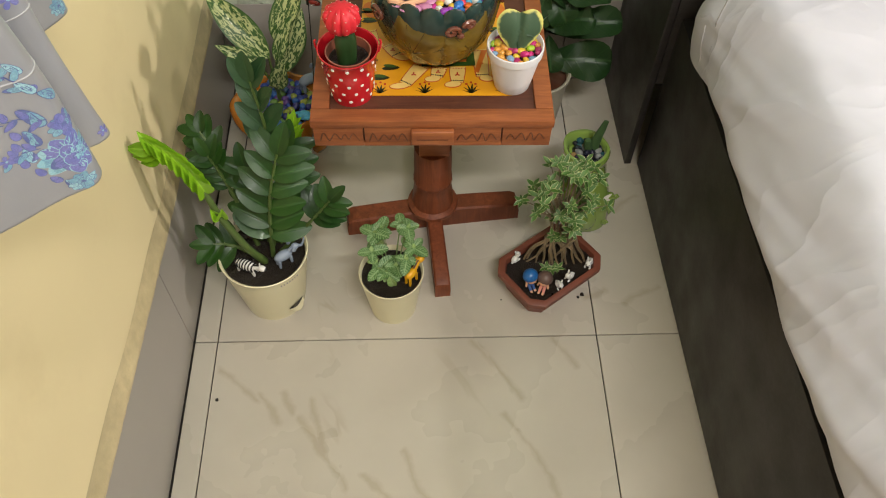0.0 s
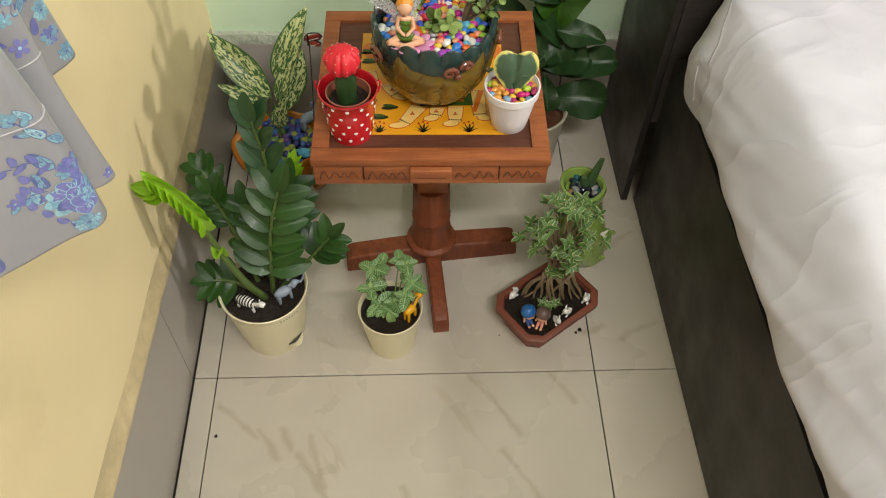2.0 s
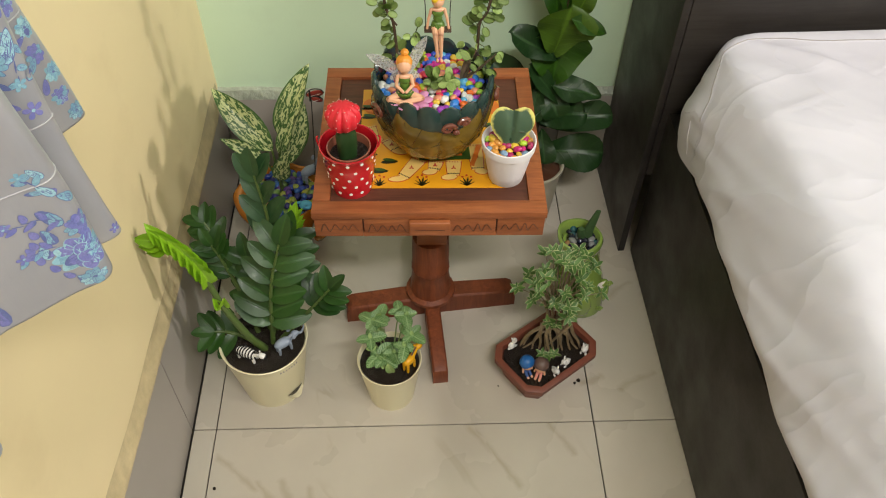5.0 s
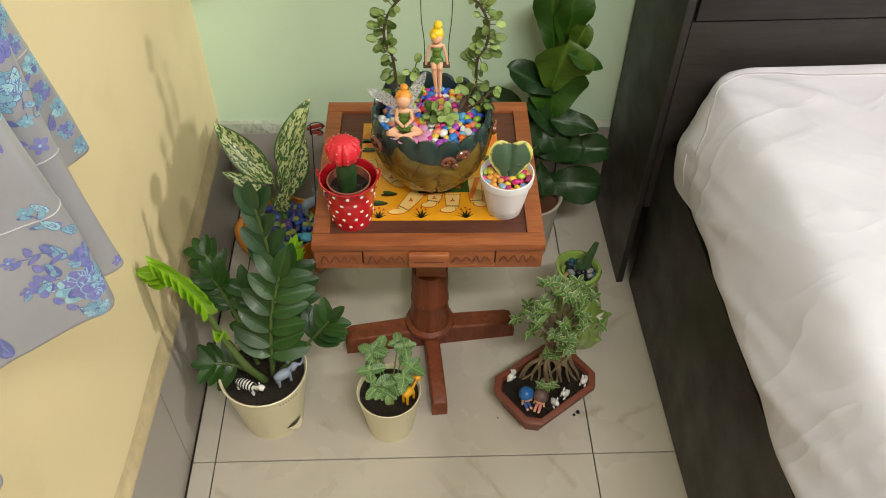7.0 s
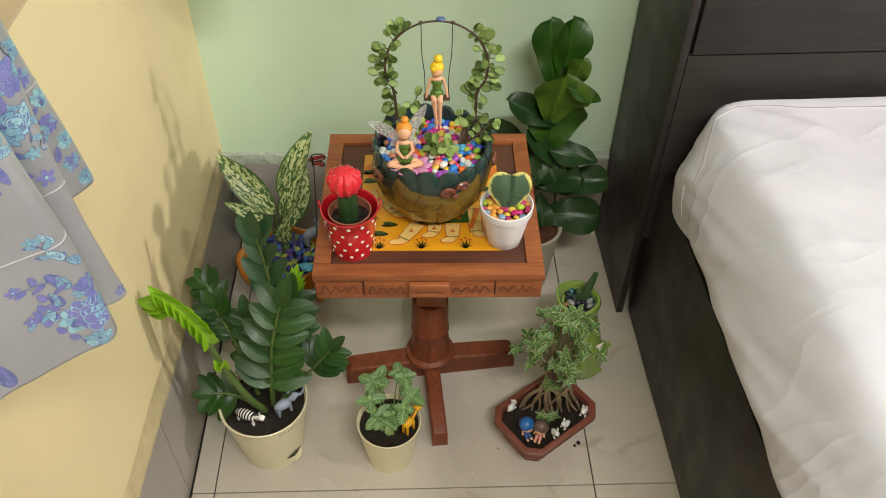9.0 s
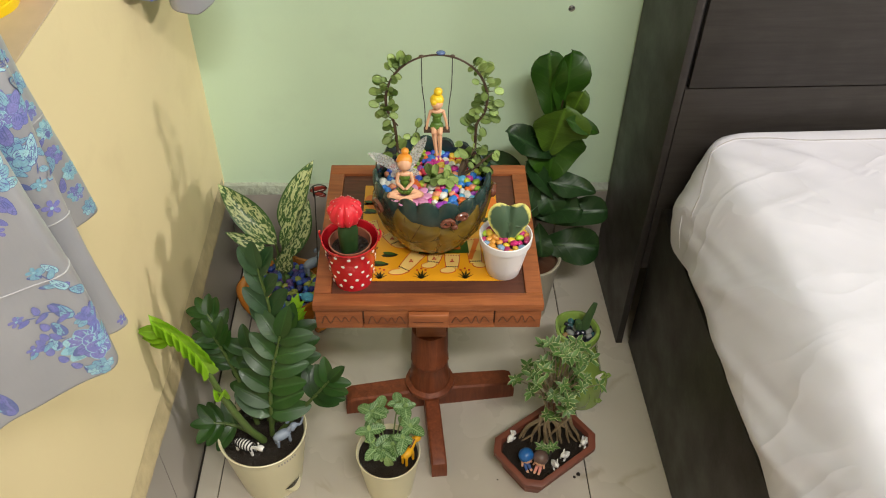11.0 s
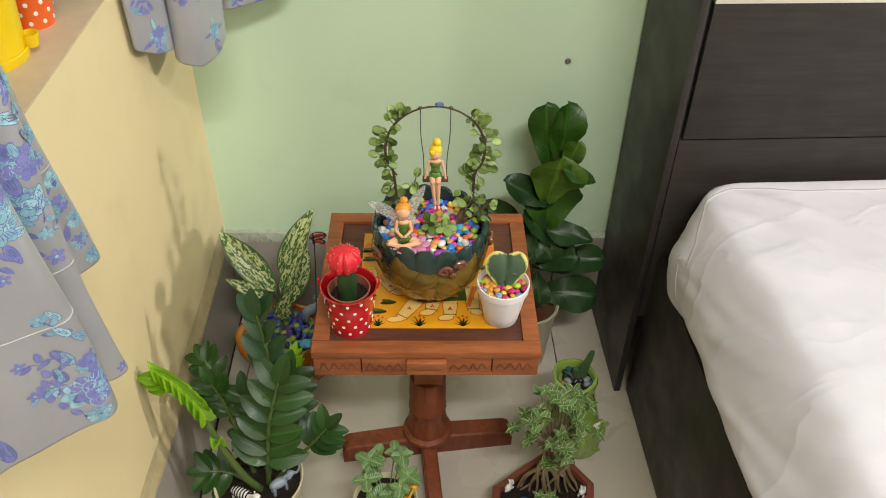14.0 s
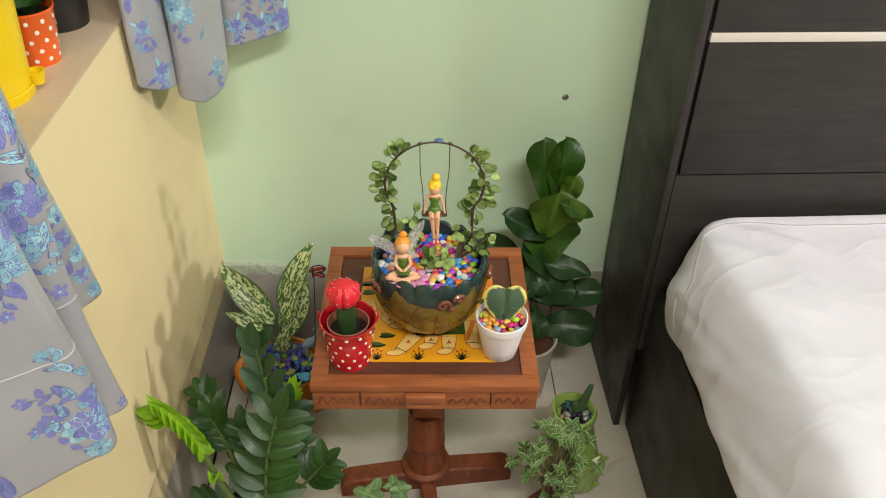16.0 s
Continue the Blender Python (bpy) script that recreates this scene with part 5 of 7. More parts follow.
for k in range(66):
    d = Vector((rnd.gauss(0, 1), rnd.gauss(0, 0.7), rnd.gauss(0, 1.0))).normalized() * rnd.uniform(0.45, 1.0)
    tip = crown_c + Vector((d.x * 0.072, d.y * 0.044, d.z * 0.088 + 0.010))
    if d.z < -0.3:
        tip.x *= 0.7
    start = crown_c + Vector((d.x * 0.022, d.y * 0.015, -0.035 + d.z * 0.03))
    twig = part("twig", tube([start, start.lerp(tip, 0.5) + Vector((0, 0, 0.006)), tip], 0.0011, 0.0005, 5, smooth_n=3), M["bark"], BN)
    n_l = rnd.randint(4, 7)
    axis = (tip - start).normalized() * 0.6 + Vector((0, -0.25, 0.5))
    for j in range(n_l):
        b = 2 * math.pi * j / n_l + rnd.uniform(-0.3, 0.3)
        s1 = axis.orthogonal().normalized()
        s2 = axis.cross(s1).normalized()
        along = (s1 * math.cos(b) + s2 * math.sin(b)) + axis * rnd.uniform(0.1, 0.7)
        put_leaf(rnd.choice(bl), twig, tip - axis * 0.003 * (j % 3), along, axis + Vector((0, -0.3, 0.3)), rnd.uniform(0.62, 1.08))
for k in range(3):
    c0 = Vector((-0.008 + 0.010 * k, -0.006 - 0.004 * (k % 2), 0.004))
    for j in range(5):
        b = 2 * math.pi * j / 5 + k
        put_leaf(bl[0], BN, c0, (math.cos(b), math.sin(b), 0.5), (0, -0.3, 1), 0.75)
wl_me = leaf_mesh("pale_leaf", 0.016, 0.006, plain("faded_white_leaf", (0.72, 0.68, 0.62)), "lance")
for al in ((0.7, -0.1, 0.8), (0.8, 0.1, -0.5)):
    put_leaf(wl_me, BN, (0.072, 0.040, 0.125), al, (0, -1, 0.5), 1.0)

# ---- swing ring and jade plant in the bowl ----
BB = (0.347, 0.241, TH - 0.0026)
PEB = 0.1035
JP = thing("jade_plant", (BB[0], BB[1], BB[2] + PEB), "jade plant trained round a wire ring", "plant")
RC, RR_ = Vector((0.0060, 0.014, 0.120)), 0.0650
jl = [leaf_mesh("jade_leaf", 0.0142, 0.0112, M["jade_leaf"], "round", f, d, nu=3, nv=7, thick=0.0012) for f, d in ((0.1, 0.15), (0.0, 0.3), (0.25, 0.05))]


def ring_p(deg, dr=0.0):
    a = radians(deg)
    return RC + Vector(((RR_ + dr) * math.cos(a), 0.0, (RR_ + dr) * math.sin(a)))


part("ring", tube([ring_p(-38 + 256 * k / 30) for k in range(31)], 0.0014, 0.0012, 7, smooth_n=2), M["dark_bark"], JP, "thin brown wire ring")
vines = [[(-0.034, 0.004, -0.006), (-0.034, 0.008, 0.024), (-0.046, 0.010, 0.042), *[tuple(ring_p(a, 0.001)) for a in (212, 195, 178, 160, 140, 122)]],
         [(0.040, 0.006, -0.006), (0.044, 0.008, 0.024), (0.058, 0.012, 0.046), *[tuple(ring_p(a, 0.001)) for a in (-36, -20, -4, 14, 34, 50)]],
         [(-0.034, 0.006, 0.004), (-0.026, 0.000, 0.034), (-0.018, -0.004, 0.056), (-0.022, -0.004, 0.080)],
         [(0.040, 0.004, 0.004), (0.048, 0.000, 0.030), (0.034, -0.002, 0.052)],
         [(0.040, 0.004, 0.002), (0.062, 0.002, 0.022), (0.082, 0.004, 0.042)],
         [(0.000, -0.004, -0.004), (0.002, -0.010, 0.006), (0.002, -0.012, 0.010)],
         [(0.018, -0.010, -0.004), (0.020, -0.014, 0.006), (0.020, -0.016, 0.012)]]
for vi, pts in enumerate(vines):
    stem = part("vine", tube(pts[2:] if vi < 2 else pts, 0.0021 if vi < 2 else 0.0026, 0.0010, 7), M["dark_bark"], JP)
    if vi < 2:
        part("trunk", tube(pts[:3], 0.0058, 0.0021, 9), M["jade_bark"], JP, "grey-brown thick lower stem")
    path = smooth_path(pts, 5)
    lo = 9 if vi < 2 else 5
    ids = [i for i in range(lo, len(path)) if vi >= 2 or rnd.random() < 0.74]
    for i in ids:
        p = path[i]
        for j in range(2):
            out = Vector((p.x - RC.x, 0, p.z - RC.z)).normalized()
            along = jitter(out * rnd.choice((-0.7, 0.8, 1.1)) + Vector((0, -0.1, 0.25)), 0.6)
            q = p + along.normalized() * rnd.choice((0.001, 0.004, 0.009))
            part("twig", tube([p, q + along.normalized() * 0.001], 0.0007, 0.0005, 5, smooth_n=1), M["zz_stem"], stem)
            put_leaf(rnd.choice(jl), stem, q, along, jitter((0.25, -0.9, 0.8), 0.25), rnd.uniform(0.55, 1.15))
for vi, (c0, num) in enumerate((((0.002, -0.014, 0.012), 4), ((0.020, -0.018, 0.014), 5))):
    for j in range(num):
        b = 2 * math.pi * j / num
        put_leaf(jl[j % 3], JP, c0, (math.cos(b), math.sin(b) * 0.7 - 0.2, 0.15), (0, -0.55, 1), 1.1)
bead = bmesh.new()
blob(bead, ring_p(86, 0.003), (0.006, 0.005, 0.0026))
tagged(part("bead", bead, plain("blue_glass_bead", (0.10, 0.16, 0.36), 0.6, 200, 0.15, coat=0.6), JP), "small blue bead")

# ---- pebbles ----


def bright_mat(name, colors, rough=0.3):
    """One colour out of a few for each pebble."""
    n = Nodes(name)
    info = n.t.nodes.new("ShaderNodeObjectInfo")
    ramp = n.t.nodes.new("ShaderNodeValToRGB")
    ramp.color_ramp.interpolation = "CONSTANT"
    els = ramp.color_ramp.elements
    els[0].color = (*colors[0], 1)
    els[1].position, els[1].color = 1 / len(colors), (*colors[1], 1)
    for i, c in enumerate(colors[2:], 2):
        els.new(i / len(colors)).color = (*c, 1)
    n.link(info.outputs["Random"], ramp.inputs[0])
    f = n.noise(n.coords(), 3.0, 3)
    col = n.mix(n.step(f, 0.3, 0.7), ramp.outputs[0], n.mix(0.25, ramp.outputs[0], (0.02, 0.02, 0.02)))
    n.bump(f, 0.1, 0.05)
    return n.finish(col, rough, coat=0.3)


BRIGHT = [(0.62, 0.02, 0.30), (0.04, 0.10, 0.60), (0.80, 0.16, 0.02), (0.52, 0.62, 0.05), (0.80, 0.05, 0.10), (0.10, 0.42, 0.66), (0.34, 0.05, 0.46), (0.78, 0.52, 0.05), (0.78, 0.77, 0.72), (0.30, 0.52, 0.06), (0.66, 0.04, 0.36), (0.03, 0.20, 0.62), (0.80, 0.30, 0.16)]
M["pebbles"] = bright_mat("dyed_pebble", BRIGHT)
M["pebbles_warm"] = bright_mat("dyed_pebble_warm", [(0.62, 0.02, 0.20), (0.70, 0.22, 0.02), (0.40, 0.62, 0.04), (0.75, 0.50, 0.04), (0.22, 0.36, 0.55), (0.45, 0.03, 0.14), (0.72, 0.32, 0.05)])
M["pebbles_blue"] = bright_mat("dyed_pebble_cool", [(0.02, 0.05, 0.30), (0.03, 0.03, 0.18), (0.14, 0.25, 0.06), (0.10, 0.04, 0.22), (0.30, 0.34, 0.05), (0.03, 0.12, 0.40)])
M["marbles"] = bright_mat("dark_glass_marble", [(0.012, 0.014, 0.03), (0.03, 0.015, 0.05), (0.02, 0.10, 0.12), (0.012, 0.012, 0.014), (0.25, 0.26, 0.25), (0.32, 0.18, 0.07)], 0.1)


def pebble_mesh(material, seed):
    bm = bmesh.new()
    bmesh.ops.create_icosphere(bm, subdivisions=2, radius=1)
    for v in bm.verts:
        v.co *= 1 + 0.16 * noise.noise(v.co * 1.3 + Vector((seed, 0, 0)))
    me = bpy.data.meshes.new("pebble")
    bm.to_mesh(me)
    bm.free()
    me.materials.append(material)
    for poly in me.polygons:
        poly.use_smooth = True
    return me


def pebbles(at, radius, count, size, material, label, inner=0.0, heap=0.004):
    bed = thing("pebble_bed", at, label, "pebbles")
    shapes = [pebble_mesh(material, s) for s in (1, 5, 9)]
    done = []
    for _ in range(count * 60):
        if len(done) >= count:
            break
        r, a = radius * math.sqrt(rnd.random()), rnd.uniform(0, 6.283)
        x, y = r * math.cos(a), r * math.sin(a)
        if r < inner or any((x - u) ** 2 + (y - v) ** 2 < (size * 1.35) ** 2 for u, v in done):
            continue
        done.append((x, y))
        s = size * rnd.uniform(0.8, 1.25)
        z = heap * (1 - (r / radius) ** 2) + rnd.uniform(-0.2, 0.2) * size
        m = Matrix.LocRotScale((x, y, z), Euler((rnd.uniform(-0.5, 0.5), rnd.uniform(-0.5, 0.5), rnd.uniform(0, 6.3))), (s * 1.2, s * 0.95, s * 0.78))
        linked("pebble", rnd.choice(shapes), bed, m)
    part("under_layer", lathe([(radius * 1.02, -size * 0.5), (radius * 0.5, -size * 0.35), (0, -size * 0.3)], 30), M["soil"], bed)
    return bed


pebbles((BB[0], BB[1], BB[2] + PEB - 0.004), 0.0680, 190, 0.0052, M["pebbles"], "many brightly dyed pebbles filling the glazed bowl", heap=0.006)
pebbles((0.4455, 0.169, TH - 0.0045 + 0.060), 0.0300, 44, 0.0048, M["pebbles_warm"], "brightly dyed pebbles in the white pot", heap=0.003)
pebbles((0.078, 0.427, 0.088), 0.060, 90, 0.0068, M["pebbles_blue"], "blue and green dyed pebbles in the orange bowl", heap=0.006)
pebbles((0.597, 0.252, 0.154), 0.0270, 26, 0.0060, M["marbles"], "dark glass marbles in the green pot", heap=0.004)

# ---- cacti and hoya ----
GC = thing("grafted_cactus", (0.2345, 0.155, TH - 0.0045 + 0.058), "red moon cactus grafted on a green stem", "cactus")
star = lathe([(0.0, 0.0), (0.0115, 0.0), (0.0128, 0.02), (0.0132, 0.036), (0.0105, 0.046), (0.0, 0.049)], 24, wave=lambda a, i: (0.80 + 0.30 * abs(math.cos(1.5 * a + 0.4)) ** 1.5, 0))
part("stem", star, M["cactus_green"], GC, "three-sided green stem")
ball = lathe([(0.0, -0.018), (0.010, -0.0165), (0.018, -0.009), (0.0215, 0.001), (0.0195, 0.011), (0.013, 0.018), (0.005, 0.0205), (0.0, 0.0195)], 64, wave=lambda a, i: (0.86 + 0.20 * abs(math.cos(5 * a)) ** 0.8, 0))
bmesh.ops.translate(ball, verts=ball.verts, vec=(-0.001, 0, 0.062))
ball = part("red_head", ball, M["cactus_red"], GC, "ribbed bright red cactus head")
sp_bm = bmesh.new()
bmesh.ops.create_icosphere(sp_bm, subdivisions=1, radius=0.00075)
sp_me = bpy.data.meshes.new("areole")
sp_bm.to_mesh(sp_me)
sp_bm.free()
sp_me.materials.append(M["spine"])
for k in range(10):
    for j, (r, z) in enumerate(((0.0195, -0.007), (0.0230, 0.002), (0.0205, 0.012), (0.0135, 0.0190))):
        a = math.pi * k / 5
        linked("areole", sp_me, ball, Matrix.Translation((-0.001 + r * math.cos(a), r * math.sin(a), 0.062 + z)))
for k in range(4):
    a = 0.5 + k
    part("pup", blob(bmesh.new(), (-0.001 + 0.017 * math.cos(a), 0.012 * math.sin(a), 0.071), (0.0065, 0.0065, 0.0065), u=10, v=7), M["cactus_red"], ball)

HY = thing("heart_leaf_hoya", (0.4455, 0.169, TH - 0.0045 + 0.058), "single heart-shaped hoya leaf with yellow margin", "plant")
bm = bmesh.new()
uvl = bm.loops.layers.uv.new("UVMap")
NR, NT = 8, 48
rows = []
for i in range(NR + 1):
    row = []
    for k in range(NT):
        t = 2 * math.pi * k / NT
        hx = 16 * math.sin(t) ** 3 / 17
        hy = (13 * math.cos(t) - 5 * math.cos(2 * t) - 2 * math.cos(3 * t) - math.cos(4 * t)) / 17
        q = i / NR
        hy += 0.26 * math.exp(-(min(t, 2 * math.pi - t) / 0.45) ** 2)
        x, y = hx * q * 0.0310, (hy * q + 0.05) * 0.0405 + 0.037
        z = 0.006 * (1 - q * q) - 0.004 * math.exp(-(x / 0.004) ** 2) * (y > 0.02)
        row.append((bm.verts.new((x, y, z)), q))
    rows.append(row)
for a, b in zip(rows, rows[1:]):
    for k in range(NT):
        quad = (a[k], a[(k + 1) % NT], b[(k + 1) % NT], b[k])
        f = bm.faces.new([v[0] for v in quad])
        for loop, v in zip(f.loops, quad):
            loop[uvl].uv = (0.5 + v[1] / 2, 0.5)
bmesh.ops.remove_doubles(bm, verts=bm.verts, dist=0.00005)
bmesh.ops.solidify(bm, geom=list(bm.faces), thickness=0.003)
heart = part("heart_leaf", bm, M["hoya_leaf"], HY)
heart.matrix_basis = framed((0.001, -0.008, -0.010), (0.05, 0.30, 0.95), (0.05, -0.95, 0.35))

SC = thing("small_cactus", (0.601, 0.254, 0.150), "flat green cactus pad standing in dark marbles", "cactus")
bm = bmesh.new()
tube([(0, 0, 0), (0.003, 0.002, 0.025), (0.009, 0.004, 0.050), (0.013, 0.005, 0.068)], 0.0105, 0.0042, 10, bm)
for v in bm.verts:
    v.co.y *= 0.6
part("pad", bm, plain("dull_green_cactus", (0.06, 0.125, 0.04), 0.6, 120, 0.6, 0.4), SC)
part("pad", tube([(-0.004, 0, 0), (-0.010, -0.001, 0.022), (-0.010, -0.001, 0.030)], 0.008, 0.005, 8), plain("dull_green_cactus_pup", (0.06, 0.125, 0.04), 0.6, 120, 0.6, 0.4), SC)

# ---- fiddle-leaf plant ----
FL = thing("fiddle_leaf_plant", (0.532, 0.452, 0.128), "fiddle-leaf fig with large dark leathery leaves", "plant")


def F(x, y, z):
    return Vector((x - 0.532, y - 0.452, z - 0.128))


part("stem", tube([F(0.532, 0.452, 0.125), F(0.538, 0.472, 0.25), F(0.556, 0.492, 0.36), F(0.566, 0.498, 0.45)], 0.006, 0.003, 8), M["dark_bark"], FL)
for base, tip, nrm, width, me_m, shp, wav in (
        ((0.553, 0.495, 0.415), (0.537, 0.502, 0.526), (-0.25, -0.90, 0.30), 0.062, "fiddle_top", "fiddle", 0.05),
        ((0.567, 0.497, 0.410), (0.579, 0.504, 0.526), (0.25, -0.90, 0.30), 0.066, "fiddle_top", "fiddle", 0.05),
        ((0.576, 0.480, 0.420), (0.590, 0.468, 0.480), (-0.35, -0.85, 0.35), 0.040, "fiddle_young", "fiddle", 0.05),
        ((0.550, 0.474, 0.364), (0.564, 0.448, 0.456), (0.05, -0.85, 0.50), 0.082, "fiddle_young", "heart", 0.03),
        ((0.566, 0.452, 0.444), (0.624, 0.446, 0.422), (0.10, -0.70, 0.70), 0.026, "fiddle_top", "pointed", 0.05),
        ((0.560, 0.486, 0.412), (0.555, 0.466, 0.304), (0.00, -0.95, 0.30), 0.092, "fiddle_top", "heart", 0.05),
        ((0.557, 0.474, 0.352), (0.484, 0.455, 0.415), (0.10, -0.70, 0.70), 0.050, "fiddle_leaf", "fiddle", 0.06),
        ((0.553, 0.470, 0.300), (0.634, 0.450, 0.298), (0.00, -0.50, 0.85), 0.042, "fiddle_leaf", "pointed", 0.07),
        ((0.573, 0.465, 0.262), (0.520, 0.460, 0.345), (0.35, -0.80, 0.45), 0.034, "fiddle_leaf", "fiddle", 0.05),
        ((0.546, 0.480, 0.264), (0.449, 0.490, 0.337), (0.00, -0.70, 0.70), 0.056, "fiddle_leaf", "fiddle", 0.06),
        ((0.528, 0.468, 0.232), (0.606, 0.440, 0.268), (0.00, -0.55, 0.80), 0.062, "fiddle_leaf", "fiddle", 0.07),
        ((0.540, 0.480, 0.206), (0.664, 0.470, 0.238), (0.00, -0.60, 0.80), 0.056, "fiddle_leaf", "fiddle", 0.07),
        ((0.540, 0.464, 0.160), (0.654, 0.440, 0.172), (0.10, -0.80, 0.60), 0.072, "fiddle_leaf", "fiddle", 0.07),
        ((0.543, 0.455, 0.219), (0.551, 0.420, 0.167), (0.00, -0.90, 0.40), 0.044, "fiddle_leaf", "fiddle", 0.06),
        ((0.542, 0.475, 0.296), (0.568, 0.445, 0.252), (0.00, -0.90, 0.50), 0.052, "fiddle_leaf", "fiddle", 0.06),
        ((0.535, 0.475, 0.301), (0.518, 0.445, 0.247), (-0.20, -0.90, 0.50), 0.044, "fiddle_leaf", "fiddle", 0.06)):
    b, t = F(*base), F(*tip)
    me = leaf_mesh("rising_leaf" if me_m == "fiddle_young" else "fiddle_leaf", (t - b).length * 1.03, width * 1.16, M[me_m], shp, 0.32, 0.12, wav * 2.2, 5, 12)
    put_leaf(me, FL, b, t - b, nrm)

# ---- aglaonema in the corner ----
AG = thing("aglaonema", (0.072, 0.440, 0.085), "aglaonema with pale flecked pointed leaves", "plant")


def G(x, y, z):
    return Vector((x - 0.072, y - 0.440, z - 0.085))


for base, tip, nrm, width in (((0.070, 0.440, 0.188), (-0.016, 0.470, 0.296), (0.10, -0.70, 0.70), 0.046), ((0.084, 0.458, 0.205), (0.132, 0.482, 0.330), (-0.35, -0.90, 0.25), 0.042),
                              ((0.056, 0.422, 0.190), (-0.004, 0.418, 0.236), (0.0, -0.60, 0.80), 0.022), ((0.088, 0.430, 0.165), (0.141, 0.440, 0.270), (0.40, -0.85, 0.30), 0.040),
                              ((0.084, 0.430, 0.190), (0.112, 0.428, 0.276), (-0.30, -0.95, 0.20), 0.022), ((0.078, 0.428, 0.130), (0.094, 0.405, 0.200), (0, -0.8, 0.5), 0.030)):
    b, t = G(*base), G(*tip)
    st = part("stalk", tube([G(0.074, 0.440, 0.086), G(0.074, 0.440, 0.11), b], 0.0035, 0.002, 6), M["zz_stem"], AG)
    put_leaf(leaf_mesh("aglaonema_leaf", (t - b).length, width * 1.12, M["aglao_leaf"], "pointed", 0.35, 0.24, 0.07, 5, 18), st, b, t - b, nrm)

BF = thing("butterfly_pick", (0.146, 0.430, 0.090), "red butterfly ornament on a thin stick", "ornament")
part("stick", tube([(-0.010, 0.0, -0.01), (-0.002, 0.01, 0.1), (0.004, 0.018, 0.215)], 0.0009, None, 6), M["black_plastic"], BF)
wing_red = plain("red_brown_wing", (0.40, 0.045, 0.03), 0.6, 160, 0.35, 0.3)
for c, r, turn in (((0.012, 0.012, 0.221), (0.0150, 0.0030, 0.0110), -18), ((0.014, 0.008, 0.213), (0.0105, 0.0030, 0.0070), 20)):
    part("wing", blob(bmesh.new(), c, r, 0, (25, turn, 0)), wing_red, BF)
    rim = [(c[0] + 1.03 * r[0] * math.cos(q) * math.cos(radians(turn)), c[1] - 0.001, c[2] + 1.03 * r[2] * math.sin(q) - 0.3 * r[0] * math.cos(q) * math.sin(radians(turn))) for q in (0.2 + 0.45 * k for k in range(8))]
    part("wing_rim", tube(rim, 0.0012, 0.0008, 5, smooth_n=2), M["black_plastic"], BF)
    part("wing_vein", tube([(c[0] - r[0] * 0.5, c[1] - 0.0035, c[2] - 0.002), (c[0] + r[0] * 0.6, c[1] - 0.0032, c[2] + 0.003)], 0.0005, None, 5), M["white_dot"], BF)
part("body", tube([(0.004, 0.006, 0.212), (0.004, 0.006, 0.234)], 0.0022, 0.0012, 6), M["black_plastic"], BF)

# plants in the sill pots
SP = thing("sill_plant", (-0.101, 0.229, SILL + 0.054), "short green succulent in an orange bucket", "plant")
for k in range(9):
    b = 0.7 * k
    put_leaf(zz_leaves[0], SP, (0.004 * math.cos(b), 0.004 * math.sin(b), 0), (math.cos(b), math.sin(b), 1.2), (-math.cos(b), -math.sin(b), 0.6), 0.55)
SP2 = thing("sill_plant", (-0.119, 0.140, SILL + 0.112), "dry golden grass tuft in a yellow pot", "plant")
dry = leaf_mesh("dry_blade", 0.07, 0.010, leaf_mat("dry_golden_leaf", (0.35, 0.16, 0.02), (0.55, 0.30, 0.03)), "lance", 0.4, 0.3)
for k in range(11):
    b = 0.57 * k
    put_leaf(dry, SP2, (0.02 * math.cos(b), 0.02 * math.sin(b), 0), (math.cos(b), math.sin(b), 1.0), (-math.cos(b), -math.sin(b), 0.6), 0.6)

# ---- toys and dolls, one plain mesh each ----
M["skin"] = plain("painted_doll_peach", (0.78, 0.44, 0.27), 0.92, 60, 0.4, 0.03)
M["orange_hair"] = plain("painted_orange", (0.78, 0.30, 0.03), 0.85, 120, 0.4)
M["yellow_hair"] = plain("painted_yellow", (0.86, 0.58, 0.02), 0.85, 120, 0.4)
M["dress"] = plain("painted_leaf_green", (0.10, 0.20, 0.025), 0.7, 160, 0.45)
M["petal"] = plain("painted_pink_petal", (0.62, 0.26, 0.46), 0.8, 90, 0.4)
M["brown_seat"] = plain("brown_swing_seat", (0.09, 0.05, 0.03), 0.7, 90, 0.6)
n = Nodes("clear_wing")
n.b.inputs["Alpha"].default_value = 0.42
M["wing"] = n.finish(n.mix(n.step(n.noise(n.coords(), 420, 3), 0.42, 0.58), (0.75, 0.76, 0.76), (0.42, 0.45, 0.44)), 0.2, coat=0.5)
M["white_toy"] = plain("white_toy_plastic", (0.80, 0.79, 0.76), 0.92, 80, 0.4)
M["black_toy"] = plain("black_toy_paint", (0.012, 0.012, 0.013), 0.8, 80, 0.4)
M["grey_toy"] = plain("grey_blue_toy_plastic", (0.27, 0.32, 0.40), 0.8, 80, 0.45)
M["yellow_toy"] = plain("yellow_toy_plastic", (0.84, 0.42, 0.01), 0.85, 80, 0.4)
M["blue_toy"] = plain("blue_toy_plastic", (0.02, 0.14, 0.42), 0.8, 80, 0.35)
M["sky_toy"] = plain("sky_blue_toy_plastic", (0.10, 0.42, 0.66), 0.85, 80, 0.35)
M["brown_toy"] = plain("brown_toy_plastic", (0.14, 0.085, 0.07), 0.8, 80, 0.4)
M["pink_toy"] = plain("pink_toy_plastic", (0.75, 0.30, 0.24), 0.85, 80, 0.4)
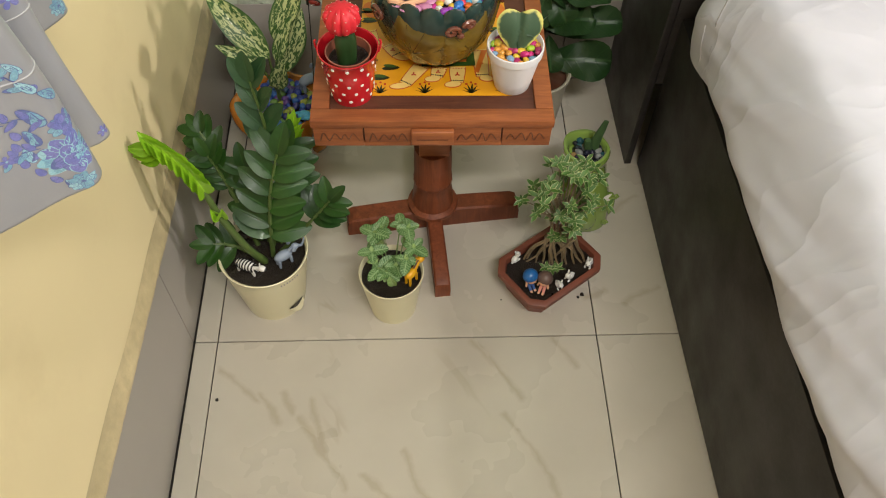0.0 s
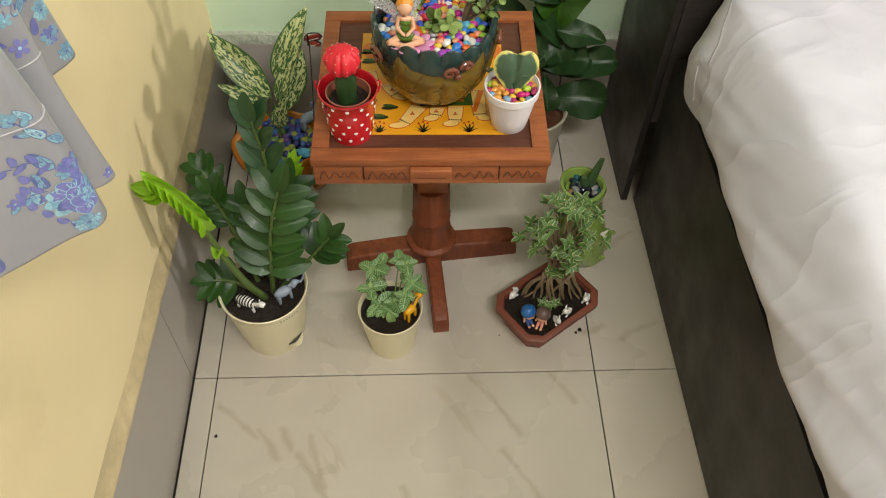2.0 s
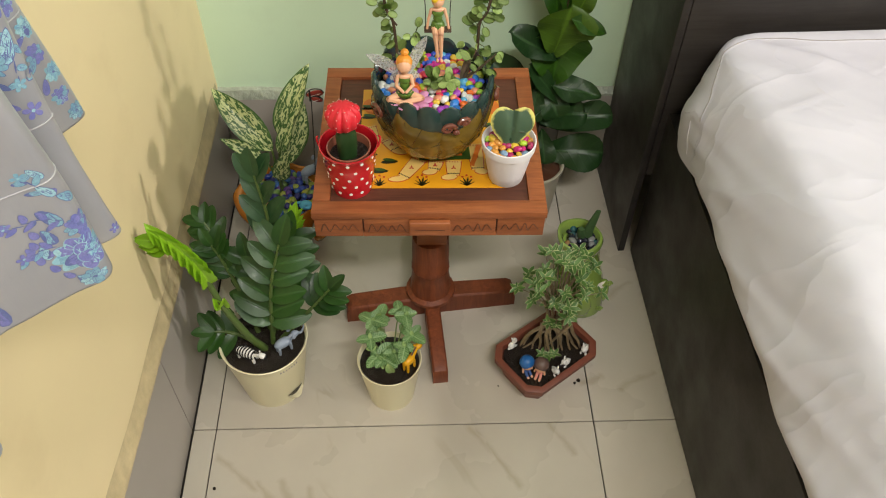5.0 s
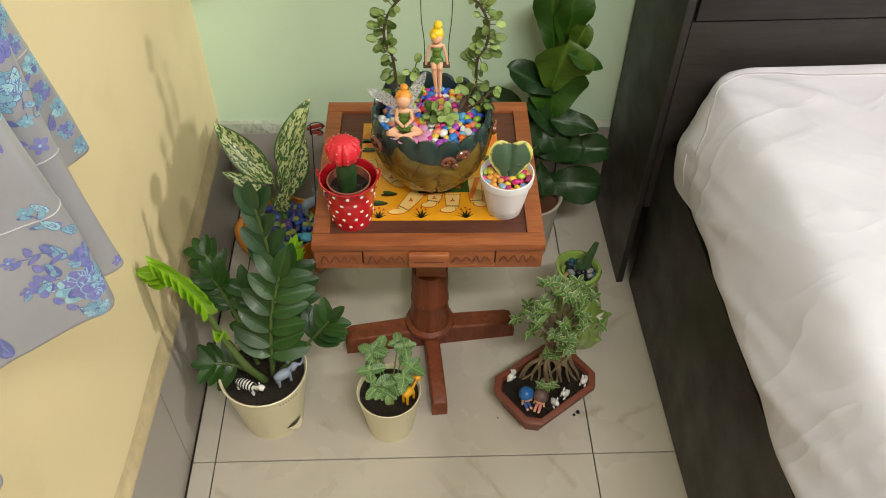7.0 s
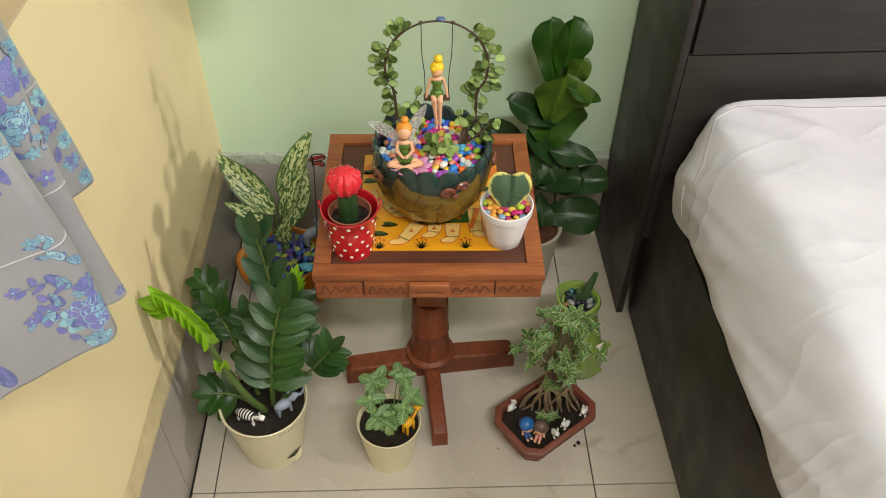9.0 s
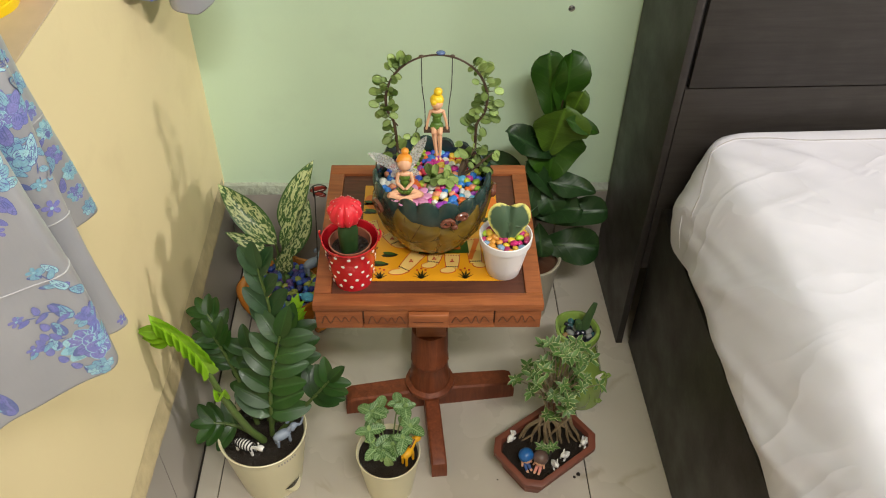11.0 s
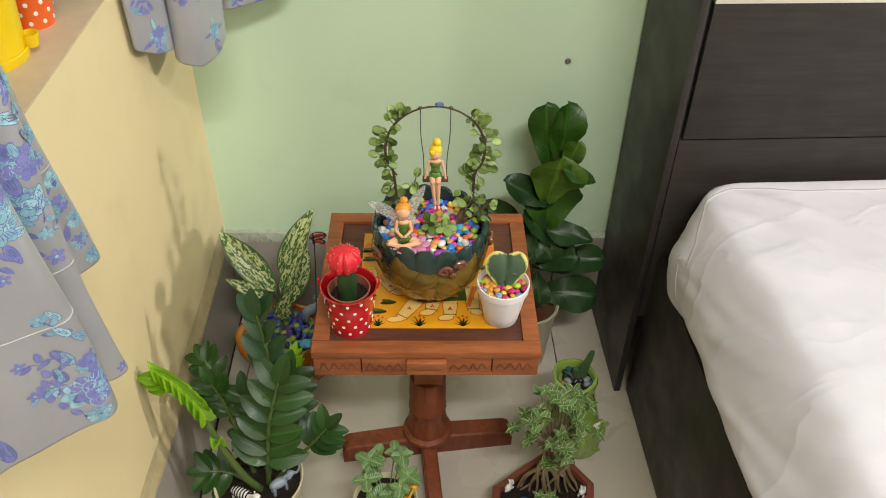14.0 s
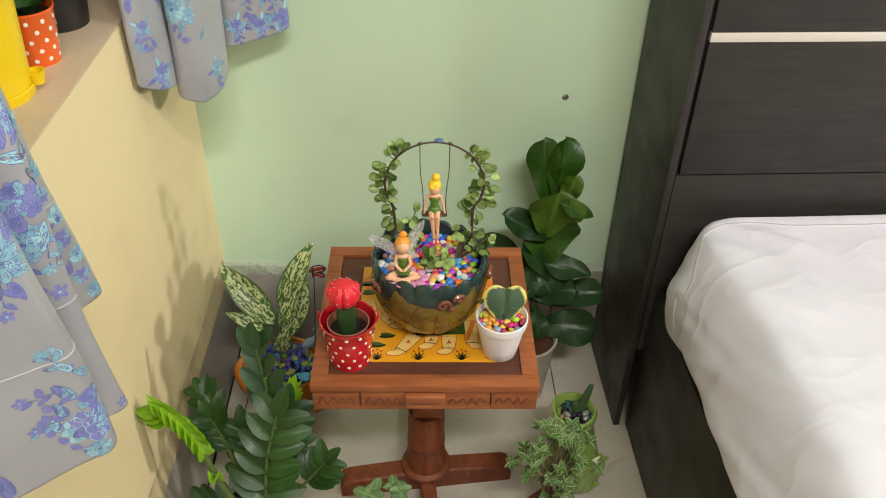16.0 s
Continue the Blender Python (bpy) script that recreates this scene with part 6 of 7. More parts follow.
M["denim_toy"] = plain("denim_blue_toy_paint", (0.06, 0.13, 0.36), 0.8, 80, 0.45)


def limb(bm, a, b, r0, r1, mi):
    a, b = Vector(a), Vector(b)
    tube([a, a.lerp(b, 0.5), b], r0, r1, 8, bm, mi, 2)
    blob(bm, b, (r1, r1, r1), mi, u=8, v=6)
    blob(bm, a, (r0, r0, r0), mi, u=8, v=6)


def wing(bm, root, tip, width, mi):
    """A thin pointed wing between root and tip."""
    root, tip = Vector(root), Vector(tip)
    d = tip - root
    side = d.cross(Vector((0, -1, 0.2))).normalized()
    rows = []
    for j in range(9):
        t = j / 8
        w = width * math.sin(math.pi * min(1, 0.08 + 0.92 * t)) ** 0.7 * 0.5
        c = root + d * t + Vector((0, 0.004 * math.sin(math.pi * t), 0))
        rows.append([bm.verts.new(c + side * s * w + Vector((0, 0.0004 * q, 0))) for q in (0, 1) for s in (-1, 0, 1)])
    for a, b in zip(rows, rows[1:]):
        for i, k in ((0, 1), (1, 2), (4, 3), (5, 4)):
            bm.faces.new((a[i], a[k], b[k], b[i])).material_index = mi


# seated doll with wings on a flower
bm = bmesh.new()
for k in range(9):
    a = 2 * math.pi * k / 9
    blob(bm, (0.019 * math.cos(a) + 0.008, 0.014 * math.sin(a) - 0.008, 0.0045), (0.011, 0.007, 0.0028), 3, (0, -12, math.degrees(a)), 10, 6)
limb(bm, (-0.007, -0.004, 0.012), (-0.021, -0.012, 0.010), 0.0052, 0.0042, 0)
limb(bm, (-0.021, -0.012, 0.010), (0.008, -0.020, 0.0075), 0.0042, 0.0030, 0)
limb(bm, (0.007, -0.004, 0.012), (0.022, -0.010, 0.010), 0.0052, 0.0042, 0)
limb(bm, (0.022, -0.010, 0.010), (-0.006, -0.021, 0.010), 0.0042, 0.0030, 0)
blob(bm, (0, -0.002, 0.014), (0.0105, 0.0080, 0.0070), 2)
blob(bm, (0, 0.0, 0.024), (0.0068, 0.0056, 0.0085), 2)
blob(bm, (0, 0.0, 0.033), (0.0082, 0.0056, 0.0070), 2)
for k in range(7):
    a = radians(-160 + 140 * k / 6)
    blob(bm, (0.0095 * math.cos(a), -0.002 + 0.008 * math.sin(a), 0.0125), (0.0035, 0.0022, 0.0060), 2, (25, 0, math.degrees(a) + 90), 8, 6)
blob(bm, (0, 0.0, 0.0385), (0.0085, 0.0048, 0.0040), 0)
limb(bm, (0, 0, 0.040), (0, -0.0005, 0.047), 0.0026, 0.0026, 0)
blob(bm, (0, -0.001, 0.0565), (0.0098, 0.0095, 0.0108), 0, u=16, v=12)
blob(bm, (0, 0.0018, 0.0600), (0.0108, 0.0098, 0.0100), 1, u=16, v=12)
blob(bm, (0.001, 0.006, 0.0715), (0.0055, 0.0055, 0.0050), 1)
for sx in (-1, 1):
    limb(bm, (sx * 0.0085, 0, 0.0385), (sx * 0.0110, -0.004, 0.0270), 0.0026, 0.0022, 0)
    limb(bm, (sx * 0.0110, -0.004, 0.0270), (sx * 0.0020, -0.0120, 0.0215), 0.0022, 0.0020, 0)
wing(bm, (-0.003, 0.006, 0.036), (-0.049, 0.010, 0.066), 0.017, 4)
wing(bm, (0.003, 0.006, 0.036), (0.030, 0.012, 0.092), 0.015, 4)
wing(bm, (-0.003, 0.007, 0.033), (-0.020, 0.014, 0.022), 0.013, 4)
wing(bm, (0.003, 0.007, 0.033), (0.020, 0.014, 0.026), 0.013, 4)
doll = part("doll", bm, [M["skin"], M["orange_hair"], M["dress"], M["petal"], M["wing"]])
tagged(doll, "seated winged doll in a leaf-green dress on a pink flower", "doll")
doll.matrix_basis = pose(0.3105, 0.198, BB[2] + PEB + 0.0075) @ Matrix.Scale(0.96, 4)

# swing with a doll
SWX, SWY, SWZ = 0.353, 0.239, 0.5765
swing = thing("toy_swing", (SWX, SWY, SWZ), "tiny swing on dark cords tied to the wire ring", "swing")
part("seat", box((-0.017, -0.005, -0.003), (0.017, 0.006, 0.0), 0.001), M["brown_seat"], swing)
ring_top = RC + Vector(JP.location) - Vector((SWX, SWY, SWZ))
for sx, deg in ((-1, 107), (1, 73)):
    top_p = ring_p(deg, 0.001) - RC + ring_top
    part("cord", tube([(sx * 0.015, 0.001, -0.001), (sx * 0.0155, 0.006, 0.03), (top_p.x * 0.97, top_p.y * 0.7, top_p.z * 0.6), top_p], 0.0006, None, 5), M["black_gap"], swing)
    part("knot", blob(bmesh.new(), top_p, (0.0035, 0.0022, 0.0022), u=8, v=6), M["dark_bark"], swing)
bm = bmesh.new()
blob(bm, (0, 0, 0.006), (0.0085, 0.0070, 0.0065), 2)
blob(bm, (0, 0, 0.015), (0.0058, 0.0050, 0.0085), 2)
blob(bm, (0, 0, 0.0225), (0.0075, 0.0052, 0.0055), 2)
for k in range(6):
    a = radians(-170 + 160 * k / 5)
    blob(bm, (0.0070 * math.cos(a), 0.006 * math.sin(a), 0.002), (0.0032, 0.0018, 0.0055), 2, (10, 0, math.degrees(a) + 90), 8, 6)
blob(bm, (0, 0.0, 0.0275), (0.0080, 0.0045, 0.0035), 0)
limb(bm, (0, 0, 0.028), (0, -0.001, 0.034), 0.0024, 0.0024, 0)
blob(bm, (0, -0.0015, 0.0405), (0.0080, 0.0078, 0.0088), 0, u=16, v=12)
blob(bm, (0, 0.0002, 0.0440), (0.0090, 0.0086, 0.0085), 1, u=16, v=12)
blob(bm, (-0.003, -0.0060, 0.0435), (0.0055, 0.0030, 0.0040), 1, (0, 25, 0))
blob(bm, (0.0015, 0.001, 0.0555), (0.0058, 0.0058, 0.0055), 1)
for sx in (-1, 1):
    limb(bm, (sx * 0.0080, 0, 0.0270), (sx * 0.0115, -0.001, 0.0140), 0.0022, 0.0018, 0)
    limb(bm, (sx * 0.0115, -0.001, 0.0140), (sx * 0.0135, -0.002, 0.0015), 0.0018, 0.0016, 0)
    limb(bm, (sx * 0.0040, -0.004, 0.0030), (sx * 0.0035, -0.014, 0.0), 0.0040, 0.0034, 0)
    limb(bm, (sx * 0.0035, -0.014, 0.0), (sx * 0.0022 + 0.002, -0.012, -0.034), 0.0034, 0.0018, 0)
    blob(bm, (sx * 0.0026 + 0.002, -0.015, -0.0375), (0.0018, 0.0040, 0.0018), 0)
doll2 = part("doll", bm, [M["skin"], M["yellow_hair"], M["dress"]])
tagged(doll2, "yellow-haired doll in a green dress sitting on the swing", "doll")
doll2.matrix_basis = pose(SWX, SWY, SWZ + 0.0005)


def rabbit(at, turn, s=1.0):
    bm = bmesh.new()
    blob(bm, (0, 0.002, 0.0070), (0.0060, 0.0080, 0.0068))
    blob(bm, (0, -0.006, 0.0140), (0.0050, 0.0054, 0.0050))
    for sx in (-1, 1):
        blob(bm, (sx * 0.0028, -0.0025, 0.0205), (0.0015, 0.0020, 0.0048), 0, (-20, sx * 14, 0), 8, 6)
        blob(bm, (sx * 0.0040, -0.0055, 0.0022), (0.0020, 0.0038, 0.0020), 0, u=8, v=6)
        blob(bm, (sx * 0.0026, -0.0106, 0.0150), (0.0007, 0.0005, 0.0008), 1, u=6, v=5)
    blob(bm, (0, 0.010, 0.0055), (0.0024, 0.0024, 0.0024), 0, u=8, v=6)
    ob = part("toy_rabbit", bm, [M["white_toy"], M["black_toy"]])
    tagged(ob, "tiny white toy rabbit on dark soil in the tray", "toy", "toy rabbits in the tray")
    ob.matrix_basis = pose(*at, 0, 0, turn) @ Matrix.Scale(s, 4)


rabbit((0.476, 0.118, 0.040), 140, 0.92)
rabbit((0.541, 0.066, 0.041), 20, 0.86)
rabbit((0.560, 0.082, 0.041), -50, 0.90)
rabbit((0.594, 0.106, 0.041), -25, 0.98)

for at, turn, mats, lab, hair_r in (((0.4945, 0.0705, 0.0405), 25, ["blue_toy", "skin", "denim_toy"], "small blue-haired doll leaning on its pair in the tray", 0.0125),
                                    ((0.5165, 0.0655, 0.0405), -25, ["brown_toy", "skin", "pink_toy"], "small brown-haired doll in pink leaning on its pair", 0.0125)):
    bm = bmesh.new()
    blob(bm, (0, 0, 0.0105), (0.0062, 0.0055, 0.0080), 2)
    for sx in (-1, 1):
        limb(bm, (sx * 0.0028, -0.003, 0.0070), (sx * 0.0034, -0.0110, 0.0010), 0.0028, 0.0022, 2)
        blob(bm, (sx * 0.0034, -0.0125, 0.0012), (0.0024, 0.0032, 0.0020), 1, u=8, v=6)
        limb(bm, (sx * 0.0060, 0, 0.0150), (sx * 0.0085, -0.004, 0.0085), 0.0019, 0.0017, 1)
    blob(bm, (0, -0.003, 0.0235), (0.0092, 0.0086, 0.0086), 1, u=14, v=10)
    blob(bm, (0, 0.0010, 0.0265), (hair_r, 0.0120, 0.0112), 0, u=16, v=12)
    d3 = part("doll", bm, [M[m] for m in mats])
    tagged(d3, lab, "doll", "doll pair in the tray")
    d3.matrix_basis = pose(*at, 0, 0, turn)


def beast(at, turn, body, legs_h, neck, head, mats, label, s=1.0, stripes=0, trunk=False, lying=0.0):
    """A small toy animal of plain rounded forms."""
    bm = bmesh.new()
    bx, by, bz = body
    blob(bm, (0, 0, legs_h + bz), (bx, by, bz), 0, u=16, v=10)
    for sx in (-1, 1):
        for sy in (-1, 1):
            limb(bm, (sx * bx * 0.62, sy * by * 0.55, legs_h + bz * 0.5), (sx * bx * 0.66, sy * by * 0.55, 0.0), by * 0.36, by * 0.28, 0)
    shoulder = Vector((bx * 0.72, 0, legs_h + bz * 1.3))
    hd = shoulder + Vector(neck)
    limb(bm, shoulder, hd, by * 0.55, by * 0.42, 0)
    blob(bm, hd + Vector((head[0] * 0.6, 0, 0)), (head[0], head[1], head[1]), 0)
    for sy in (-1, 1):
        blob(bm, hd + Vector((-head[0] * 0.2, sy * head[1] * (1.5 if trunk else 0.7), head[1] * 0.8)), (0.0012 if not trunk else head[1] * 0.7, 0.0012 if not trunk else head[1] * 0.25, 0.0022 if not trunk else head[1] * 0.9), 0, u=8, v=6)
    if trunk:
        e = hd + Vector((head[0] * 1.3, 0, 0))
        tube([e, e + Vector((0.006, 0, -0.005)), e + Vector((0.011, 0, 0.001)), e + Vector((0.013, 0, 0.008))], by * 0.30, by * 0.16, 7, bm, 0)
    for k in range(stripes):
        x = -bx * 0.85 + 1.7 * bx * k / max(1, stripes - 1)
        k_r = math.sqrt(max(0.05, 1 - (x / bx) ** 2)) * 1.02
        pts = [(x + 0.0006 * math.sin(a * 2), by * k_r * math.cos(a), legs_h + bz + bz * k_r * math.sin(a)) for a in (2 * math.pi * q / 12 for q in range(13))]
        tube(pts, 0.0011, None, 5, bm, 1, 2)
    if not trunk:
        tube([shoulder + Vector((-0.002, 0, by * 0.5)), hd + Vector((-0.001, 0, by * 0.5))], 0.0012, 0.0009, 5, bm, 1)
    blob(bm, hd + Vector((head[0] * 1.4, 0, -0.0005)), (0.0018, head[1] * 0.7, head[1] * 0.7), 1 if not trunk else 0, u=8, v=6)
    ob = part("toy_animal", bm, [M[m] for m in mats])
    tagged(ob, label, "toy")
    ob.matrix_basis = pose(*at, lying, 0, turn) @ Matrix.Scale(s, 4)


beast((0.064, 0.055, 0.1215), -24, (0.017, 0.0070, 0.0075), 0.004, (0.008, 0, 0.004), (0.006, 0.0042), ["white_toy", "black_toy"], "toy zebra with black stripes lying on potting soil", 1.15, 8)
beast((0.117, 0.070, 0.1190), 35, (0.0150, 0.0080, 0.0085), 0.0095, (0.006, 0, 0.004), (0.0060, 0.0055), ["grey_toy", "grey_toy"], "grey-blue toy elephant standing in the ZZ plant pot", 1.0, 0, True)
beast((0.307, 0.050, 0.0915), 50, (0.0100, 0.0062, 0.0062), 0.0125, (0.009, 0, 0.009), (0.0062, 0.0048), ["yellow_toy", "brown_toy"], "yellow toy giraffe standing in the nerve plant pot", 1.15, 0)
beast((0.125, 0.462, 0.0965), 40, (0.0160, 0.0085, 0.0090), 0.0095, (0.006, 0, 0.006), (0.0065, 0.0060), ["grey_toy", "grey_toy"], "pale grey toy elephant standing on blue pebbles", 1.1, 0, True)
for at, r, mt, lab in (((0.122, 0.392, 0.099), (0.012, 0.010, 0.008), "sky_toy", "small sky-blue toy on pebbles in the orange bowl"), ((0.062, 0.392, 0.098), (0.008, 0.007, 0.012), "pink_toy", "small pink toy on pebbles in the orange bowl"),
                       ((0.044, 0.392, 0.098), (0.006, 0.012, 0.006), "dress", "small green toy on pebbles in the orange bowl")):
    bm = bmesh.new()
    blob(bm, (0, 0, 0), r)
    blob(bm, (r[0] * 0.4, -r[1] * 0.9, r[2] * 0.5), (r[0] * 0.55, r[1] * 0.5, r[2] * 0.55))
    blob(bm, (-r[0] * 0.9, r[1] * 0.6, 0.0), (r[0] * 0.5, r[1] * 0.35, r[2] * 0.3))
    ob = part("toy_figure", bm, M[mt])
    tagged(ob, lab, "toy", "toys in the orange bowl")
    ob.location = at

# ---- small things on wall and floor ----
plug = thing("wall_plug", (0.581, WB, 0.567), "grey wall plug with a screw in the green wall", "wall plug")
bm = lathe([(0.0, 0.002), (0.0022, 0.002), (0.0026, 0.0), (0.0052, 0.0008), (0.0056, 0.0)], 18)
bm.transform(pose(0, 0, 0, 90))
part("collar", bm, M["metal"], plug)
bm = lathe([(0.0, 0.0042), (0.0018, 0.0038), (0.0021, 0.002)], 12)
bm.transform(pose(0, 0, 0, 90))
part("screw", bm, M["metal"], plug)
for x, y, s in ((0.0115, -0.099, 0.0026), (0.586, 0.075, 0.0035), (0.579, 0.070, 0.0025), (0.452, 0.068, 0.0014), (0.222, 0.115, 0.0018), (0.58, 0.33, 0.0012)):
    bm = bmesh.new()
    bmesh.ops.create_icosphere(bm, subdivisions=2, radius=s)
    for v in bm.verts:
        v.co *= 1 + 0.3 * noise.noise(v.co * 500)
        v.co.z *= 0.5
    ob = part("soil_crumb", bm, M["soil"])
    tagged(ob, "tiny dark crumb of soil on the floor tile", "debris", "crumbs on the floor")
    ob.location = (x, y, s * 0.45)

# ---- curtains ----


def curtain_mat():
    """Silvery satin with a faint weave and broad, faint streaks along the threads."""
    n = Nodes("silvery_satin_curtain")
    uv = n.coords("UV")
    st = n.t.nodes.new("ShaderNodeMapping")
    st.inputs["Scale"].default_value = (1.0, 0.12, 1.0)
    n.link(uv, st.inputs[0])
    streak, broad = n.noise(st.outputs[0], 420, 3), n.noise(uv, 8, 3)
    col = n.mix(n.step(broad, 0.3, 0.7), (0.34, 0.345, 0.375), (0.43, 0.43, 0.455))
    col = n.mix(n.math("MULTIPLY", streak, 0.25), col, (0.30, 0.30, 0.34))
    n.bump(streak, 0.10, 0.0004)
    n.b.inputs["Sheen Weight"].default_value = 0.10
    return n.finish(col, n.step(broad, -0.8, 2.8), 0.28, spec=0.6)


def print_mat(name, c, lo):
    """Woven print: the colour breaks into lighter and darker threads."""
    n = Nodes(name)
    p = n.coords()
    fine, mid = n.noise(p, 900, 3), n.noise(p, 130, 3)
    col = n.mix(n.step(fine, 0.35, 0.65), shade(c, 0.72), c)
    col = n.mix(n.step(mid, 0.45, 0.70), col, lo)
    return n.finish(col, 0.42, spec=0.55)


M["curtain"] = curtain_mat()
M["seam"] = plain("pale_seam_thread", (0.42, 0.41, 0.42), 0.9, 300, 0.5)


PRINTS = [print_mat("cyan_print", (0.27, 0.50, 0.60), (0.17, 0.36, 0.52)), print_mat("violet_print", (0.24, 0.24, 0.56), (0.15, 0.17, 0.46)),
          print_mat("deep_blue_print", (0.15, 0.19, 0.42), (0.10, 0.12, 0.32)), print_mat("pale_cyan_print", (0.40, 0.66, 0.72), (0.26, 0.52, 0.62))]
CYAN, VIOLET, DEEP, PALE = range(4)


class Print:
    """A floral print that lies on a cloth; on(u, v) gives the cloth's place and its outward side."""

    def __init__(self, on, seed, hem, length):
        self.place, self.hem, self.length = on, hem, length
        self.bm, self.r, self.n = bmesh.new(), random.Random(seed), 0

    def on(self, u, v):
        """The place on the cloth, kept inside its edges."""
        u = min(max(u, 0.0), self.length)
        return self.place(u, max(v, self.hem(u) + 0.0005))

    def patch(self, u, v, a, b, turn, mi, point=0.0):
        """One petal with half length a and half width b."""
        self.n += 1
        lift = 0.00015 + 0.000007 * (self.n % 60)
        c, s = math.cos(turn), math.sin(turn)
        ring = []
        for k in range(12):
            t = 2 * math.pi * k / 12
            p, q = a * math.cos(t), b * math.sin(t) * (1 - point * math.cos(t))
            at, out = self.on(u + p * c - q * s, v + p * s + q * c)
            ring.append(self.bm.verts.new(at + out * lift))
        at, out = self.on(u, v)
        mid = self.bm.verts.new(at + out * (lift + 0.00004))
        for k in range(12):
            self.bm.faces.new((mid, ring[k], ring[(k + 1) % 12])).material_index = mi

    def petal(self, u, v, a, b, turn, mi, rim=DEEP):
        self.patch(u, v, a * 1.07, b * 1.12, turn, rim, 0.3)
        self.patch(u, v, a, b, turn, mi, 0.3)
        for k in (-0.45, 0.0, 0.45):
            x, y = -a * 0.15, k * b
            self.patch(u + x * math.cos(turn) - y * math.sin(turn), v + x * math.sin(turn) + y * math.cos(turn), a * self.r.uniform(0.35, 0.6), b * 0.09, turn + 0.25 * k, rim if k else DEEP)

    def peony(self, u, v, size, main=VIOLET, rim=PALE):
        for ring, (far_, num) in enumerate(((1.0, 9), (0.66, 7), (0.34, 5))):
            for k in range(num):
                t = 2 * math.pi * (k + 0.5 * ring) / num + self.r.uniform(-0.2, 0.2)
                d = size * far_ * 0.68
                self.petal(u + d * math.cos(t), v + d * math.sin(t), size * 0.30, size * 0.25, t, main if (k + ring) % 4 else CYAN if main != CYAN else PALE, rim if ring != 1 else DEEP)
        self.patch(u, v, size * 0.14, size * 0.11, 0.4, DEEP)

    def leaf(self, u, v, length, turn, mi=CYAN):
        self.petal(u, v, length, length * 0.36, turn, mi)
        for k in (-0.5, 0.1, 0.6):
            for sg in (-1, 1):
                self.patch(u + k * length * math.cos(turn), v + k * length * math.sin(turn), length * 0.22, length * 0.025, turn + sg * 0.7, DEEP if mi != DEEP else CYAN)

    def sprig(self, u, v, length, turn, num=6, main=VIOLET):
        """A thin stalk with florets and small leaves on both sides."""
        for k in range(num):
            t = (k + 0.5) / num
            x, y = u + length * t * math.cos(turn), v + length * t * math.sin(turn) + 0.004 * math.sin(t * 4)
            self.patch(x, y, length / num * 0.62, 0.0005, turn, DEEP)
            sg = 1 if k % 2 else -1
            w = turn + sg * self.r.uniform(0.7, 1.2)
            self.petal(x + 0.0055 * math.cos(w), y + 0.0055 * math.sin(w), 0.0050 * (1.2 - 0.5 * t), 0.0022, w, self.r.choice((main, CYAN, main)), DEEP)
        self.floret(u + length * math.cos(turn), v + length * math.sin(turn), 0.0050, main)

    def floret(self, u, v, size, mi=VIOLET):
        for k in range(5):
            t = 2 * math.pi * k / 5 + 0.3
            self.patch(u + size * 0.6 * math.cos(t), v + size * 0.6 * math.sin(t), size * 0.5, size * 0.30, t, mi, -0.3)
        self.patch(u, v, size * 0.2, size * 0.2, 0, PALE)

    def spray(self, u, v, size, turn=0.0):
        """A peony with leaves and sprigs round it."""
        for k in range(7):
            t = turn + 2 * math.pi * k / 7 + self.r.uniform(-0.25, 0.25)
            d = size * self.r.uniform(1.15, 1.45)
            self.leaf(u + d * math.cos(t), v + d * math.sin(t), size * self.r.uniform(0.40, 0.58), t, self.r.choice((CYAN, PALE, CYAN, VIOLET)))
        for k in range(3):
            t = turn + 2 * math.pi * (k + 0.4) / 3
            self.sprig(u + size * 1.3 * math.cos(t), v + size * 1.3 * math.sin(t), size * 1.1, t, 5)
        self.peony(u, v, size, self.r.choice((VIOLET, CYAN)), self.r.choice((PALE, DEEP)))

    def done(self, parent):
        tagged(part("floral_print", self.bm, PRINTS, parent), "woven cyan and violet flower sprays", kind="stuff")


def hung_cloth(parent, on, hem, length, top, seam=None):
    """A cloth over on(u, v) from its hem up to top, with an optional stitched seam at a height above the hem."""
    bm = bmesh.new()
    uv = bm.loops.layers.uv.new("UVMap")
    count_u = int(length / 0.0035)
    cols, us = [], [length * i / count_u for i in range(count_u + 1)]
    for u in us:
        h0 = hem(u)
        cols.append([(bm.verts.new(on(u, h0 + (top - h0) * (k / 44) ** 1.7)[0]), u, h0 + (top - h0) * (k / 44) ** 1.7) for k in range(45)])
    for a, b in zip(cols, cols[1:]):
        for k in range(44):
            quad = (a[k], b[k], b[k + 1], a[k + 1])
            f = bm.faces.new([q[0] for q in quad])
            for loop, q in zip(f.loops, quad):
                loop[uv].uv = (q[1], q[2])
    cloth = part("pleat", bm, M["curtain"], parent)
    mid = cloth.data.polygons[len(cloth.data.polygons) // 3]
    if mid.normal.dot(on(min(us, key=lambda q: (on(q, mid.center.z)[0] - mid.center).length), mid.center.z)[1]) < 0:
        cloth.data.flip_normals()
    if seam:
        line = [on(u, seam(u)) for u in us]
        part("seam", tube([p + o * 0.0003 for p, o in line], 0.0006, None, 6, smooth_n=1), M["seam"], cloth, "pale stitched seam")
    cloth.modifiers.new("thickness", "SOLIDIFY").thickness = 0.0010
    return cloth


def table_of(pairs):
    return lambda q: float(np.interp(q, [a for a, b in pairs], [b for a, b in pairs]))


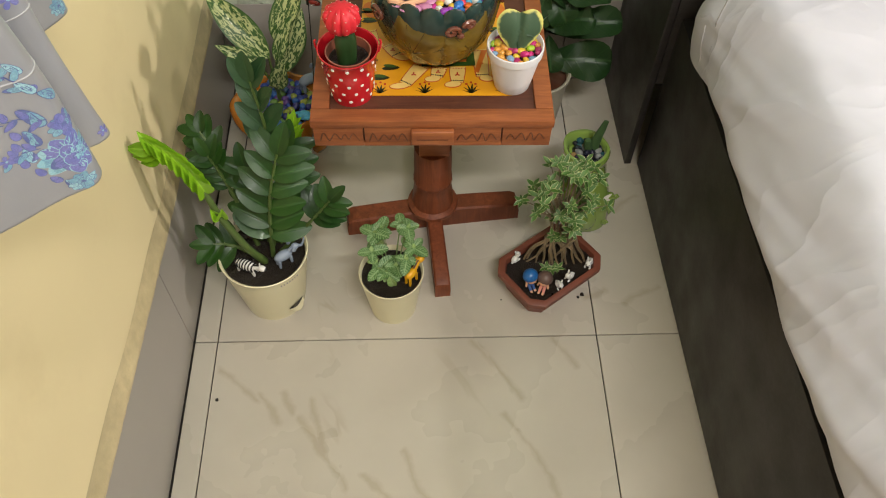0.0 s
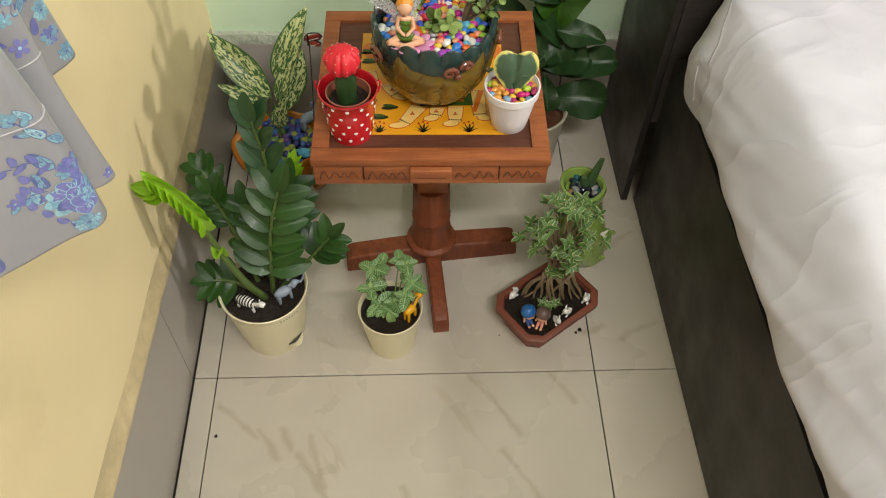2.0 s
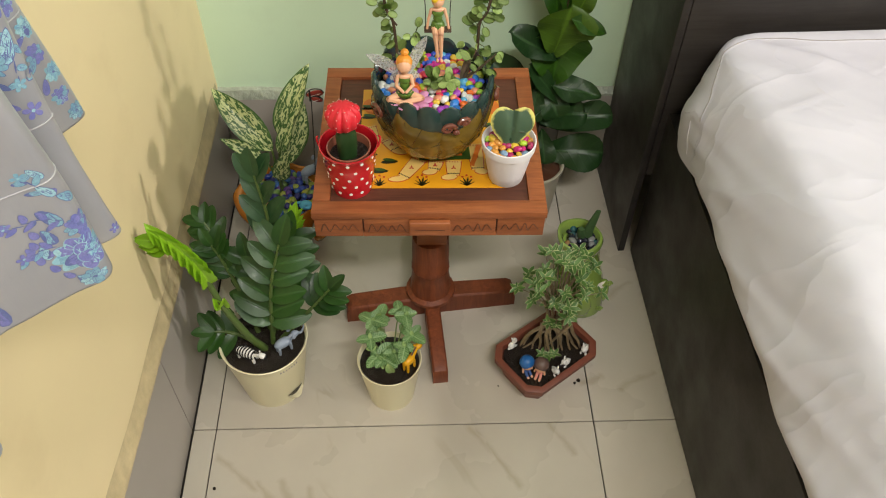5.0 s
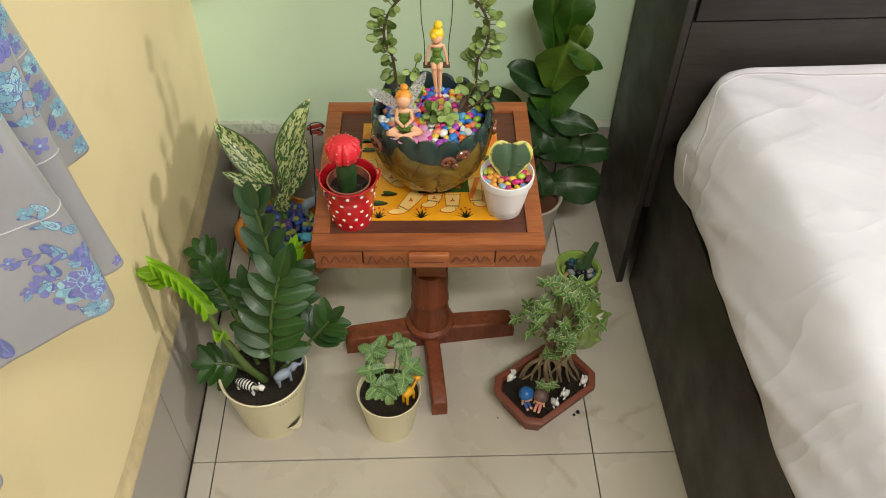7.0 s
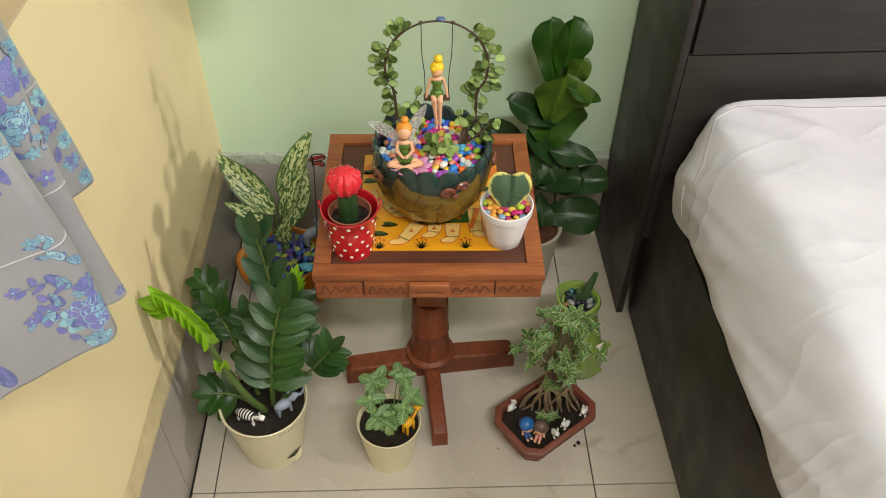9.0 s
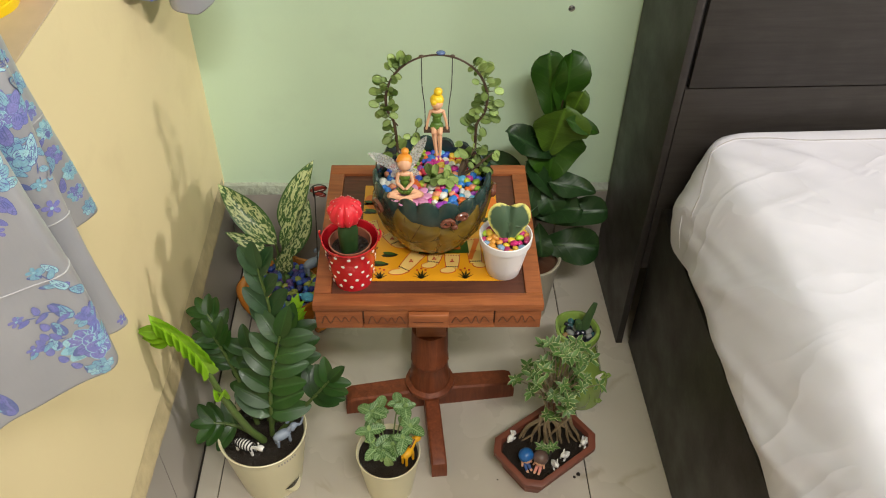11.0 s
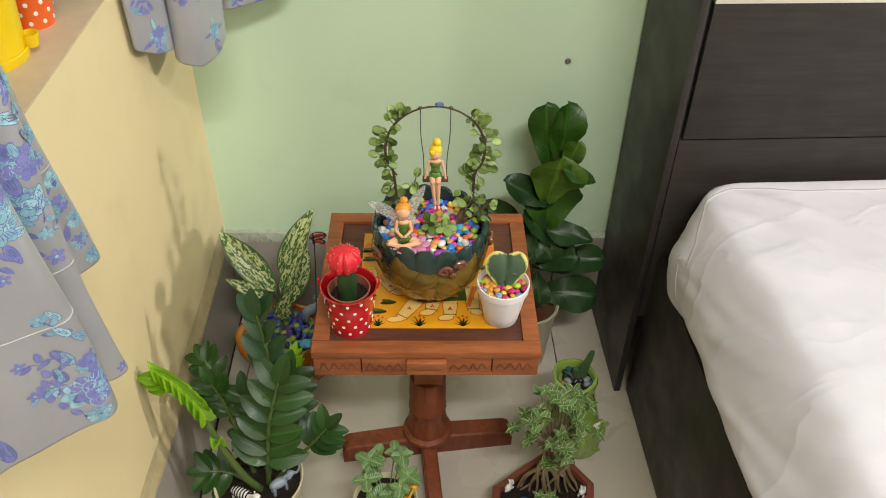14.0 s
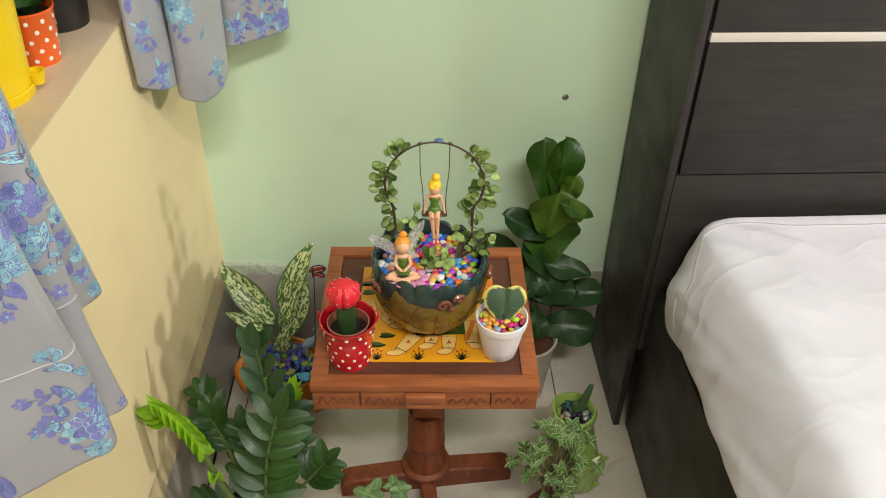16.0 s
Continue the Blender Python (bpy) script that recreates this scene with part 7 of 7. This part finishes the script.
def folded_cloth(stations, seed, lean=None):
    """Cloth over plan stations (x, y); u runs along them, v is the height. It leans back by lean(u) per metre above 0.68."""
    path = smooth_path([(x, y, 0) for x, y in stations], 8)
    lens = [0.0]
    for a, b in zip(path, path[1:]):
        lens.append(lens[-1] + (b - a).length)

    def place(u, v):
        u = min(max(u, 0.0), lens[-1])
        x, y = float(np.interp(u, lens, [p.x for p in path])), float(np.interp(u, lens, [p.y for p in path]))
        y -= lean(y) * (v - 0.68) if lean else 0.0
        return Vector((x + 0.005 * noise.noise(Vector((u * 14, v * 7, seed))), y + 0.004 * noise.noise(Vector((u * 14, v * 7, seed + 4))), v))

    def on(u, v):
        p = place(u, v)
        out = (place(u + 0.003, v) - place(u - 0.003, v)).cross(Vector((0, 0, 1))).normalized()
        return p, out if out.dot(Vector((0.5, -1, 0))) > 0 else -out
    return on, lens, path


near = thing("curtain", (0, 0, 0), "silvery curtain printed with blue flowers, gathered aside in pleats", "curtain", "window curtains")
plan = [(-0.018, -0.022), (0.010, -0.028), (0.023, -0.040), (0.019, -0.056), (-0.004, -0.086), (-0.008, -0.112), (0.024, -0.146), (0.066, -0.168), (0.083, -0.180), (0.077, -0.194), (0.052, -0.207), (0.046, -0.213), (0.062, -0.216),
        (0.081, -0.217), (0.088, -0.226), (0.086, -0.236), (0.070, -0.246), (0.045, -0.265), (0.016, -0.285), (0.0, -0.31), (0.02, -0.35), (0.05, -0.38), (0.01, -0.43), (0.05, -0.50), (0.01, -0.56), (0.045, -0.64)]
on, lens, path = folded_cloth(plan, 1.0, table_of([(-0.24, 0.13), (-0.18, 0.12), (-0.05, 0.24)]))


def along(y):
    """Length along the near curtain at which its plan reaches y."""
    return next(a for a, p in zip(lens, path) if p.y <= y)


u1, u2, u3 = along(-0.042), along(-0.181), along(-0.236)
near_hem = lambda u: 0.680 + 0.004 * math.sin(u * 23) + 0.006 * max(0.0, 1 - u / 0.03)
cloth = hung_cloth(near, on, near_hem, lens[-1], 2.10, lambda u: 0.808 + 0.006 * math.sin(u * 31))
pr = Print(on, 21, near_hem, lens[-1])
# first fold: a dense band beside its crest
for k in range(9):
    pr.peony(u1 + 0.006 + 0.006 * (k % 2), 0.697 + 0.026 * k, 0.0105, VIOLET if k % 2 else CYAN, PALE if k % 3 else DEEP)
    pr.leaf(u1 + 0.020, 0.740 + 0.026 * k, 0.0085, 1.9 + 0.4 * (k % 3), CYAN if k % 2 else VIOLET)
# second fold
pr.floret(u2 + 0.004, 0.688, 0.0050)
pr.floret(u2 + 0.012, 0.828, 0.0070)
pr.sprig(u2 + 0.024, 0.872, 0.036, -1.5, 5)
pr.sprig(u2 + 0.004, 0.880, 0.030, -1.3, 4, CYAN)
pr.peony(u2 + 0.022, 0.880, 0.017, CYAN, DEEP)
pr.peony(u2 + 0.008, 0.912, 0.014, VIOLET, DEEP)
for k in range(6):
    pr.leaf(u2 - 0.004 + 0.012 * (k % 3), 0.858 + 0.022 * k, 0.012, 2.4 - 0.5 * k, (CYAN, PALE, VIOLET)[k % 3])
# third fold: a spray that wraps its crest
for du, dv, s_ in ((0.010, 0.769, 0.011), (0.016, 0.752, 0.009), (0.004, 0.795, 0.008), (0.022, 0.738, 0.008), (-0.004, 0.752, 0.010), (0.010, 0.694, 0.008), (0.004, 0.813, 0.007), (-0.006, 0.780, 0.009)):
    pr.leaf(u3 + du, dv, s_, 1.0 + 20 * du, (CYAN, PALE)[s_ < 0.009])
for du, dv in ((0.023, 0.760), (0.026, 0.750), (0.027, 0.733), (0.022, 0.719), (0.030, 0.742), (0.002, 0.793), (0.017, 0.706)):
    pr.petal(u3 + du, dv, 0.0048, 0.0024, 0.6 + 30 * du, VIOLET)
pr.sprig(u3 + 0.004, 0.762, 0.036, 0.45, 6)
pr.sprig(u3 + 0.010, 0.735, 0.026, 0.3, 5)
pr.sprig(u3 + 0.004, 0.790, 0.026, 1.2, 4, CYAN)
pr.peony(u3 + 0.001, 0.724, 0.021, VIOLET, PALE)
pr.peony(u3 - 0.004, 0.752, 0.011, VIOLET, DEEP)
pr.peony(u3 + 0.004, 0.694, 0.010, CYAN, DEEP)
pr.leaf(u3 + 0.074, 0.700, 0.016, 1.5, VIOLET)
pr.leaf(u3 + 0.082, 0.704, 0.012, 1.0, CYAN)
pr.peony(u3 + 0.006, 0.902, 0.017, CYAN, DEEP)
pr.peony(u3 - 0.008, 0.925, 0.013, VIOLET, PALE)
for k in range(7):
    pr.leaf(u3 + 0.016 * math.cos(k * 0.9) + 0.008, 0.900 + 0.024 * math.sin(k * 0.9), 0.009, k * 0.9, (CYAN, PALE, VIOLET)[k % 3])
pr.sprig(u3 + 0.012, 0.882, 0.024, -1.3, 4)
pr.sprig(u3 + 0.022, 0.884, 0.022, -0.9, 4)
for k in range(26):
    u, v = pr.r.choice((u1 + 0.004, u2 - 0.004, u3 - 0.006)) + pr.r.uniform(0.0, 0.034), pr.r.uniform(0.885, 1.02)
    if k % 3 == 0:
        pr.peony(u, v, pr.r.uniform(0.009, 0.014), pr.r.choice((CYAN, VIOLET)), pr.r.choice((PALE, DEEP, VIOLET)))
    pr.leaf(u + 0.012, v - 0.010, pr.r.uniform(0.006, 0.010), pr.r.uniform(0, 6.28), pr.r.choice((CYAN, PALE, VIOLET, CYAN)))
for u, v, size, turn in ((u3 + 0.055, 0.93, 0.017, 0.3), (u3 + 0.02, 0.99, 0.018, 1.0), (u2 + 0.01, 0.985, 0.017, 1.4), (u1 + 0.02, 0.985, 0.017, 2.0), (u3 + 0.12, 0.80, 0.018, 0.4), (u3 + 0.22, 0.86, 0.018, 1.2), (u3 + 0.32, 0.80, 0.018, 2.2)):
    pr.spray(u, v, size, turn)
pr.done(cloth)

far = thing("curtain", (0, 0, 0), "silvery curtain printed with blue flowers, bunched in the corner", "curtain", "window curtains")
for plan, hems, seed, flowers in (
        ([(-0.038, 0.345), (-0.033, 0.328), (-0.024, 0.332), (-0.010, 0.352), (-0.001, 0.378), (-0.006, 0.41), (-0.02, 0.45)], [(0, 0.728), (0.02, 0.716), (0.05, 0.700), (0.09, 0.690), (0.15, 0.70)], 2.0,
         ((0.058, 0.722, 0.016), (0.040, 0.790, 0.012), (0.070, 0.850, 0.016), (0.030, 0.905, 0.016))),
        ([(-0.004, 0.400), (0.002, 0.384), (0.014, 0.380), (0.034, 0.390), (0.051, 0.422), (0.058, 0.450), (0.050, 0.475), (0.03, 0.50)], [(0, 0.684), (0.02, 0.672), (0.05, 0.661), (0.09, 0.664), (0.15, 0.69)], 5.0,
         ((0.086, 0.700, 0.013), (0.028, 0.800, 0.019), (0.070, 0.850, 0.016), (0.030, 0.900, 0.018))),
        ([(0.134, 0.556), (0.138, 0.540), (0.128, 0.530), (0.105, 0.526), (0.075, 0.518), (0.048, 0.510), (0.02, 0.525)], [(0, 0.718), (0.02, 0.710), (0.05, 0.700), (0.11, 0.690), (0.16, 0.69)], 8.0,
         ((0.026, 0.728, 0.016), (0.062, 0.718, 0.014), (0.040, 0.770, 0.018), (0.080, 0.780, 0.018), (0.050, 0.830, 0.018), (0.100, 0.720, 0.014)))):
    on, lens, path = folded_cloth(plan, seed)
    cloth = hung_cloth(far, on, table_of(hems), lens[-1], 2.10)
    pr = Print(on, int(seed), table_of(hems), lens[-1])
    for u, v, size in flowers:
        pr.peony(u, v, size, pr.r.choice((VIOLET, CYAN)), pr.r.choice((PALE, DEEP)))
        for k in range(4):
            t = k * 1.6 + v * 9
            pr.leaf(u + size * 1.25 * math.cos(t), v + size * 1.25 * math.sin(t), size * 0.5, t, (CYAN, PALE, VIOLET, CYAN)[k])
        pr.sprig(u, v - size, size * 1.4, -1.4 + 0.5 * math.sin(v * 40), 4)
    for k in range(14 if seed > 6 else 7):
        u, v = pr.r.uniform(0.02, 0.12), pr.r.uniform(0.74 if seed < 6 else 0.71, 0.92)
        pr.leaf(u, v, pr.r.uniform(0.007, 0.012), pr.r.uniform(0, 6.28), pr.r.choice((CYAN, PALE, VIOLET, CYAN)))
        if k % 2:
            pr.peony(u + 0.012, v + 0.012, pr.r.uniform(0.009, 0.013), pr.r.choice((CYAN, VIOLET)), pr.r.choice((PALE, DEEP)))
    pr.done(cloth)
rod = thing("curtain_rod", (0.02, -0.4, 2.13), "thin metal curtain rod above the window", "curtain rod", kind="structure")
part("rod", tube([(0, -1.0, 0), (0, 0.97, 0)], 0.009, None, 10), M["metal"], rod)

# ---- pieces of floor and skirting, last ----
J = 0.0009
xs = [WL + 0.0062, 0.0] + [0.6 * k for k in range(1, 5)] + [WR]
ys = [WF] + [-0.6 * k for k in range(4, -1, -1)] + [WB]
for x0, x1 in zip(xs, xs[1:]):
    for y0, y1 in zip(ys, ys[1:]):
        part("tile", box((x0 + J, y0 + J, -0.004), (x1 - J, y1 - J, 0.0), 0.0006, 1), M["tile"], floor, smooth=False)
for y0, y1 in zip(ys, ys[1:]):
    ye = y1 - J - (0.012 if y1 == WB else 0)
    bm = bmesh.new()
    cuts = [y0 + J] + ([-0.7] if y0 < -0.7 < y1 else []) + ([0.105] if y0 < 0.105 < ye else []) + [ye]
    rings = [[bm.verts.new((x, y, z)) for x, z in ((WL + 0.0005, 0.0005), (WL + 0.0042, 0.0005), (WL + 0.0042, skirt_top(y) - 0.001), (WL + 0.0005, skirt_top(y) - 0.001))] for y in cuts]
    for a, b in zip(rings, rings[1:]):
        for k in range(4):
            bm.faces.new((a[k], a[(k + 1) % 4], b[(k + 1) % 4], b[k]))
    bm.faces.new(rings[0][::-1])
    bm.faces.new(rings[-1])
    part("skirting_tile", bm, M["skirting"], wall_left, smooth=False)
for x0, x1 in zip(xs[1:], xs[2:]):
    a = WL + 0.0047 if x0 == 0.0 else x0 + J
    part("skirting_tile", box((a, WB - 0.011, 0.0005), (x1 - J, WB - 0.0005, 0.190), 0.0008, 1), M["skirting"], wall_back, smooth=False)
